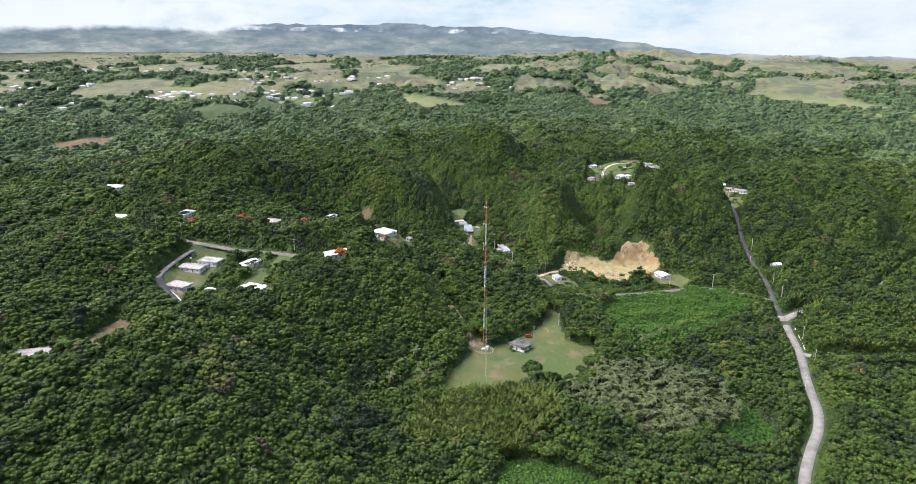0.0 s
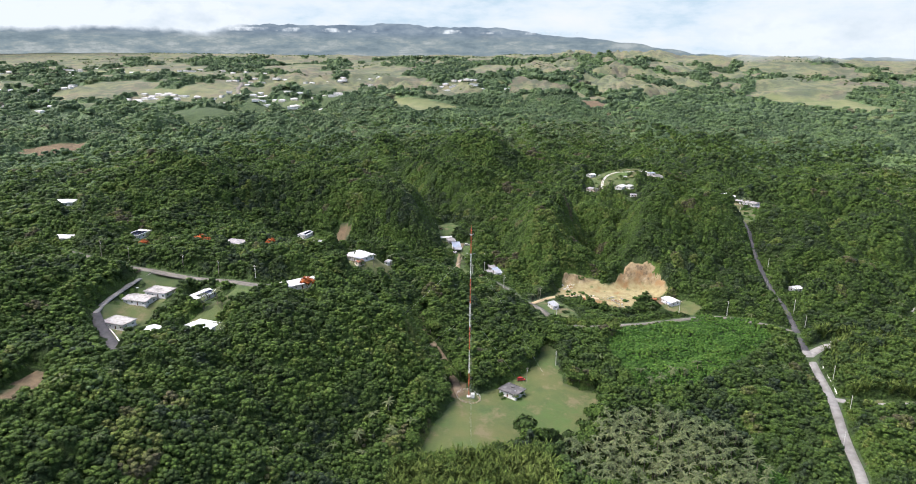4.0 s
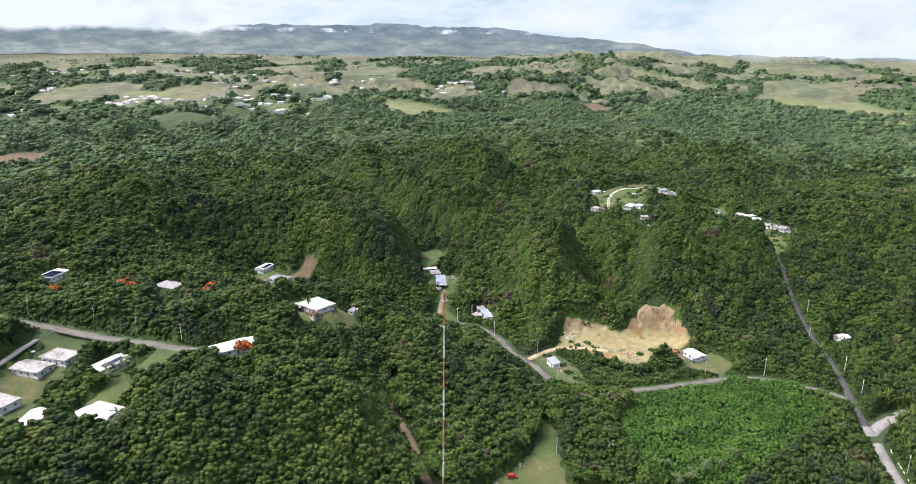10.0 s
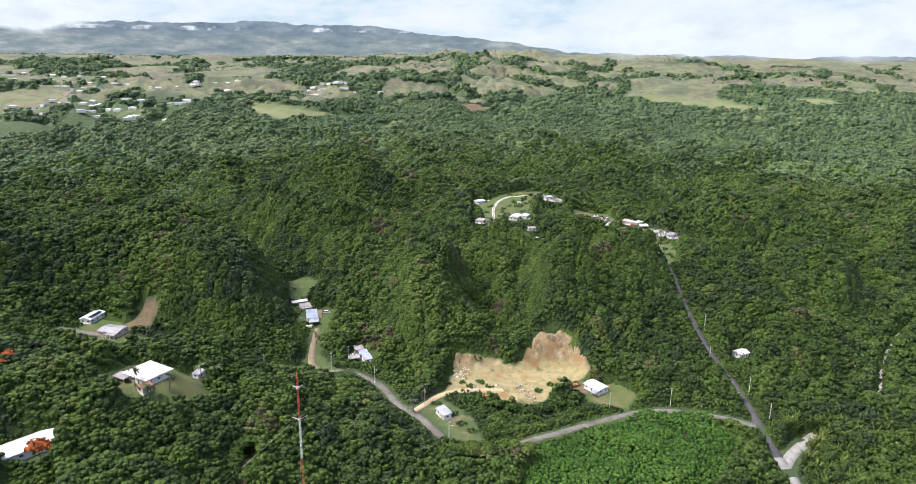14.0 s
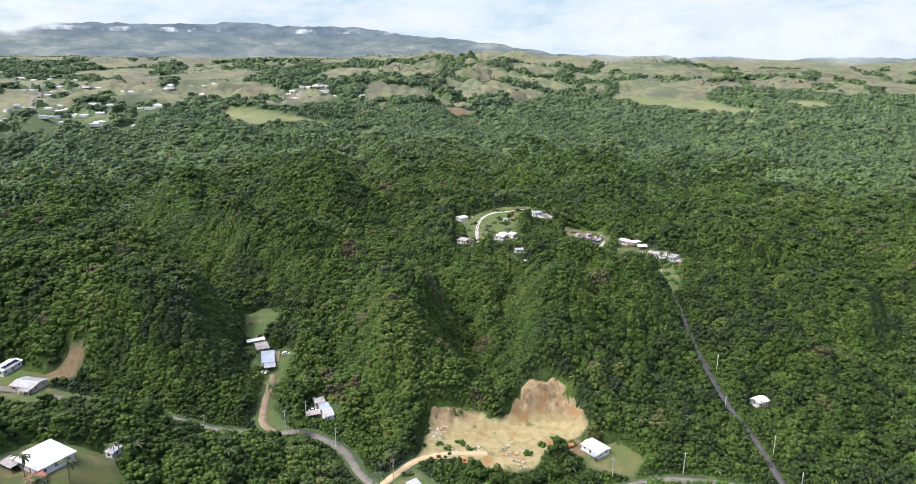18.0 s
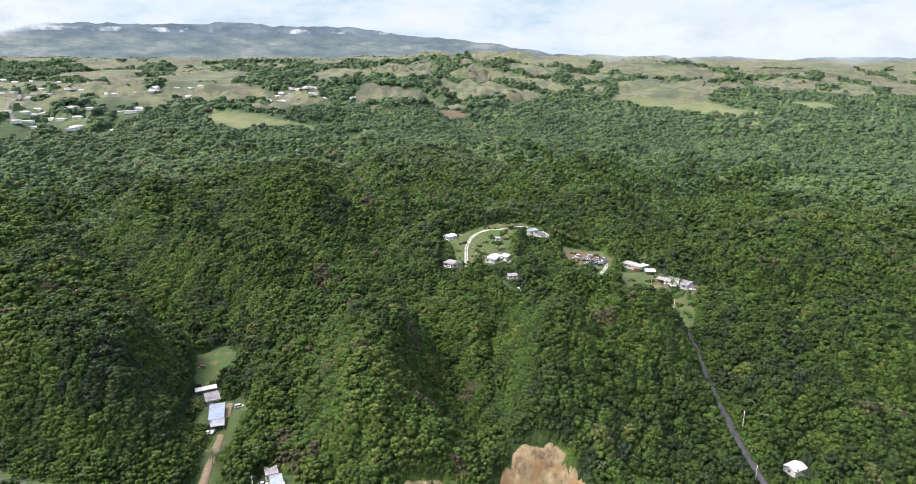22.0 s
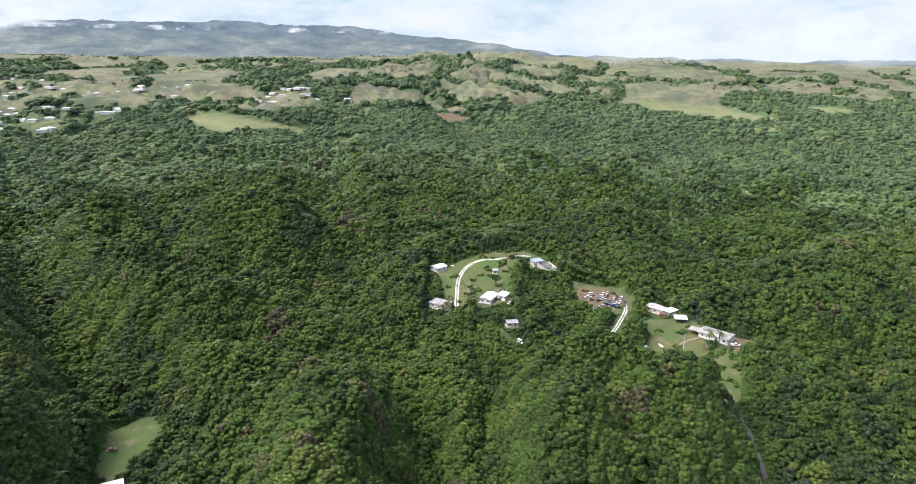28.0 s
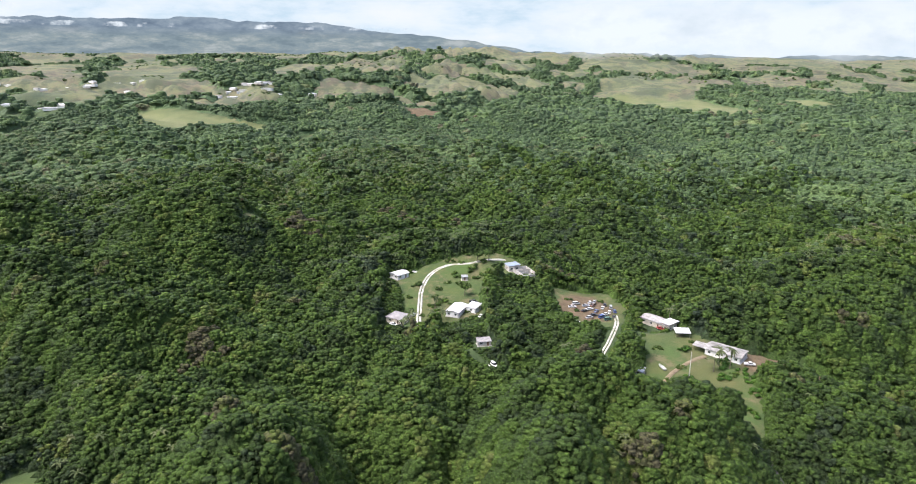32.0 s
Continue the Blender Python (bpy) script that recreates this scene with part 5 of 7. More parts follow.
# rusty digger at the quarry
t = thing("digger", *at(6, 394.6), 30, None, "rusty orange digger at the edge of the quarry", "digger")
for s in (-1, 1):
    part("track", box(-1.9, 1.9, s * 1.1 - 0.3, s * 1.1 + 0.3, 0.0, 0.85, 0.2), M_RUBBER, t)
part("deck", box(-1.7, 1.4, -1.2, 1.2, 0.85, 1.9, 0.1), M_RUST, t)
part("cab", box(0.1, 1.3, 0.1, 1.15, 1.9, 2.9, 0.08), M_RUST, t)
boom = part("boom", rod((1.2, -0.4, 1.7), (3.6, -0.4, 4.2), 0.28, 0.22, 5), M_RUST, t)
part("stick", rod((3.6, -0.4, 4.2), (5.4, -0.4, 1.8), 0.2, 0.15, 5), M_RUST, boom)
part("bucket", box(5.0, 6.0, -0.9, 0.1, 1.0, 1.8, 0.12), M_RUST, boom)
t = thing("water_tank", *at(43.3, 407.6), 20, None, "rusty red tank on the bare earth by the quarry", "tank")
part("shell", rod((-2.0, 0, 1.0), (2.0, 0, 1.0), 1.0, 1.0, 14), M_RUST, t)
for sx in (-1.3, 1.3):
    part("cradle", box(sx - 0.15, sx + 0.15, -0.8, 0.8, -0.3, 0.5), M_RUST, t)

# ---- roadside ----
for qx, qy, turn, lamp in ((-58.2, 407.4, 20, True), (-52.6, 414.8, 25, True), (-38.6, 400.2, 40, True), (-16.2, 381.6, 50, False), (-5.5, 359.5, 60, True), (55.3, 391.2, 20, False), (79, 393, 5, False),
                           (-55.4, 429.4, 20, False), (104.2, 428, 85, False), (113.4, 405, 85, False), (108.8, 452.5, 85, False), (114.4, 386, 80, False), (101.5, 519, 80, False), (97.1, 542.6, 60, False),
                           (-84, 399.5, 10, False), (-125, 406.5, 15, True), (-203, 306.5, 30, False), (-219, 307.5, 20, False), (-176, 309, 10, False), (-157, 308, 10, False), (-138, 307.5, 20, True),
                           (115.5, 340, 85, False), (103.4, 283, 75, False), (114, 312, 85, False)):
    utility_pole(*at(qx, qy), turn, 10.5 if lamp else 11.5, M_CONCPOLE if lamp or qx > 0 else M_WOODPOLE, lamp,
                 "pale concrete pole with a street lamp beside the road" if lamp else ("pale concrete utility pole with crossarm beside the road" if qx > 0 else "grey wooden utility pole with crossarm beside the road"))


def kerb_wall(name, points, high, thick, material, label, piece=4.0):
    """A low wall along a line of the plan, in pieces of equal length."""
    line = catmull([at(*q) for q in points], piece)
    t = thing(name, float(line[0][0]), float(line[0][1]), 0, 0.0, label, "wall")
    t.matrix_basis = Matrix.Identity(4)
    for a, b in zip(line, line[1:]):
        za, zb = ground_z(*a), ground_z(*b)
        length = float(np.linalg.norm(b - a)) * 0.985
        bm = box(0, length, -thick / 2, thick / 2, -0.5, high, 0.03)
        ob = part("wall_block", bm, material, t)
        tilt = math.degrees(math.atan2(zb - za, length))
        ob.matrix_basis = pose(float(a[0]), float(a[1]), za + 0.05, 0, 0, math.degrees(math.atan2(b[1] - a[1], b[0] - a[0]))) @ pose(0, 0, 0, 0, -tilt, 0)
    return t


kerb_wall("bridge_wall", [(114.6, 330), (115.2, 341), (114.8, 352), (116.5, 360)], 0.9, 0.35, M_WHITE, "white concrete wall along the road bridge")
kerb_wall("kerb", [(-148.2, 234), (-159, 245), (-168, 254), (-180, 263)], 0.35, 0.5, M_ROOFWHITE, "white painted kerb along the dark street")
kerb_wall("kerb", [(-152, 229.5), (-163, 240), (-172, 249), (-184, 258.5)], 0.35, 0.5, M_ROOFWHITE, "white painted kerb along the dark street")
kerb_wall("retaining_wall", [(-192.5, 267), (-195, 277), (-195.5, 287), (-194.5, 296), (-193, 301)], 1.5, 0.45, M_DIRT, "brown stained retaining wall above the housing lane")

# ---- stream, worn ring and ruined slab ----
M_WATER, wn_, wl_, wb_ = mat("muddy_water", 0.12)
wl_.new(ramp(wn_, wl_, noise_tex(wn_, wl_, 3, 4, place(wn_)), [(0.3, (0.13, 0.12, 0.10)), (0.7, (0.21, 0.20, 0.18))]), wb_.inputs["Base Color"])
line = catmull([at(-1, 252), at(4, 257.5), at(8.5, 262.5), at(10.5, 267), at(15, 270.5), at(20, 275)], 1.0)
rows = []
for k, q in enumerate(line):
    d = line[min(k + 1, len(line) - 1)] - line[max(k - 1, 0)]
    d = d / np.linalg.norm(d)
    w = 1.5 + 1.1 * float(value_noise(q[0], q[1], 4, 71))
    level = ground_z(q[0], q[1]) + 0.12
    for s in (-1, -0.4, 0.4, 1):
        rows.append((q[0] - d[1] * w * s, q[1] + d[0] * w * s, level - (0.4 if abs(s) == 1 else 0)))
ids = np.arange(len(rows)).reshape(-1, 4)
f = np.stack([ids[:-1, :-1], ids[1:, :-1], ids[1:, 1:], ids[:-1, 1:]], -1).reshape(-1, 4)
tagged(new("stream", mesh_of("stream", np.array(rows), f[:, ::-1], M_WATER)), "narrow muddy stream at the edge of the lawn", "water", kind="structure")

x0, y0 = at(-32, 278)
bm = bmesh.new()
ring_v = []
for k in range(40):
    a = 2 * math.pi * k / 40
    ring_v.append([bm.verts.new((r * math.cos(a), r * math.sin(a), ground_z(x0 + r * math.cos(a), y0 + r * math.sin(a)) + z)) for r, z in ((5.2, -0.3), (5.35, 0.06), (6.0 + 0.2 * math.sin(5 * a), 0.06), (6.2, -0.3))])
for k in range(40):
    for j in range(3):
        bm.faces.new((ring_v[k][j], ring_v[k][j + 1], ring_v[(k + 1) % 40][j + 1], ring_v[(k + 1) % 40][j]))
me = bpy.data.meshes.new("worn_ring")
bm.to_mesh(me)
bm.free()
me.materials.append(M_DIRT)
ring_ob = new("worn_ring", me)
ring_ob.matrix_basis = pose(x0, y0, 0)
tagged(ring_ob, "bare dirt ring worn round the mast fence", "ground", kind="structure")

for qx, qy, turn, long_, wide_ in ((-154.6, 190.5, 62, 10.0, 1.0), (-153.2, 198, 70, 6.0, 1.6), (-158, 187, 62, 5.0, 0.8)):
    t = thing("concrete_strip", *at(qx, qy), turn, None, "broken white concrete strip on bare ground", "slab", "concrete strips")
    part("slab", box(-long_ / 2, long_ / 2, -wide_ / 2, wide_ / 2, -0.5, 0.3, 0.06), M_CONCRETE, t)
    part("kerb", box(-long_ / 2 + 0.3, long_ / 2 - 0.5, -wide_ / 2 - 0.2, -wide_ / 2 - 0.02, -0.5, 0.55, 0.04), M_WHITE, t)


# ---- woods ----
def scatter(rng, x0, x1, y0, y1, gap):
    """Jittered places on the plan."""
    xs, ys = np.meshgrid(np.arange(x0, x1, gap), np.arange(y0, y1, gap))
    xs = xs + rng.uniform(-0.46, 0.46, xs.shape) * gap
    ys = ys + rng.uniform(-0.46, 0.46, ys.shape) * gap
    return xs.ravel(), ys.ravel()


def in_view(x, y, margin=40):
    """The wedge of land that the flight looks over, with a margin."""
    left = -(1.1 * y + margin)
    right = np.maximum(0.50 * y + margin, 0.72 * (y - 230) + margin)
    return (x > left) & (x < right) & (y > 150)


def open_ground(x, y):
    """Distance by which a place lies inside roads, lawns, pads and rock (positive: no trees)."""
    d = np.full(np.shape(x), -99.0)
    for (road, half, _, _), (_, line) in zip(ROADS, BEDS):
        xs, ys = [q[0] for q in line], [q[1] for q in line]
        near = (x > min(xs) - 20) & (x < max(xs) + 20) & (y > min(ys) - 20) & (y < max(ys) + 20)
        if near.any():
            d[near] = np.maximum(d[near], half + VERGE.get(road, 2.4) - along(x[near], y[near], line)[0])
    for poly in LAWNS + SOILS + CREAM + FIELDS + BROWN_FIELDS:
        xs, ys = [q[0] for q in poly], [q[1] for q in poly]
        near = (x > min(xs) - 20) & (x < max(xs) + 20) & (y > min(ys) - 20) & (y < max(ys) + 20)
        if near.any():
            d[near] = np.maximum(d[near], edge_distance(x[near], y[near], poly) + 1.2)
    for px, py, size, _ in PADS:
        d = np.maximum(d, size + 1.0 - np.maximum(np.abs(x - px), np.abs(y - py)))
    return d


def crowns(rng, x, y, z, radius, tall, leaves, leaf, tint, trunk=True, detail=2):
    """Joined trees: for each a low core, sprays of leaves on its lobes, and a stem. Returns places, faces, tints."""
    n = len(x)
    out_v, out_f, out_t, at = [], [], [], 0
    base = np.stack([x, y, z + tall], -1)
    squash = rng.uniform(0.48, 0.78, n)
    lobes = rng.normal(size=(n, 6, 3))
    lobes[:, :, 2] = np.abs(lobes[:, :, 2]) * 0.8 + 0.1
    lobes /= np.linalg.norm(lobes, axis=2)[:, :, None]

    def shell(d):
        """Crown radius in the directions d (n, k, 3)."""
        dot = np.einsum("nkc,nlc->nkl", d, lobes).max(axis=2)
        return radius[:, None] * (0.70 + 0.34 * smooth((dot - 0.55) / 0.42))

    # core
    seg, rings = [(5, [(-0.3, 0.95), (0.55, 0.8)]), (6, [(-0.5, 0.7), (0.1, 1.0), (0.72, 0.66)]), (7, [(-0.55, 0.62), (0.0, 1.0), (0.5, 0.87), (0.86, 0.5)])][detail]
    a = np.arange(seg) / seg * 2 * np.pi
    d = np.array([(math.cos(t) * w, math.sin(t) * w, h) for h, w in rings for t in a] + [(0, 0, 1)])
    d = np.repeat(d[None], n, 0)
    r = shell(d / np.linalg.norm(d, axis=2)[:, :, None]) * 0.88
    v = d * r[:, :, None]
    v[:, :, 2] *= squash[:, None]
    v += base[:, None]
    k = len(rings) * seg + 1
    f = []
    for i in range(len(rings) - 1):
        for j in range(seg):
            f.append((i * seg + j, i * seg + (j + 1) % seg, (i + 1) * seg + (j + 1) % seg, (i + 1) * seg + j))
    i = (len(rings) - 1) * seg
    for j in range(0, seg):
        f.append((i + j, i + (j + 1) % seg, k - 1, k - 1))
    quads = np.array([q for q in f if q[2] != q[3]])
    tops = np.array([(q[0], q[1], q[2], q[0]) for q in f if q[2] == q[3]])[:, :3]
    offs = (np.arange(n) * k)[:, None, None]
    out_v.append(v.reshape(-1, 3))
    tri = [np.concatenate([quads[:, [0, 1, 2]], quads[:, [0, 2, 3]], tops])[None] + offs]
    # core tinted darker, so the shade in gaps between sprays is painted in
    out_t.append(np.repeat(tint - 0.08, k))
    at += n * k
    # stem
    if trunk:
        a3 = np.arange(3) / 3 * 2 * np.pi
        ring = np.stack([np.cos(a3), np.sin(a3), np.zeros(3)], -1)
        low = ring[None] * (radius * 0.07)[:, None, None] + np.stack([x, y, z - 0.6], -1)[:, None]
        high = ring[None] * (radius * 0.04)[:, None, None] + base[:, None]
        v = np.concatenate([low, high], 1)
        q = np.array([(0, 1, 4), (0, 4, 3), (1, 2, 5), (1, 5, 4), (2, 0, 3), (2, 3, 5)])
        tri.append(q[None] + (at + np.arange(n) * 6)[:, None, None])
        out_v.append(v.reshape(-1, 3))
        out_t.append(np.repeat(tint - 0.3, 6))
        at += n * 6
    # sprays
    d = rng.normal(size=(n, leaves, 3))
    d[:, :, 2] = np.abs(d[:, :, 2]) * 1.1 - 0.25
    d /= np.linalg.norm(d, axis=2)[:, :, None]
    c = d * (shell(d) * rng.uniform(0.92, 1.16, (n, leaves)))[:, :, None]
    c[:, :, 2] *= squash[:, None]
    c += base[:, None]
    nor = d * 0.8 + rng.normal(size=(n, leaves, 3)) * 0.36 + np.array((0, 0, 0.55))
    nor /= np.linalg.norm(nor, axis=2)[:, :, None]
    ref = rng.normal(size=(n, leaves, 3))
    t1 = np.cross(nor, ref)
    t1 /= np.linalg.norm(t1, axis=2)[:, :, None]
    t2 = np.cross(nor, t1)
    s = (leaf * rng.uniform(0.6, 1.3, (n, leaves)))[:, :, None] * (radius / 2.8)[:, None, None] ** 0.5
    droop = nor * s * 0.28
    v = np.stack([c + t1 * s * 0.75 - droop, c + t2 * s * 0.6 + droop * 0.4, c - t1 * s * 0.7 - droop, c - t2 * s * 0.55 + droop * 0.3], 2)
    q = np.array([(0, 1, 2), (0, 2, 3)])
    tri.append((q[None] + (at + np.arange(n * leaves) * 4)[:, None, None]))
    out_v.append(v.reshape(-1, 3))
    out_t.append(np.repeat(np.repeat(tint, leaves) + rng.normal(0.02, 0.07, n * leaves), 4))
    return np.concatenate(out_v), np.concatenate([t.reshape(-1, 3) for t in tri]), np.concatenate(out_t)

def clumps(rng, x, y, top, r, tint, seg=6, leaves=0, leaf=0.6):
    """Joined leaf clumps: rounded heads with steep sides, their tops at the given height. Returns places, faces, tints."""
    n = len(x)
    rings = [(0.80, -1.0), (1.0, -0.30), (0.74, 0.06)] if seg > 5 else [(0.90, -0.62), (0.84, 0.03)]
    a = np.arange(seg) / seg * 2 * np.pi
    d = np.array([(math.cos(t + 0.6 * i) * w, math.sin(t + 0.6 * i) * w, h) for i, (w, h) in enumerate(rings) for t in a] + [(0, 0, 0.20)])
    k = len(d)
    turn = rng.uniform(0, 6.283, n)
    c, s_ = np.cos(turn)[:, None], np.sin(turn)[:, None]
    wide = r[:, None] * rng.uniform(0.82, 1.18, (n, k))
    flat = rng.uniform(0.8, 1.25, n)[:, None]
    v = np.empty((n, k, 3))
    v[:, :, 0] = x[:, None] + (d[:, 0] * c - d[:, 1] * s_ * flat) * wide
    v[:, :, 1] = y[:, None] + (d[:, 0] * s_ + d[:, 1] * c * flat) * wide
    v[:, :, 2] = top[:, None] + (d[:, 2] - 0.20) * r[:, None] * rng.uniform(0.8, 1.25, n)[:, None] + rng.normal(0, 0.08, (n, k)) * r[:, None]
    f = []
    for i in range(len(rings) - 1):
        for j in range(seg):
            p, q = i * seg + j, i * seg + (j + 1) % seg
            f += [(p, q, q + seg), (p, q + seg, p + seg)]
    i = (len(rings) - 1) * seg
    f += [(i + j, i + (j + 1) % seg, k - 1) for j in range(seg)]
    tri = [(np.array(f)[None] + (np.arange(n) * k)[:, None, None]).reshape(-1, 3)]
    out, tone = [v.reshape(-1, 3)], [np.repeat(tint, k)]
    if leaves:
        d = rng.normal(size=(n, leaves, 3))
        d[:, :, 2] = np.abs(d[:, :, 2]) * 0.8
        d /= np.linalg.norm(d, axis=2)[:, :, None]
        p = np.stack([x, y, top - 0.5 * r], -1)[:, None] + d * (r[:, None] * rng.uniform(0.9, 1.12, (n, leaves)))[:, :, None] * np.array((1, 1, 0.55))
        nor = d + rng.normal(size=d.shape) * 0.3 + np.array((0, 0, 0.5))
        nor /= np.linalg.norm(nor, axis=2)[:, :, None]
        t1 = np.cross(nor, rng.normal(size=d.shape))
        t1 /= np.linalg.norm(t1, axis=2)[:, :, None]
        t2 = np.cross(nor, t1)
        size_ = (leaf * rng.uniform(0.6, 1.3, (n, leaves)))[:, :, None]
        q = np.stack([p + t1 * size_ * 0.7, p + t2 * size_ * 0.55, p - t1 * size_ * 0.7 - nor * size_ * 0.25, p - t2 * size_ * 0.55], 2)
        tri.append((np.array([(0, 1, 2), (0, 2, 3)])[None] + (n * k + np.arange(n * leaves) * 4)[:, None, None]).reshape(-1, 3))
        out.append(q.reshape(-1, 3))
        tone.append(np.repeat(np.repeat(tint, leaves) + rng.normal(0.0, 0.06, n * leaves), 4))
    return np.concatenate(out), np.concatenate(tri), np.concatenate(tone)


def frond_mesh(length, wide, droop, segs=6):
    """A palm frond: a drooping midrib with two rows of leaflets that sag."""
    bm = bmesh.new()
    mid, out = [], []
    for k in range(segs + 1):
        t = k / segs
        x, z = length * t * (1 - 0.12 * t * droop), length * (0.30 * t - 0.62 * droop * t * t)
        w = wide * (0.25 + 0.75 * math.sin(math.pi * min(1, 0.12 + 0.9 * t)) ** 0.7) * (1 if k < segs else 0.1)
        mid.append((x, 0, z))
        out.append((x + 0.16 * length * t, w, z - 0.45 * w))
    m = [bm.verts.new(p) for p in mid]
    for s in (-1, 1):
        o = [bm.verts.new((p[0], s * p[1], p[2])) for p in out]
        for k in range(segs):
            tip = bm.verts.new((out[k + 1][0] + 0.02, s * out[k + 1][1] * 0.72, out[k + 1][2]))
            q = (m[k], m[k + 1], tip, o[k])
            bm.faces.new(q if s > 0 else q[::-1])
    return bm


rng = np.random.default_rng(5)


VILLAGE = [(-1500, 1240, -1120, 1330, 34), (-1010, 1190, -660, 1330, 46), (-700, 1090, -480, 1320, 34), (-420, 1440, -215, 1560, 24), (-1700, 1560, -900, 1760, 50), (-900, 1480, -480, 1620, 30), (-1000, 980, -760, 1060, 14), (-830, 905, -770, 925, 6), (-1250, 1010, -980, 1120, 18)]
HOMES = []
hr = random.Random(12)
for x0, y0, x1, y1, count in VILLAGE:
    for k in range(count):
        HOMES.append((hr.uniform(x0, x1) * U, hr.uniform(y0, y1) * U, hr.uniform(-30, 30)))


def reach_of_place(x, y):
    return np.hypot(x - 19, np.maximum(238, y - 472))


def stand_trees(i, j, GAP):
    """The tree of a cell of the woods: its place, crown radius, height and tone."""
    h = [lattice(i, j, 100 + k) for k in range(6)]
    x, y = (i + 0.5 + 0.86 * (h[0] - 0.5)) * GAP, (j + 0.5 + 0.86 * (h[1] - 0.5)) * GAP
    group = value_noise(x, y, 38, 41)
    giant = h[4] > 0.93
    radius = (1.8 + 0.9 * h[2] + 0.6 * group + 1.3 * giant) * GAP / 4.0
    tall = 4.8 + 3.0 * h[3] * (0.5 + group) + 2.6 * value_noise(x, y, 30, 42) + 1.5 * giant
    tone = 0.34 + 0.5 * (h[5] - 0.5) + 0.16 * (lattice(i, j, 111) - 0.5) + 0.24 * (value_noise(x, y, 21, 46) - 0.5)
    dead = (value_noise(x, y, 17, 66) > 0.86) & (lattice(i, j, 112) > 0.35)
    # far trees shift to the bluish dark end, distance haze put into their tone
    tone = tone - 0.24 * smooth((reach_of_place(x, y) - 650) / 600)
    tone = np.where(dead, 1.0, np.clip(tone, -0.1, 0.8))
    return x, y, radius, tall, tone


def wooded(x, y):
    """Distance to the wood's edge where trees grow (metres inside, negative outside)."""
    depth = -open_ground(x, y)
    for poly in (VINES, GREEN_FIELD, GREEN_HOLLOW):
        xs, ys = [q[0] for q in poly], [q[1] for q in poly]
        near = (x > min(xs) - 30) & (x < max(xs) + 30) & (y > min(ys) - 30) & (y < max(ys) + 30)
        if near.any():
            depth[near] = np.minimum(depth[near], -edge_distance(x[near], y[near], poly))
    for hx, hy, _ in HOMES:
        near = (np.abs(x - hx) < 19) & (y > hy - 62) & (y < hy + 14)
        depth[near] = -2
    grassy = hill_cover(x, y)
    hollow = np.abs(value_noise(x / U, y / U, 150, 5) - 0.5) * 2
    rag = value_noise(x, y, 60, 47) + 0.6 * value_noise(x, y, 22, 48) - 0.8
    open_hill = smooth((grassy - 0.25 + 0.4 * rag) / 0.2) * smooth((hollow - 0.2 + 0.17 * smooth((x - 60) / 200) - 0.35 * rag) / 0.06)
    # the left-hand plateau is half open ground between its trees
    plateau = smooth((-x - 560) / 250) * smooth((y - 1150) / 250)
    glade = smooth((value_noise(x, y, 130, 44) * 0.7 + value_noise(x, y, 48, 49) * 0.45 - 0.62 + 0.12 * (1 - plateau)) / 0.05) * plateau
    return np.where((open_hill > 0.5) | (glade > 0.5), np.minimum(depth, -1.0), depth)


def lowered(x, y):
    """Low growth between the palms of the grove and round the bamboo."""
    k = np.ones(x.shape)
    for poly, share in ((PALMS, 0.32), (BAMBOO, 0.62), *LOW_SCRUB):
        near = inside(x, y, poly)
        k[near] = share
    # low growth beside the valley road and the hill road
    for (road, half, _, _), (_, line) in zip(ROADS, BEDS):
        if road in ("valley_road", "hill_road", "main_road", "mast_track", "farm_lane", "side_road", "car_yard_track", "ridge_road"):
            wide = {"valley_road": 24.0, "ridge_road": 14.0, "farm_lane": 13.0, "side_road": 13.0}.get(road, 9.0)
            xs, ys = [q[0] for q in line], [q[1] for q in line]
            near = (x > min(xs) - 25) & (x < max(xs) + 25) & (y > min(ys) - 25) & (y < max(ys) + 25)
            if near.any():
                d = along(x[near], y[near], line)[0]
                k[near] = np.minimum(k[near], np.where(d < wide, 0.3 + 0.7 * smooth((d - half) / (wide - half)), 1.0))
    # low growth on the slope below each house
    for hx, hy, size, _ in PADS:
        reach_down = 9.0 if hy < 380 else 30 + max(0.0, hy - 450) * 0.15
        shear = (15 - hx) / max(hy - 150, 80)
        near = (np.abs(x - hx - shear * (hy - y)) < size + 3) & (y > hy - size - reach_down) & (y < hy + size)
        k[near] = np.minimum(k[near], 0.25 + 0.6 * np.clip((hy - size - y[near]) / reach_down, 0, 1))
    return k


def swell(x, y, depth):
    """Stands of taller growth: rounded swellings with narrow hollows between them, away from the wood's edge."""
    big = np.abs(2 * value_noise(x + 0.35 * y, y, 44, 67) - 1) ** 0.75
    small = np.abs(2 * value_noise(x, y - 0.3 * x, 21, 68) - 1) ** 0.8
    return (8.0 * big + 4.0 * small - 6.0) * smooth((depth - 1) / 16) * (lowered(x, y) > 0.99) * (1 - 0.8 * smooth((reach_of_place(x, y) - 900) / 400))


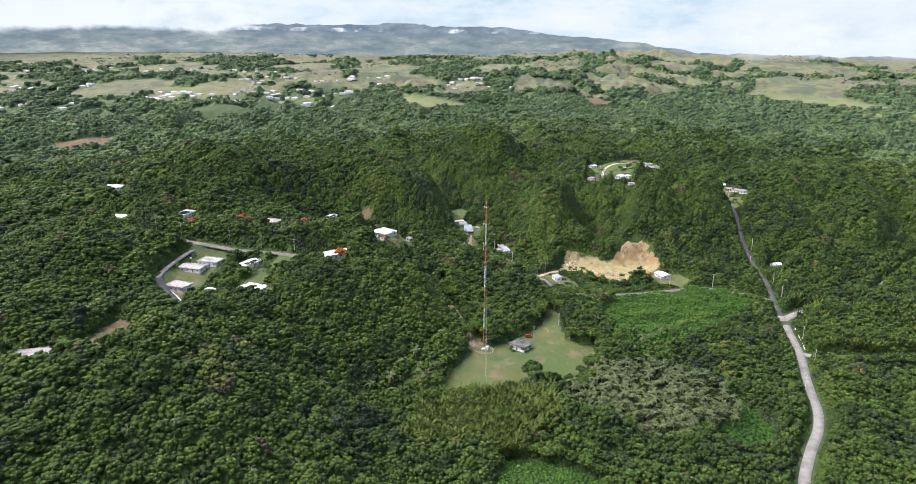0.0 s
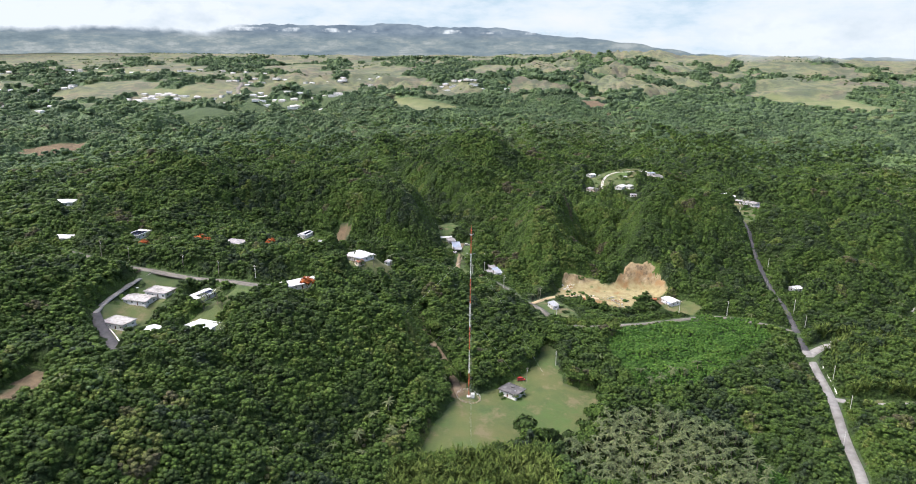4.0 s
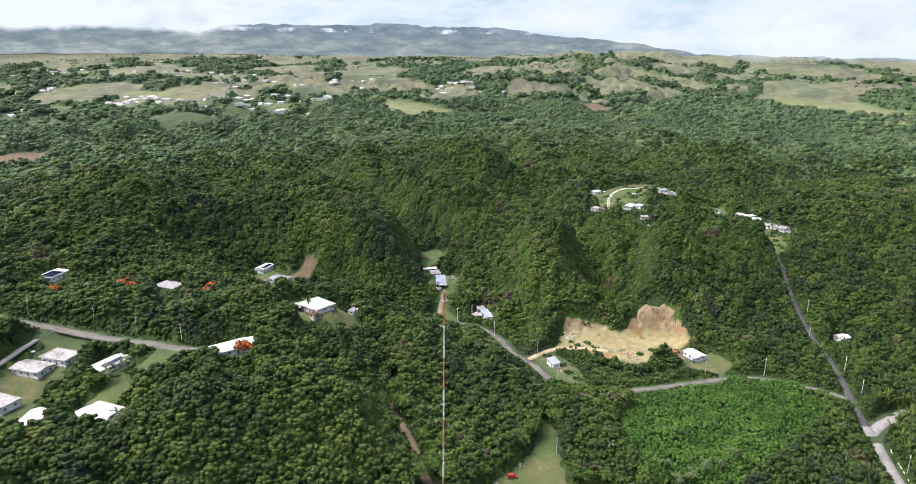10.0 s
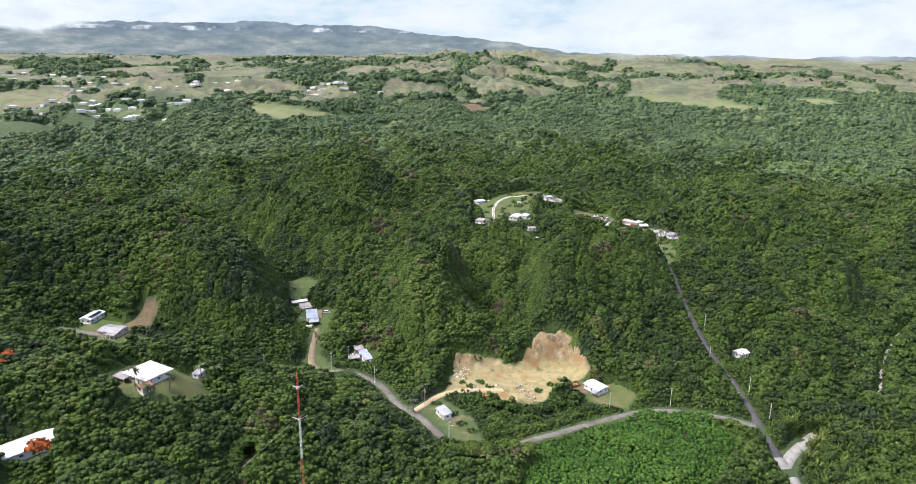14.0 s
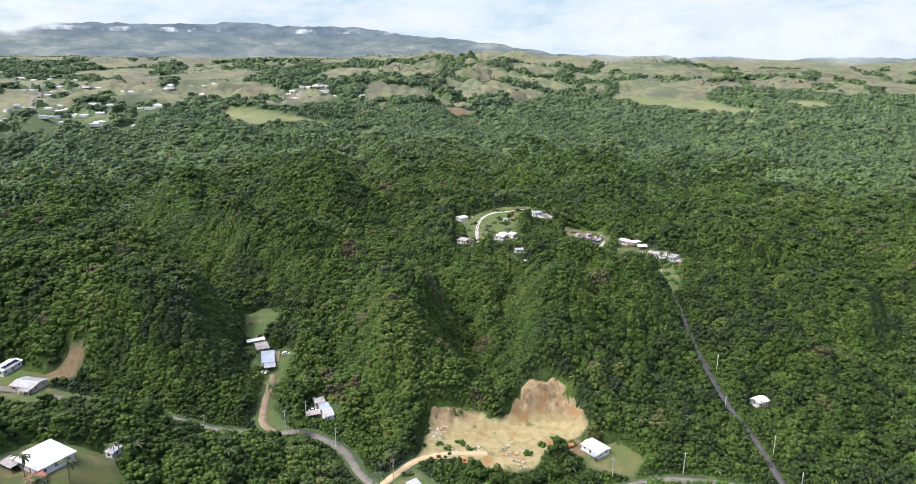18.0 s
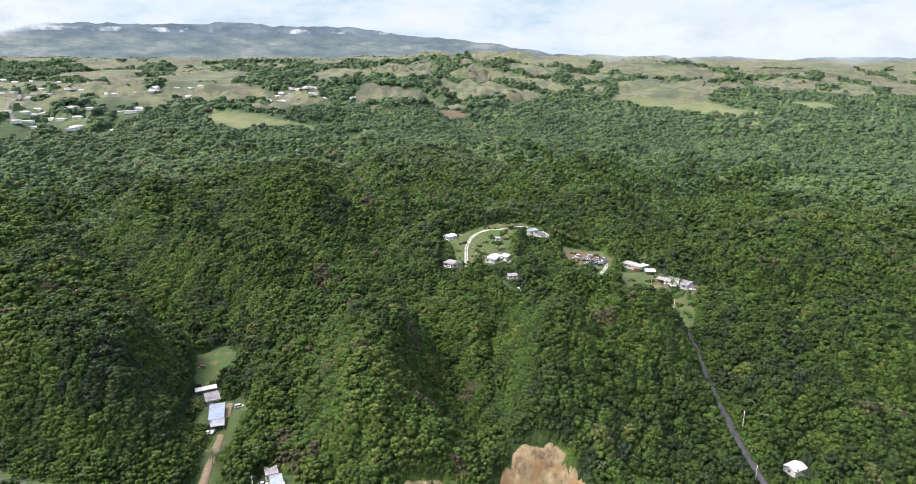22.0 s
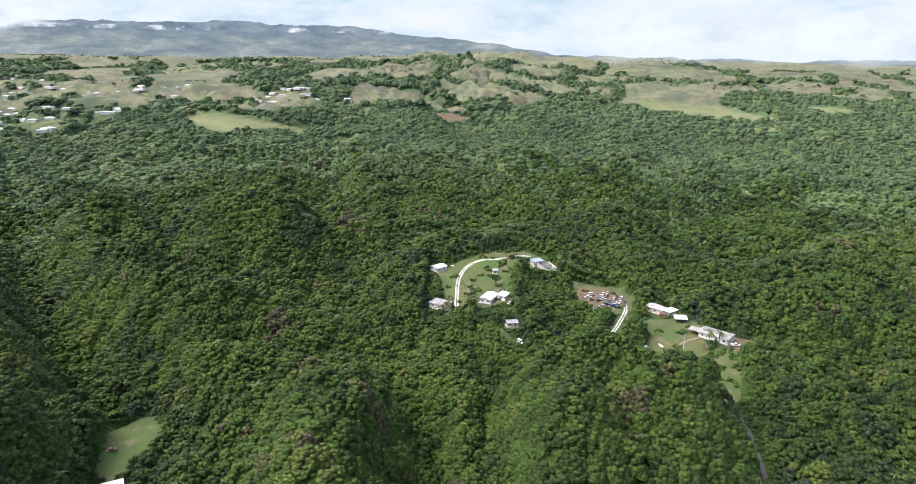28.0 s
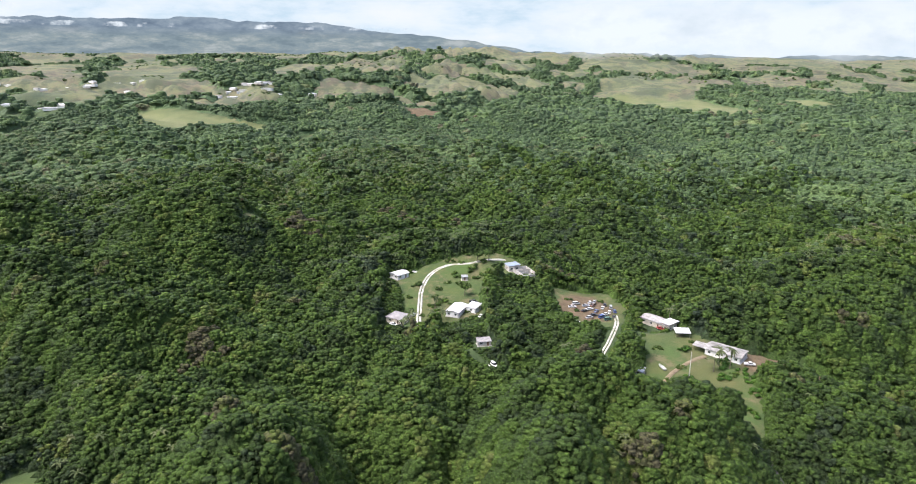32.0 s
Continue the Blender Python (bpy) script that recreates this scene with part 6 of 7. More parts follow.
def canopy(x, y, step, GAP):
    """Height of the leaf canopy above ground and its tone: rounded crowns with narrow dark gaps between them."""
    i0, j0 = np.floor(x / GAP).astype(np.int64), np.floor(y / GAP).astype(np.int64)
    best, tone = np.full(x.shape, -9.0), np.zeros(x.shape)
    first, second, wide = np.full(x.shape, 9.0), np.full(x.shape, 9.0), np.ones(x.shape)
    for di in (-1, 0, 1):
        for dj in (-1, 0, 1):
            tx, ty, r, tall, c = stand_trees(i0 + di, j0 + dj, GAP)
            w = np.sqrt((x - tx) ** 2 + (y - ty) ** 2) / r
            z = tall + r * 0.74 * (1 - w * w)
            nearer = w < first
            second = np.where(nearer, first, np.minimum(second, w))
            best, tone, wide = np.where(nearer, z, best), np.where(nearer, c, tone), np.where(nearer, r, wide)
            first = np.where(nearer, w, first)
    # under the modelled crowns the leaf layer stays a little lower
    seam = (second - first) * wide / (0.6 + 0.35 * step)
    best = best - 0.35 - (0.5 + 1.3 * value_noise(x, y, 6, 63)) * (1 - smooth(seam))
    return np.maximum(best, 1.2) * lowered(x, y), tone


TOTAL_STEMS = []
CROWN = 5.7
for name, lo, hi, step, GAP, x0, x1, y0, y1, head, seg, leaves, label in (
        ("woodland", 0, 318, 3.0, 4.0, -330, 330, 152, 800, 1.75, 5, 0, "dense green broadleaf woodland with lumpy crowns"),
        ("hillside_woodland", 318, 470, 4.0, 4.0, -480, 430, 152, 960, 2.25, 5, 0, "dense green broadleaf woodland on the hillsides"),
        ("valley_woodland", 470, 800, 5.0, 4.6, -830, 700, 152, 1290, 3.3, 5, 0, "dense green woodland across the valley"),
        ("distant_woodland", 800, 1350, 8.0, 7.2, -1450, 1150, 230, 1850, 5.8, 5, 0, "distant unbroken green woodland"),
        ("far_woodland", 1350, 3300, 13.0, 14.0, -2900, 2200, 600, 3200, 11.5, 5, 0, "far dark green woodland below the hills")):
    crown_gap = max(CROWN, head * 1.6)
    # the leaf layer under the heads, shade between them put into its darker tone
    wx, wy = np.meshgrid(np.arange(x0, x1, step), np.arange(y0, y1, step))
    wx = wx + rng.uniform(-0.3, 0.3, wx.shape) * step
    wy = wy + rng.uniform(-0.3, 0.3, wy.shape) * step
    r = reach_of_place(wx, wy)
    want = in_view(wx, wy) & (r >= lo - 6 - step * 2) & (r < hi + 6 + step * 2)
    fx, fy = wx[want], wy[want]
    depth = wooded(fx, fy)
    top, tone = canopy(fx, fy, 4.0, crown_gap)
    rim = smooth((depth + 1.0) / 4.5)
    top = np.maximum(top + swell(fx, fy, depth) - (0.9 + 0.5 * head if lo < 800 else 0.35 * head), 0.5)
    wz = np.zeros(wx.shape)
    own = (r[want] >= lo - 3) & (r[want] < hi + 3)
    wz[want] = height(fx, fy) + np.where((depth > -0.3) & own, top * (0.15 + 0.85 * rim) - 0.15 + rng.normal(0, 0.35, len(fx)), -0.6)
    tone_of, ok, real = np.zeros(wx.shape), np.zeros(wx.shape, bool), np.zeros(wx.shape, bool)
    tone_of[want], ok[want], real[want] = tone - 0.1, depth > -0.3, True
    # a skirt of leaves reaches the ground at the wood's edge
    ids = np.arange(wx.size).reshape(wx.shape)
    quads = np.stack([ids[:-1, :-1], ids[:-1, 1:], ids[1:, 1:], ids[1:, :-1]], -1).reshape(-1, 4)
    quads = quads[ok.ravel()[quads].any(axis=1) & real.ravel()[quads].all(axis=1)]
    used, inverse = np.unique(quads, return_inverse=True)
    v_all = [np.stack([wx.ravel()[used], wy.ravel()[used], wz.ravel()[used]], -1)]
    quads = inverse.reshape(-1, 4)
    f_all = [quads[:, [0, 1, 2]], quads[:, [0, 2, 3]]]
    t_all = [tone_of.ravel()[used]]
    at_v = len(used)
    # the heads of leaves, closely packed over each crown
    hx, hy = np.meshgrid(np.arange(x0, x1, head), np.arange(y0, y1, head * 0.9))
    hx = hx + (np.arange(hx.shape[0]) % 2)[:, None] * head / 2
    hx, hy = (hx + rng.uniform(-0.26, 0.26, hx.shape) * head).ravel(), (hy + rng.uniform(-0.26, 0.26, hy.shape) * head).ravel()
    r = reach_of_place(hx, hy)
    m = in_view(hx, hy, 20) & (r >= lo) & (r < hi)
    hx, hy = hx[m], hy[m]
    depth = wooded(hx, hy)
    m = depth > 0.3
    hx, hy, depth = hx[m], hy[m], depth[m]
    low = np.ones(len(hx))
    if lo < 800:
        # steep banks and the wood's edge carry heads at several heights
        steep = np.hypot(height(hx + 2, hy) - height(hx - 2, hy), height(hx, hy + 2) - height(hx, hy - 2)) / 4
        more = np.concatenate([np.flatnonzero((steep > 0.6) & (depth > 1.0)), np.flatnonzero((steep > 1.0) & (depth > 1.0)), np.flatnonzero((steep > 1.0) & (depth > 1.0)), np.flatnonzero(depth < 6), np.flatnonzero(depth < 3)])
        hx, hy = np.concatenate([hx, hx[more] + rng.uniform(-0.5, 0.5, len(more)) * head]), np.concatenate([hy, hy[more] + rng.uniform(-0.5, 0.5, len(more)) * head])
        low = np.concatenate([low, np.where(depth[more] < 6, rng.uniform(0.2, 0.75, len(more)), rng.uniform(0.75, 1.0, len(more)))])
        depth = np.concatenate([depth, depth[more]])
    fall = np.hypot(height(hx + 2, hy) - height(hx - 2, hy), height(hx, hy + 2) - height(hx, hy - 2)) / 4
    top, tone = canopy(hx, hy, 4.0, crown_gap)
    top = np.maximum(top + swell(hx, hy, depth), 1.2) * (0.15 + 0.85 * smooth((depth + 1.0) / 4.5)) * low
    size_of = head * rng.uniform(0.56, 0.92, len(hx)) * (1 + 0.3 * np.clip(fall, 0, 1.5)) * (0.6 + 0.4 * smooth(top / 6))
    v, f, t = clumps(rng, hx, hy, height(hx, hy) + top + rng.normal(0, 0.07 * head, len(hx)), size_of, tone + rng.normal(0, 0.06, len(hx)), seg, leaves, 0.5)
    v_all.append(v)
    f_all.append(f + at_v)
    t_all.append(t)
    at_v += len(v)
    # stems
    ci, cj = np.meshgrid(np.arange(int(x0 / GAP) - 1, int(x1 / GAP) + 1), np.arange(int(y0 / GAP), int(y1 / GAP) + 1))
    tx, ty, tr, tt, tc = stand_trees(ci.ravel(), cj.ravel(), GAP)
    r = reach_of_place(tx, ty)
    m = in_view(tx, ty, 20) & (r >= lo) & (r < hi)
    tx, ty, tr, tt = tx[m], ty[m], tr[m], tt[m]
    depth = wooded(tx, ty)
    m = depth > 0.4
    tx, ty, tr, tt, depth = tx[m], ty[m], tr[m], tt[m], depth[m]
    tt = tt * (0.15 + 0.85 * smooth((depth + 1.0) / 4.5)) * lowered(tx, ty) + swell(tx, ty, depth)
    tt = np.maximum(tt, 0.9)
    tz = height(tx, ty)
    TOTAL_STEMS.append((tx, ty, tz, tt, tr, depth))
    if lo < 400:
        skirt = depth < 5
        tx, ty, tz, tt = tx[skirt], ty[skirt], tz[skirt], tt[skirt]
        n = len(tx)
        a3 = np.arange(3) / 3 * 2 * np.pi
        ring = np.stack([np.cos(a3), np.sin(a3), np.zeros(3)], -1)
        foot = ring[None] * 0.22 + np.stack([tx, ty, tz - 0.5], -1)[:, None]
        high = ring[None] * 0.12 + np.stack([tx, ty, tz + tt * 0.9], -1)[:, None]
        quad = np.array([(0, 1, 4), (0, 4, 3), (1, 2, 5), (1, 5, 4), (2, 0, 3), (2, 3, 5)])
        f_all.append((quad[None] + (at_v + np.arange(n) * 6)[:, None, None]).reshape(-1, 3))
        v_all.append(np.concatenate([foot, high], 1).reshape(-1, 3))
        t_all.append(np.full(n * 6, 0.9))
    faces = np.concatenate(f_all)
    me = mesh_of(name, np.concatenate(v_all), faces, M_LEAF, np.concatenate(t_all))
    # greyer, bluer heads take over up the valley: distance haze put into leaf colour
    me.materials.append(M_HAZED_LEAF)
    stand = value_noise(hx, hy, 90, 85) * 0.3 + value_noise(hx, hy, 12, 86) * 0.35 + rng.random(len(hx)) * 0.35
    palm_or_haze = stand < 0.1 + 0.9 * smooth((reach_of_place(hx, hy) - 300) / 1150)
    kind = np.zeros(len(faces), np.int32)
    kind[len(quads) * 2:len(quads) * 2 + len(f)] = np.repeat(palm_or_haze, len(f) // len(hx))
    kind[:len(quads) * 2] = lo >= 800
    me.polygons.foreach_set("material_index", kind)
    me.polygons.foreach_set("use_smooth", np.arange(len(faces)) >= len(quads) * 2)
    tagged(new(name, me), label, "woods", kind="stuff")

# woods to both sides and behind, outside the flight's own valley
ox, oy = scatter(rng, -620, 720, -260, 760, 14.0)
m = ~in_view(ox, oy, 22) | (oy < 156)
ox, oy = ox[m], oy[m]
m = open_ground(ox, oy) < -2
ox, oy = ox[m], oy[m]
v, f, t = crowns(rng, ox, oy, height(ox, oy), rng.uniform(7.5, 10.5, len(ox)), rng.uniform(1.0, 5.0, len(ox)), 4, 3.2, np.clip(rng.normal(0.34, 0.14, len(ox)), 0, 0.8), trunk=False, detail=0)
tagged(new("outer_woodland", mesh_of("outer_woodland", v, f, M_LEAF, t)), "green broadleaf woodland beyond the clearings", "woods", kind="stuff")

px, py, pz, tall, size, clear = [np.concatenate(q) for q in zip(*TOTAL_STEMS)]
reach = reach_of_place(px, py)

# palms stand up among the broad-leaved trees, many in the middle distance
palm_or_haze = smooth((value_noise(px, py, 130, 45) - 0.42) / 0.25) * np.interp(py, [300, 800, 1000, 1500, 1900], [0.02, 0.05, 0.4, 0.75, 0.3])
is_palm = (rng.random(len(px)) < palm_or_haze) & (reach < 1250)

# single trees near the mast ground, each a thing of its own
single = (px > -105) & (px < 45) & (py > 262) & (py < 480) & ~is_palm
order = np.argsort(np.where(single, clear, 1e9))[:210]
single[:] = False
single[order] = True


def palm_mass(rng, x, y, z, tall, reach_of, fronds=9):
    """Joined palms: stems and drooping fronds. Returns places, faces, tints."""
    n = len(x)
    a = rng.uniform(0, 2 * np.pi, n)[:, None] + np.arange(fronds) / fronds * 2 * np.pi + rng.uniform(-0.25, 0.25, (n, fronds))
    up = rng.uniform(-0.1, 0.65, (n, fronds))
    d = np.stack([np.cos(a), np.sin(a)], -1)
    s = np.stack([-np.sin(a), np.cos(a)], -1)
    top = np.stack([x, y, z + tall], -1)[:, None]
    length = reach_of[:, None] * rng.uniform(0.8, 1.1, (n, fronds))

    def spot(along_it, across, rise):
        p = np.empty((n, fronds, 3))
        p[:, :, :2] = d * (length * along_it)[:, :, None] + s * (length * across)[:, :, None]
        p[:, :, 2] = length * rise
        return top + p

    v = np.stack([spot(0.02, 0, up * 0.0), spot(0.5, 0.15, up * 0.5 - 0.04), spot(0.5, 0, up * 0.5 + 0.03), spot(0.5, -0.15, up * 0.5 - 0.04), spot(0.96, 0, up * 0.55 - 0.34)], 2)
    q = np.array([(0, 2, 1), (0, 3, 2), (1, 2, 4), (2, 3, 4)])
    tri = [(q[None] + (np.arange(n * fronds) * 5)[:, None, None]).reshape(-1, 3)]
    out = [v.reshape(-1, 3)]
    at0 = n * fronds * 5
    # a short stem carries the fronds out of the leaf layer
    a3 = np.arange(3) / 3 * 2 * np.pi
    ring = np.stack([np.cos(a3), np.sin(a3), np.zeros(3)], -1)
    low = ring[None] * 0.2 + np.stack([x, y, z + tall - 3.2], -1)[:, None]
    v = np.concatenate([low, top], 1)
    tri.append((np.array([(0, 1, 3), (1, 2, 3), (2, 0, 3)])[None] + (at0 + np.arange(n) * 4)[:, None, None]).reshape(-1, 3))
    out.append(v.reshape(-1, 3))
    tone = np.clip(rng.normal(0.4, 0.18, n), 0, 0.9)
    return np.concatenate(out), np.concatenate(tri), np.concatenate([np.repeat(tone, fronds * 5), np.repeat(tone - 0.3, 4)])


m = is_palm
v, f, t = palm_mass(rng, px[m], py[m], pz[m], tall[m] + 2.2, rng.uniform(2.7, 3.9, m.sum()) * np.interp(reach[m], [500, 1200], [1, 1.3]), 6)
tagged(new("palm_woodland", mesh_of("palm_woodland", v, f, M_PALM, t)), "grey-green palms standing among the woods", "woods", kind="stuff")

# creeper field beside the valley road, and rank green growth in two smaller clearings
for poly, spread, low in ((VINES, 1.7, 4.6), (GREEN_FIELD, 1.5, 0.35), (GREEN_HOLLOW, 1.9, 1.2)):
    xs, ys = [q[0] for q in poly], [q[1] for q in poly]
    ux, uy = scatter(rng, min(xs), max(xs), min(ys), max(ys), spread)
    m = inside(ux, uy, poly)
    ux, uy = ux[m], uy[m]
    m = open_ground(ux, uy) < 0
    ux, uy = ux[m], uy[m]
    uz = height(ux, uy)
    lift = low * (value_noise(ux, uy, 13, 61) ** 2 + 0.5 * value_noise(ux, uy, 5, 69))
    v, f, t = clumps(rng, ux, uy, uz + 0.5 + lift, rng.uniform(0.55, 0.95, len(ux)) * spread, np.clip(rng.normal(0.35, 0.16, len(ux)) + 0.08 * (lift - 1), 0, 0.9), 5, 2 if spread > 1.6 else 0, 0.6)
    tagged(new("creeper_field", mesh_of("creeper_field", v, f, M_VINE, t)), "bright green creepers smothering low shrubs" if low > 4 else "rank bright green growth in a clearing", "creepers", kind="stuff")

# bamboo: arching plumes
bx, by = scatter(rng, -70, 14, 272, 340, 3.4)
m = inside(bx, by, BAMBOO) & (open_ground(bx, by) < 0)
bx, by = bx[m], by[m]
extra = scatter(rng, 160, 250, 440, 520, 4.5)
ok = (open_ground(*extra) < 0) & (value_noise(extra[0], extra[1], 30, 62) > 0.45)
bx, by = np.concatenate([bx, extra[0][ok]]), np.concatenate([by, extra[1][ok]])
bz = height(bx, by)
k = 34
a = rng.uniform(0, 2 * np.pi, (len(bx), k))
lean = rng.uniform(1.5, 4.8, (len(bx), k))
high = rng.uniform(6, 12.5, (len(bx), k))
d = np.stack([np.cos(a), np.sin(a), np.zeros_like(a)], -1)
s = np.stack([-np.sin(a), np.cos(a), np.zeros_like(a)], -1)
foot = np.stack([bx, by, bz - 0.3], -1)[:, None] + d * rng.uniform(0, 0.9, a.shape)[:, :, None]
upv = np.array((0, 0, 1.0))
spots = []
for t, w in ((0.3, 0.13), (0.62, 0.32), (0.85, 0.28), (1.0, 0.04)):
    c = foot + d * (lean * t ** 2.4)[:, :, None] + upv * (high * (t - 0.16 * t ** 5))[:, :, None]
    spots += [c + s * w - d * 0.15 * w, c - s * w - d * 0.15 * w]
v = np.stack(spots, 2)
q = np.array([(0, 1, 3, 2), (2, 3, 5, 4), (4, 5, 7, 6)])
f = (q[None] + (np.arange(a.size) * 8)[:, None, None]).reshape(-1, 4)
tone = np.repeat(np.clip(rng.normal(0.4, 0.2, a.size), 0, 0.9), 8)
tagged(new("bamboo_thicket", mesh_of("bamboo_thicket", v.reshape(-1, 3), f, M_BAMBOO, tone)), "feathery yellow-green bamboo thicket", "bamboo", kind="stuff")

# ---- single trees ----
TREE_KINDS = []
for k in range(6):
    r = np.array([3.3 + 0.25 * k])
    z0 = np.zeros(1)
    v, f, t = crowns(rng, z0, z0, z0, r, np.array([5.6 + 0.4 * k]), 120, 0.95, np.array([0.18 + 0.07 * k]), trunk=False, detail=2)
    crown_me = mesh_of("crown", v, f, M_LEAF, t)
    bm = bmesh.new()
    high = 5.6 + 0.4 * k
    add_rod(bm, (0, 0, -0.6), (0.1, 0.05, high * 0.62), 0.26, 0.16, 7)
    for j in range(5):
        a = j * 2.4 + k
        add_rod(bm, (0.1, 0.05, high * 0.5), (1.7 * math.cos(a), 1.7 * math.sin(a), high + 0.6 * (j % 2)), 0.12, 0.04, 5)
    trunk_me = bpy.data.meshes.new("trunk")
    bm.to_mesh(trunk_me)
    bm.free()
    trunk_me.materials.append(M_BARK)
    TREE_KINDS.append((trunk_me, crown_me))


def tree(x, y, k, turn, scale, label, group="trees round the mast ground"):
    t = thing("tree", x, y, turn, None, label, "tree", group)
    t.scale = (scale, scale, scale)
    shared("trunk", TREE_KINDS[k][0], t)
    shared("crown", TREE_KINDS[k][1], t)
    return t


TONES = ["dark green", "deep green", "mid-green", "mid-green", "light green", "yellow-green"]
for n_, (qx, qy, s_) in enumerate(zip(px[single], py[single], size[single])):
    k = n_ % 6
    tree(float(qx), float(qy), k, 47 * n_ % 360, 0.62 + 0.10 * float(s_), "%s leafy broadleaf tree at the edge of the woods" % TONES[k])
tree(*at(-7, 257), 1, 30, 1.55, "large dark round tree standing on the open grass", "")
for qx, qy, k, s_ in ((8, 262, 0, 0.8), (12, 270, 2, 0.75), (14.5, 277, 3, 0.85), (-140, 283, 2, 0.7), (-166, 277, 1, 0.9), (-158, 276, 3, 0.9), (-150, 279, 4, 0.8), (-162, 297, 2, 0.7), (38, 640, 1, 0.9), (33, 640, 2, 0.7),
                      (27, 612, 3, 0.8), (72, 533, 1, 1.2), (79, 542, 0, 1.2), (-60, 441, 4, 1.1), (-66, 428, 2, 0.9), (-56, 428, 1, 1.2), (-52, 404, 2, 0.9), (42, 396, 2, 1.0), (36, 393, 3, 0.9), (30, 390, 1, 0.9),
                      (24, 388, 2, 0.9), (17, 388, 4, 0.8), (11, 389, 2, 0.8), (-20, 283, 3, 0.35), (-14, 283, 4, 0.35), (-12.5, 286.5, 2, 0.35)):
    tree(*at(qx, qy), k, 40 * k + qx, s_, "%s leafy tree standing in the open" % TONES[k], "trees on open ground")

# flame trees in flower
for qx, qy, s_ in ((-186, 339, 1.1), (-181, 336, 1.0), (-212, 329, 0.8), (-154, 352, 0.8), (-151, 344, 0.7), (-110.5, 303, 1.0), (-120, 352, 0.7)):
    x_, y_ = at(qx, qy)
    t = thing("flame_tree", x_, y_, 0, None, "flame tree covered in orange-red flowers", "tree", "flame trees")
    t.scale = (s_, s_, s_)
    shared("trunk", TREE_KINDS[0][0], t)
    v, f, tt_ = crowns(rng, np.zeros(1), np.zeros(1), np.zeros(1), np.array([3.9]), np.array([6.4]), 70, 0.95, np.array([0.3]), trunk=False, detail=2)
    shared("crown", mesh_of("crown", v, f, M_FLAME, tt_), t)

# coconut palms: each frond a part
FRONDS = []
for k in range(4):
    bm = frond_mesh(3.2 + 0.2 * k, 0.52, 0.62 + 0.18 * k)
    me = bpy.data.meshes.new("frond")
    bm.to_mesh(me)
    bm.free()
    me.attributes.new("tint", "FLOAT", "POINT").data.foreach_set("value", np.full(len(me.vertices), 0.25 + 0.12 * k, np.float32))
    me.materials.append(M_PALM)
    FRONDS.append(me)
STEMS = []
for k in range(3):
    bm = bmesh.new()
    hgt = 6.0 + 1.6 * k
    add_rod(bm, (0, 0, -0.6), (0.25, 0.1, hgt * 0.5), 0.22, 0.16, 7)
    add_rod(bm, (0.25, 0.1, hgt * 0.5 - 0.05), (0.3, 0.3, hgt + 0.1), 0.16, 0.13, 7)
    me = bpy.data.meshes.new("trunk")
    bm.to_mesh(me)
    bm.free()
    me.materials.append(M_BARK)
    STEMS.append((me, hgt))


def coconut_palm(x, y, n_, label, group):
    t = thing("coconut_palm", x, y, n_ * 37 % 360, None, label, "palm", group)
    me, hgt = STEMS[n_ % 3]
    shared("trunk", me, t)
    for j in range(11):
        tilt = -24 + (j * 7 % 5) * 15 + (n_ * 5 % 9)
        shared("frond", FRONDS[(j + n_) % 4], t, pose(0.3, 0.3, hgt) @ pose(0, 0, 0, 0, 0, j * 137.5 + n_ * 11) @ pose(0, 0, 0, 0, -tilt + 12, 0))
    return t


cx, cy = scatter(rng, 0, 105, 296, 394, 4.8)
m = inside(cx, cy, PALMS) & (open_ground(cx, cy) < 0)
for n_, (qx, qy) in enumerate(zip(cx[m][:240], cy[m][:240])):
    coconut_palm(float(qx), float(qy), n_, "grey-green coconut palm in a dense grove", "palms in the grove")
for n_, (qx, qy) in enumerate(((-98, 336), (-94, 342), (-90, 356), (-112, 360), (-108, 363), (-86, 360), (-64, 442), (-70, 428), (-104, 340), (-150, 285), (-146, 288), (-143, 284), (-148, 281), (-128, 262), (-6, 261), (-3, 258),
                               (-20, 378), (-18, 388), (3, 584), (6, 586), (14, 582), (18, 588), (15, 600), (36, 604), (40, 612), (104, 586), (108, 584), (112, 578), (109, 550), (112, 548), (106, 546), (62, 548), (60, 556), (66, 546),
                               (42, 312), (47, 318), (38, 310), (52, 322), (58, 328), (34, 316), (-60, 246), (-56, 252), (-52, 246), (-62, 238), (-50, 240), (-58, 232), (118, 470), (114, 462), (122, 455), (130, 448))):
    coconut_palm(*at(qx, qy), n_, "coconut palm standing near the clearings", "scattered palms")

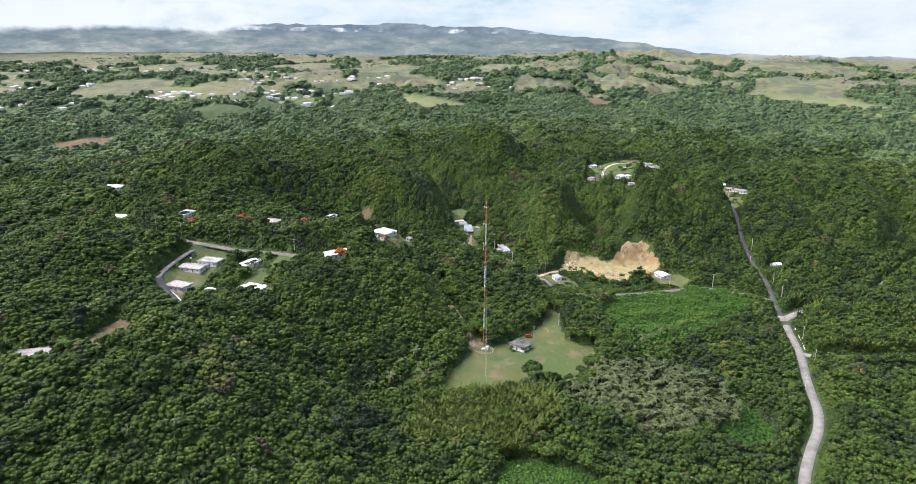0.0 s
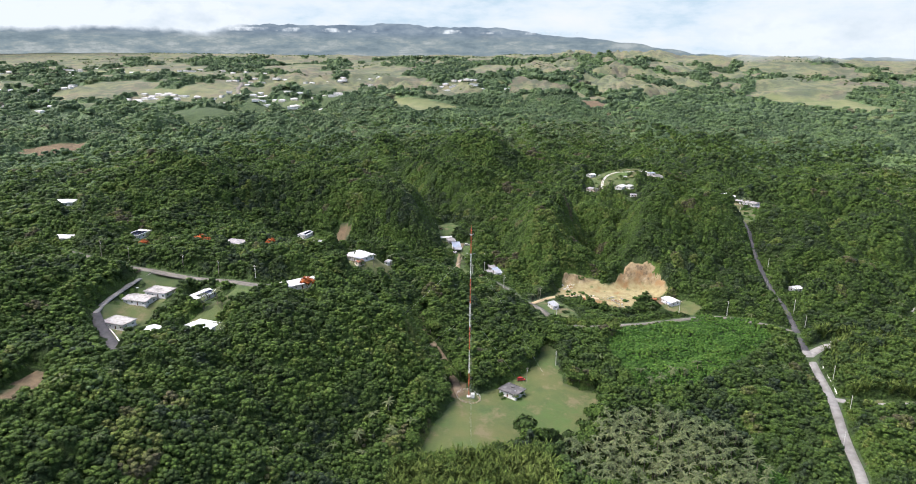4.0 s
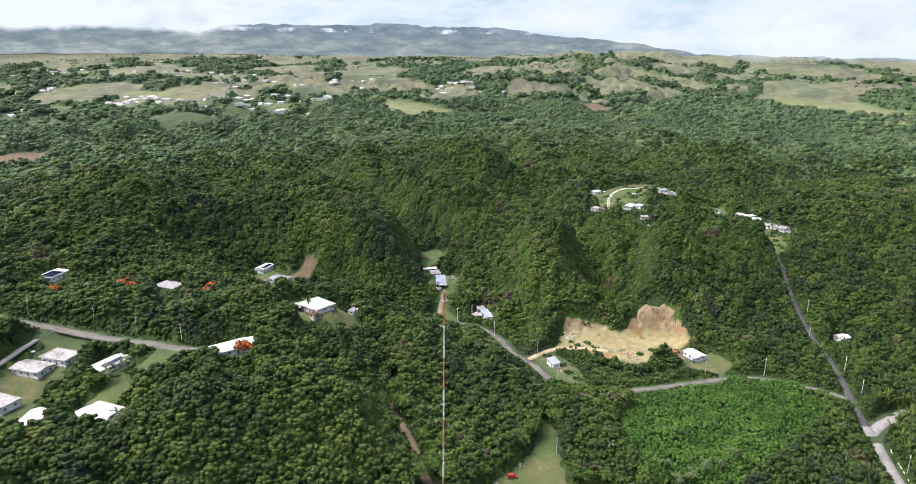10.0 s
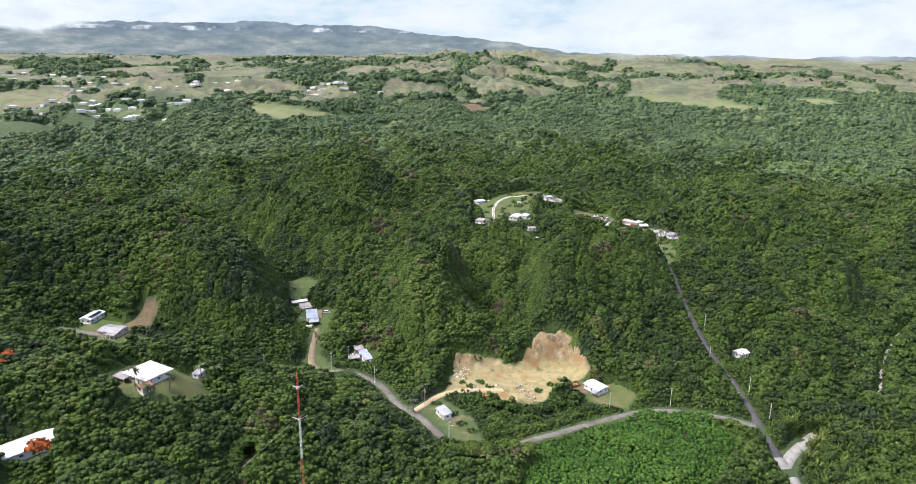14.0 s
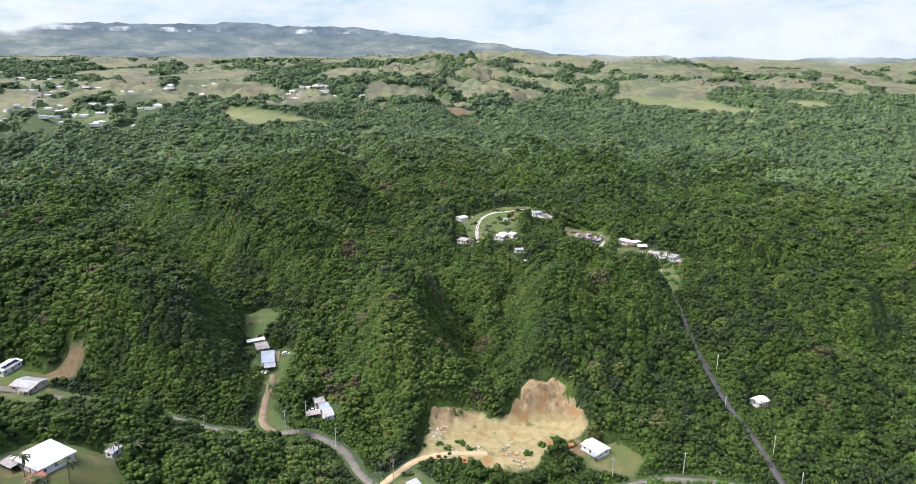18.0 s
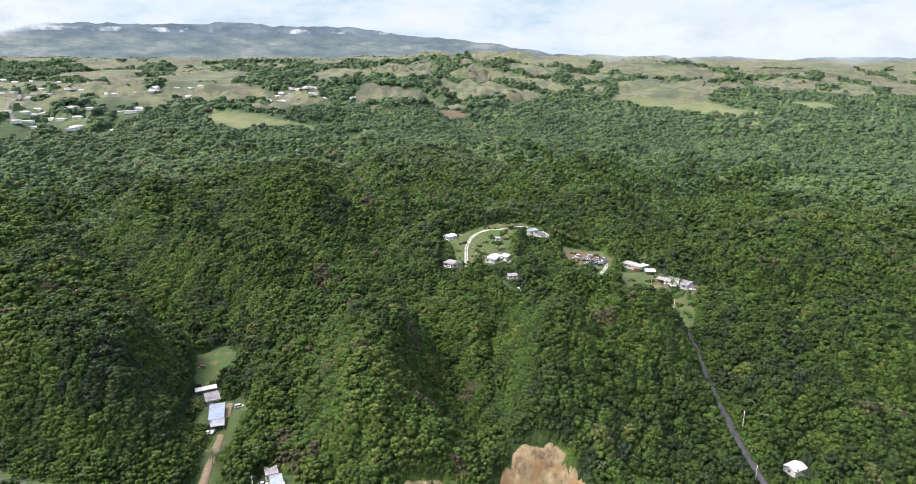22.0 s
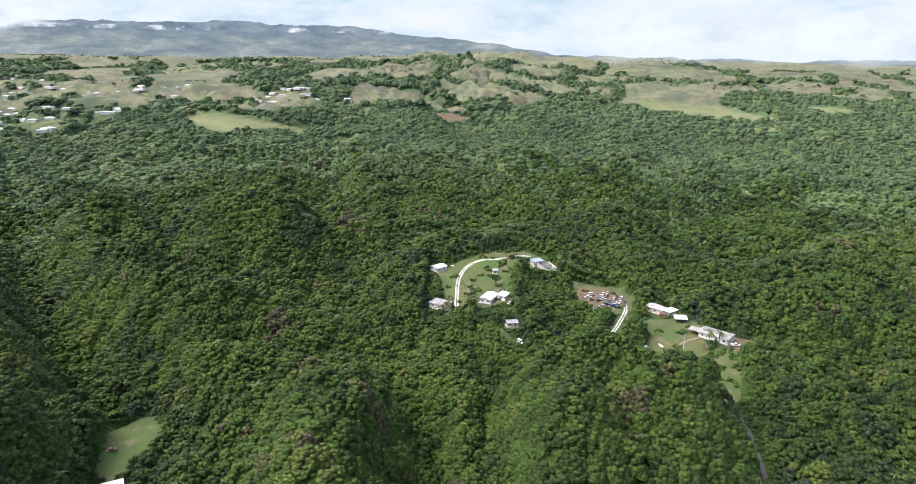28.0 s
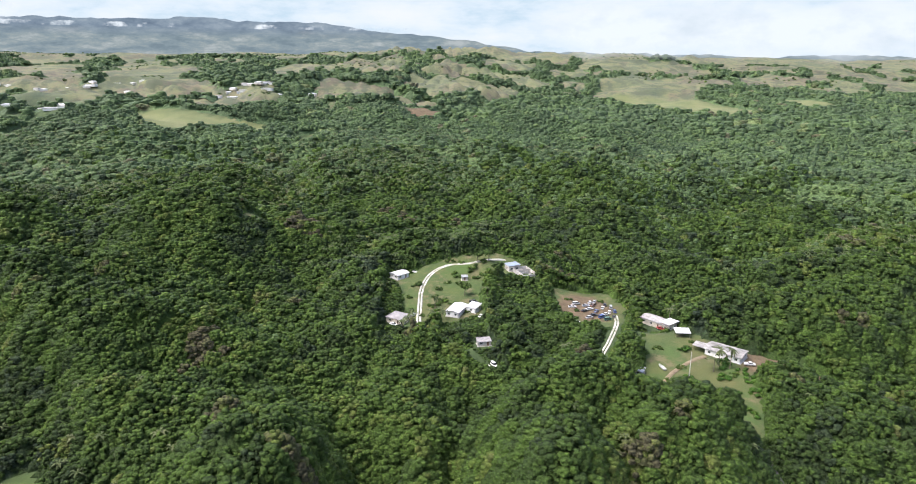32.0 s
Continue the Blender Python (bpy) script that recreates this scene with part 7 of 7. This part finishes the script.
# ---- the far village ----
SEEDS = []
for style in range(3):
    w, d = (16, 10) if style == 0 else (24, 12) if style == 1 else (14, 10)
    t = thing("village_house", *at(-300, 1500), 0, None, "white house in the far village", "house", "houses of the far village")
    body = part("wall", pierced(w, 3.2, [(j * 3.6 + 1.2, j * 3.6 + 2.6, 0.9, 2.2) for j in range(int(w / 3.7))], 0.2), M_WHITE, t)
    body.matrix_basis = pose(-w / 2, -d / 2, 0)
    part("wall", box(-w / 2, w / 2, -d / 2 + 0.2, d / 2, -2.0, 3.2), M_WHITE if style else M_CREAMWALL, t)
    part("roof", roof_mesh(("hip", "flat", "gable")[style], w, d, 3.2, (1.6, 0.3, 1.5)[style], 0.6), (M_ROOFWHITE, M_ROOFWHITE, M_ROOFWORN)[style], t)
    SEEDS.append(t)
for n_, (qx, qy, turn) in enumerate(HOMES):
    spot = pose(qx, qy, ground_z(qx, qy) + 0.3, 0, 0, turn)
    if n_ < 3:
        SEEDS[n_].matrix_basis = spot
    else:
        copy_thing(SEEDS[(0, 1, 0, 2, 0)[n_ % 5]], spot)

# patches of trees on the open hills and the far plain
fx, fy = scatter(rng, -3600, 3000, 1900, 4500, 21)
m = np.hypot(fx - 19, fy - 230) < 4500
m &= in_view(fx, fy, 60)
m &= (value_noise(fx, fy * 1.8, 260, 71) + 0.5 * value_noise(fx, fy * 1.6, 80, 72) > 1.08 + 0.10 * smooth((fx - 80) / 250)) | (rng.random(len(fx)) < 0.004)
fx, fy = fx[m], fy[m]
m = open_ground(fx, fy) < -6
fx, fy = fx[m], fy[m]
fz = height(fx, fy)
v, f, t = crowns(rng, fx, fy, fz, rng.uniform(3.5, 7.5, len(fx)), rng.uniform(-2, 0.5, len(fx)), 1, 3.0, np.clip(rng.normal(0.3, 0.12, len(fx)), 0, 0.7), trunk=False, detail=0)
tagged(new("hill_copses", mesh_of("hill_copses", v, f, M_LEAF, t)), "dark copses scattered over the far hills", "woods", kind="stuff")

# ---- low growth, stones and water near the clearings ----
def shrub_patch(name, spots, size, material, label, tone=0.4):
    """Shrubs round given places of the plan, joined."""
    qx, qy = [np.array(q, float) * U for q in zip(*spots)]
    n = 7
    ang = rng.uniform(0, 2 * np.pi, (len(qx), n))
    far = np.sqrt(rng.uniform(0, 1, ang.shape)) * size * 1.7
    x, y = (qx[:, None] + far * np.cos(ang)).ravel(), (qy[:, None] + far * np.sin(ang)).ravel()
    r = rng.uniform(0.55, 1.0, len(x)) * size
    v, f, t = crowns(rng, x, y, height(x, y), r, r * 0.35, 16, 0.7, np.clip(rng.normal(tone, 0.15, len(x)), 0, 0.8), trunk=False, detail=1)
    return tagged(new(name, mesh_of(name, v, f, material, t)), label, "shrubs", kind="stuff")


shrub_patch("quarry_shrubs", [(4.2, 407.6), (8.3, 405), (0.4, 403.7), (-3, 406), (38.3, 413.5), (34, 409), (41, 411), (45, 410), (12, 425), (16, 424), (-9, 405), (3, 421), (28, 404)], 1.25, M_VINE, "green shrubs on the quarry floor")
shrub_patch("stream_shrubs", [(12, 262), (7, 256), (3, 251), (16, 268), (18, 274), (-2, 249), (-8, 246), (-14, 243), (-22, 240), (13, 272), (4, 262)], 1.3, M_LEAF, "low shrubs along the stream bank")
shrub_patch("homestead_shrubs", [(14, 612), (16, 618), (20, 624), (25, 622), (4, 612), (28, 596), (30, 590), (22, 604), (38, 632), (48, 640), (26, 640), (10, 596), (36, 612), (40, 618), (72, 600), (70, 612), (66, 596), (84, 612), (92, 560), (96, 548), (100, 534), (90, 540), (112, 544), (106, 566)], 1.2, M_LEAF, "dark green shrubs between the homestead houses")
shrub_patch("yard_scrub", [(107.7, 531.7), (108.7, 523), (108, 542), (114, 533), (116, 540), (111.9, 558), (104, 526), (110, 548), (112, 552), (96, 541), (101, 560), (116, 546)], 1.7, M_VINE, "rank green scrub on the homestead slope")
shrub_patch("drive_scrub", [(28, 647), (30.8, 633.6), (20.6, 642), (24, 630), (33, 628), (36, 640), (42, 636), (68, 548), (79, 550), (82, 568), (14, 603), (18, 608), (5, 600), (6, 622)], 1.8, M_LEAF, "dark leafy bushes round the homestead drive")
shrub_patch("hut_shrubs", [(-20.5, 285), (-19, 282.6), (-13, 284), (-11.5, 287)], 0.75, M_VINE, "shrubs against the walls of the transmitter hut")
shrub_patch("valley_shrubs", [(-64, 440), (-60, 436), (-62, 428), (-57, 424), (-66, 446), (-62, 420), (-54, 418), (-80, 476), (-76, 474), (-5, 378), (-2, 372), (2, 368), (-12, 386)], 1.35, M_LEAF, "green shrubs between the valley houses")

# loose pale stones left by the digging
v_all, f_all = [], []
for k, (qx, qy) in enumerate([(-5.1, 411.7), (-3.8, 408.3), (2.5, 401.8), (10.7, 405.0), (-2.2, 415.0), (-4.2, 413.4), (22, 402), (25, 398), (27, 405), (20, 407)]):
    for j in range(12):
        x, y = qx * U + rng.normal(0, 1.9), qy * U + rng.normal(0, 1.5)
        r = rng.uniform(0.25, 0.75)
        corner = rng.normal(size=(6, 3)) * 0.22 + np.array([(1, 0, 0), (0, 1, 0), (-1, 0, 0), (0, -1, 0), (0, 0, 0.8), (0, 0, -0.8)])
        v_all.append(corner * r + np.array((x, y, ground_z(x, y) + 0.15)))
        f_all.append(np.array([(0, 1, 4), (1, 2, 4), (2, 3, 4), (3, 0, 4), (1, 0, 5), (2, 1, 5), (3, 2, 5), (0, 3, 5)]) + 6 * len(f_all))
tagged(new("quarry_stones", mesh_of("quarry_stones", np.concatenate(v_all), np.concatenate(f_all), M_CORAL)), "loose pale limestone blocks on the quarry floor", "stones", kind="stuff")


# ---- distance and cloud ----
def arc(name, radius, z0, z1, a0, a1, material, top=None, steps=160):
    """An upright curved sheet round the flight, from angle a0 to a1 (degrees, 0 ahead, positive to the right)."""
    t = np.radians(np.linspace(a0, a1, steps))
    x, y = 14 + radius * np.sin(t), 170 + radius * np.cos(t)
    high = np.full(steps, z1) if top is None else top(np.degrees(t))
    rows = [np.stack([x, y, z0 + (high - z0) * k], -1) for k in np.linspace(0, 1, 9)]
    v = np.stack(rows, 1).reshape(-1, 3)
    ids = np.arange(steps * 9).reshape(steps, 9)
    f = np.stack([ids[:-1, :-1], ids[1:, :-1], ids[1:, 1:], ids[:-1, 1:]], -1).reshape(-1, 4)
    deg = np.degrees(t)
    fade = smooth((deg - a0) / 8) * smooth((a1 - deg) / 8)
    return new(name, mesh_of(name, v, f, material, np.repeat(fade, 9)))


def glow(name):
    m = bpy.data.materials.new(name)
    m.use_nodes = True
    n, l = m.node_tree.nodes, m.node_tree.links
    n.remove(n["Principled BSDF"])
    e = n.new("ShaderNodeEmission")
    l.new(e.outputs[0], n["Material Output"].inputs[0])
    return m, n, l, e


def stretched(n, l, kx, kz):
    s = n.new("ShaderNodeVectorMath")
    s.operation = "MULTIPLY"
    l.new(place(n), s.inputs[0])
    s.inputs[1].default_value = (kx, kx, kz)
    return s.outputs[0]


m, n, l, e = glow("cloud_sky")
v = stretched(n, l, 1.0, 3.2)
col = ramp(n, l, noise_tex(n, l, 700, 9, v, 0.62), [(0.36, (0.64, 0.80, 0.87)), (0.45, (0.80, 0.91, 0.94)), (0.54, (0.90, 0.97, 0.97)), (0.66, (0.97, 1.0, 0.99))])
l.new(col, e.inputs[0])
e.inputs[1].default_value = 0.455
tagged(arc("sky_backdrop", 4720, -60, 1500, -75, 75, m), "bright broken cloud over pale sky", "sky", kind="structure")

# self-lit backdrop, the blue-grey of distance haze painted into its colours
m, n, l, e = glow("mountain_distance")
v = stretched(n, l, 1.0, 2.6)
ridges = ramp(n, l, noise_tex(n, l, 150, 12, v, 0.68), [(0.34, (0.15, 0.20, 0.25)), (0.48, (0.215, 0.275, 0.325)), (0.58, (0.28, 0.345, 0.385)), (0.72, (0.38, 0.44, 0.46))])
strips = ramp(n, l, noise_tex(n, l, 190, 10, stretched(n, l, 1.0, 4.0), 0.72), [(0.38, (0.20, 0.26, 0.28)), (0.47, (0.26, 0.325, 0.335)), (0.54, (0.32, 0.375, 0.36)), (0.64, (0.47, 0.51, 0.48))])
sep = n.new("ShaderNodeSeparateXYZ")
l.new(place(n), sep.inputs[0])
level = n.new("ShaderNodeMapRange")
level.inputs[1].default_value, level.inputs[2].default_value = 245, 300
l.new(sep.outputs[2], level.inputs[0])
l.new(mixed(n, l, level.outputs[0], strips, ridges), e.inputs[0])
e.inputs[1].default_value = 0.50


def skyline(a):
    """Height of the far mountains by bearing."""
    r = np.interp(a, [-75, -50, -38, -31, -22, -18, -10, -5, -1, 1, 3, 6, 12, 75], [300, 310, 318, 333, 348, 352, 325, 290, 264, 252, 210, 182, 168, 150])
    return r + 16 * (value_noise(a, a * 0, 2.3, 51) - 0.5) + 12 * (value_noise(a, a * 0, 0.8, 52) - 0.5) + 7 * (value_noise(a, a * 0, 0.3, 53) - 0.5)


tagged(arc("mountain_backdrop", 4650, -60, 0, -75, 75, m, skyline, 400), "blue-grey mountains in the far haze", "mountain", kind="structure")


def cloud_bank(name, radius, z0, z1, a0, a1, seed, soft, thick, grain, label):
    m = bpy.data.materials.new(name)
    m.use_nodes = True
    n, l = m.node_tree.nodes, m.node_tree.links
    n.remove(n["Principled BSDF"])
    e = n.new("ShaderNodeEmission")
    l.new(ramp(n, l, noise_tex(n, l, 260, 7, stretched(n, l, 1.0, 1.8), 0.6), [(0.35, (0.77, 0.85, 0.86)), (0.55, (0.93, 0.985, 0.97))]), e.inputs[0])
    e.inputs[1].default_value = 0.47
    mix, clear = n.new("ShaderNodeMixShader"), n.new("ShaderNodeBsdfTransparent")
    sep = n.new("ShaderNodeSeparateXYZ")
    l.new(place(n), sep.inputs[0])
    # densest along the middle of the bank, ragged at its edges
    rise = n.new("ShaderNodeMapRange")
    rise.inputs[1].default_value, rise.inputs[2].default_value = z0, z0 + (z1 - z0) * 0.45
    fall = n.new("ShaderNodeMapRange")
    fall.inputs[1].default_value, fall.inputs[2].default_value = z1, z1 - (z1 - z0) * 0.4
    l.new(sep.outputs[2], rise.inputs[0])
    l.new(sep.outputs[2], fall.inputs[0])
    both = n.new("ShaderNodeMath")
    both.operation = "MULTIPLY"
    l.new(rise.outputs[0], both.inputs[0])
    l.new(fall.outputs[0], both.inputs[1])
    shift = n.new("ShaderNodeVectorMath")
    l.new(stretched(n, l, 1.0, 1.3), shift.inputs[0])
    shift.inputs[1].default_value = (seed * 577.0, seed * 131.0, 0)
    puff = noise_tex(n, l, grain, 9, shift.outputs[0], 0.6)
    dens = n.new("ShaderNodeMath")
    dens.operation = "MULTIPLY_ADD"
    dens.inputs[1].default_value = 1.25
    ends = n.new("ShaderNodeAttribute")
    ends.attribute_name = "tint"
    taper = n.new("ShaderNodeMath")
    taper.operation = "MULTIPLY"
    l.new(both.outputs[0], taper.inputs[0])
    l.new(ends.outputs["Fac"], taper.inputs[1])
    l.new(taper.outputs[0], dens.inputs[0])
    l.new(puff, dens.inputs[2])
    gain = n.new("ShaderNodeMath")
    gain.operation, gain.use_clamp = "MULTIPLY_ADD", True
    l.new(dens.outputs[0], gain.inputs[0])
    gain.inputs[1].default_value, gain.inputs[2].default_value = soft, -soft * thick
    l.new(gain.outputs[0], mix.inputs[0])
    l.new(clear.outputs[0], mix.inputs[1])
    l.new(e.outputs[0], mix.inputs[2])
    l.new(mix.outputs[0], n["Material Output"].inputs[0])
    ob = arc(name, radius, z0, z1, a0, a1, m)
    ob.visible_shadow = False
    return tagged(ob, label, "cloud", kind="structure")


cloud_bank("low_cloud", 4560, 170, 560, -75, -25, 1, 4.2, 1.20, 300, "white cloud lying along the mountain tops")
cloud_bank("ridge_cloud", 3050, 95, 400, 3, 75, 2, 1.7, 1.02, 260, "white cloud lying over the far ridge")
cloud_bank("cloud_wisps", 4520, 235, 365, -42, 4, 3, 6.0, 1.74, 110, "small white puffs of cloud along the mountain sides")
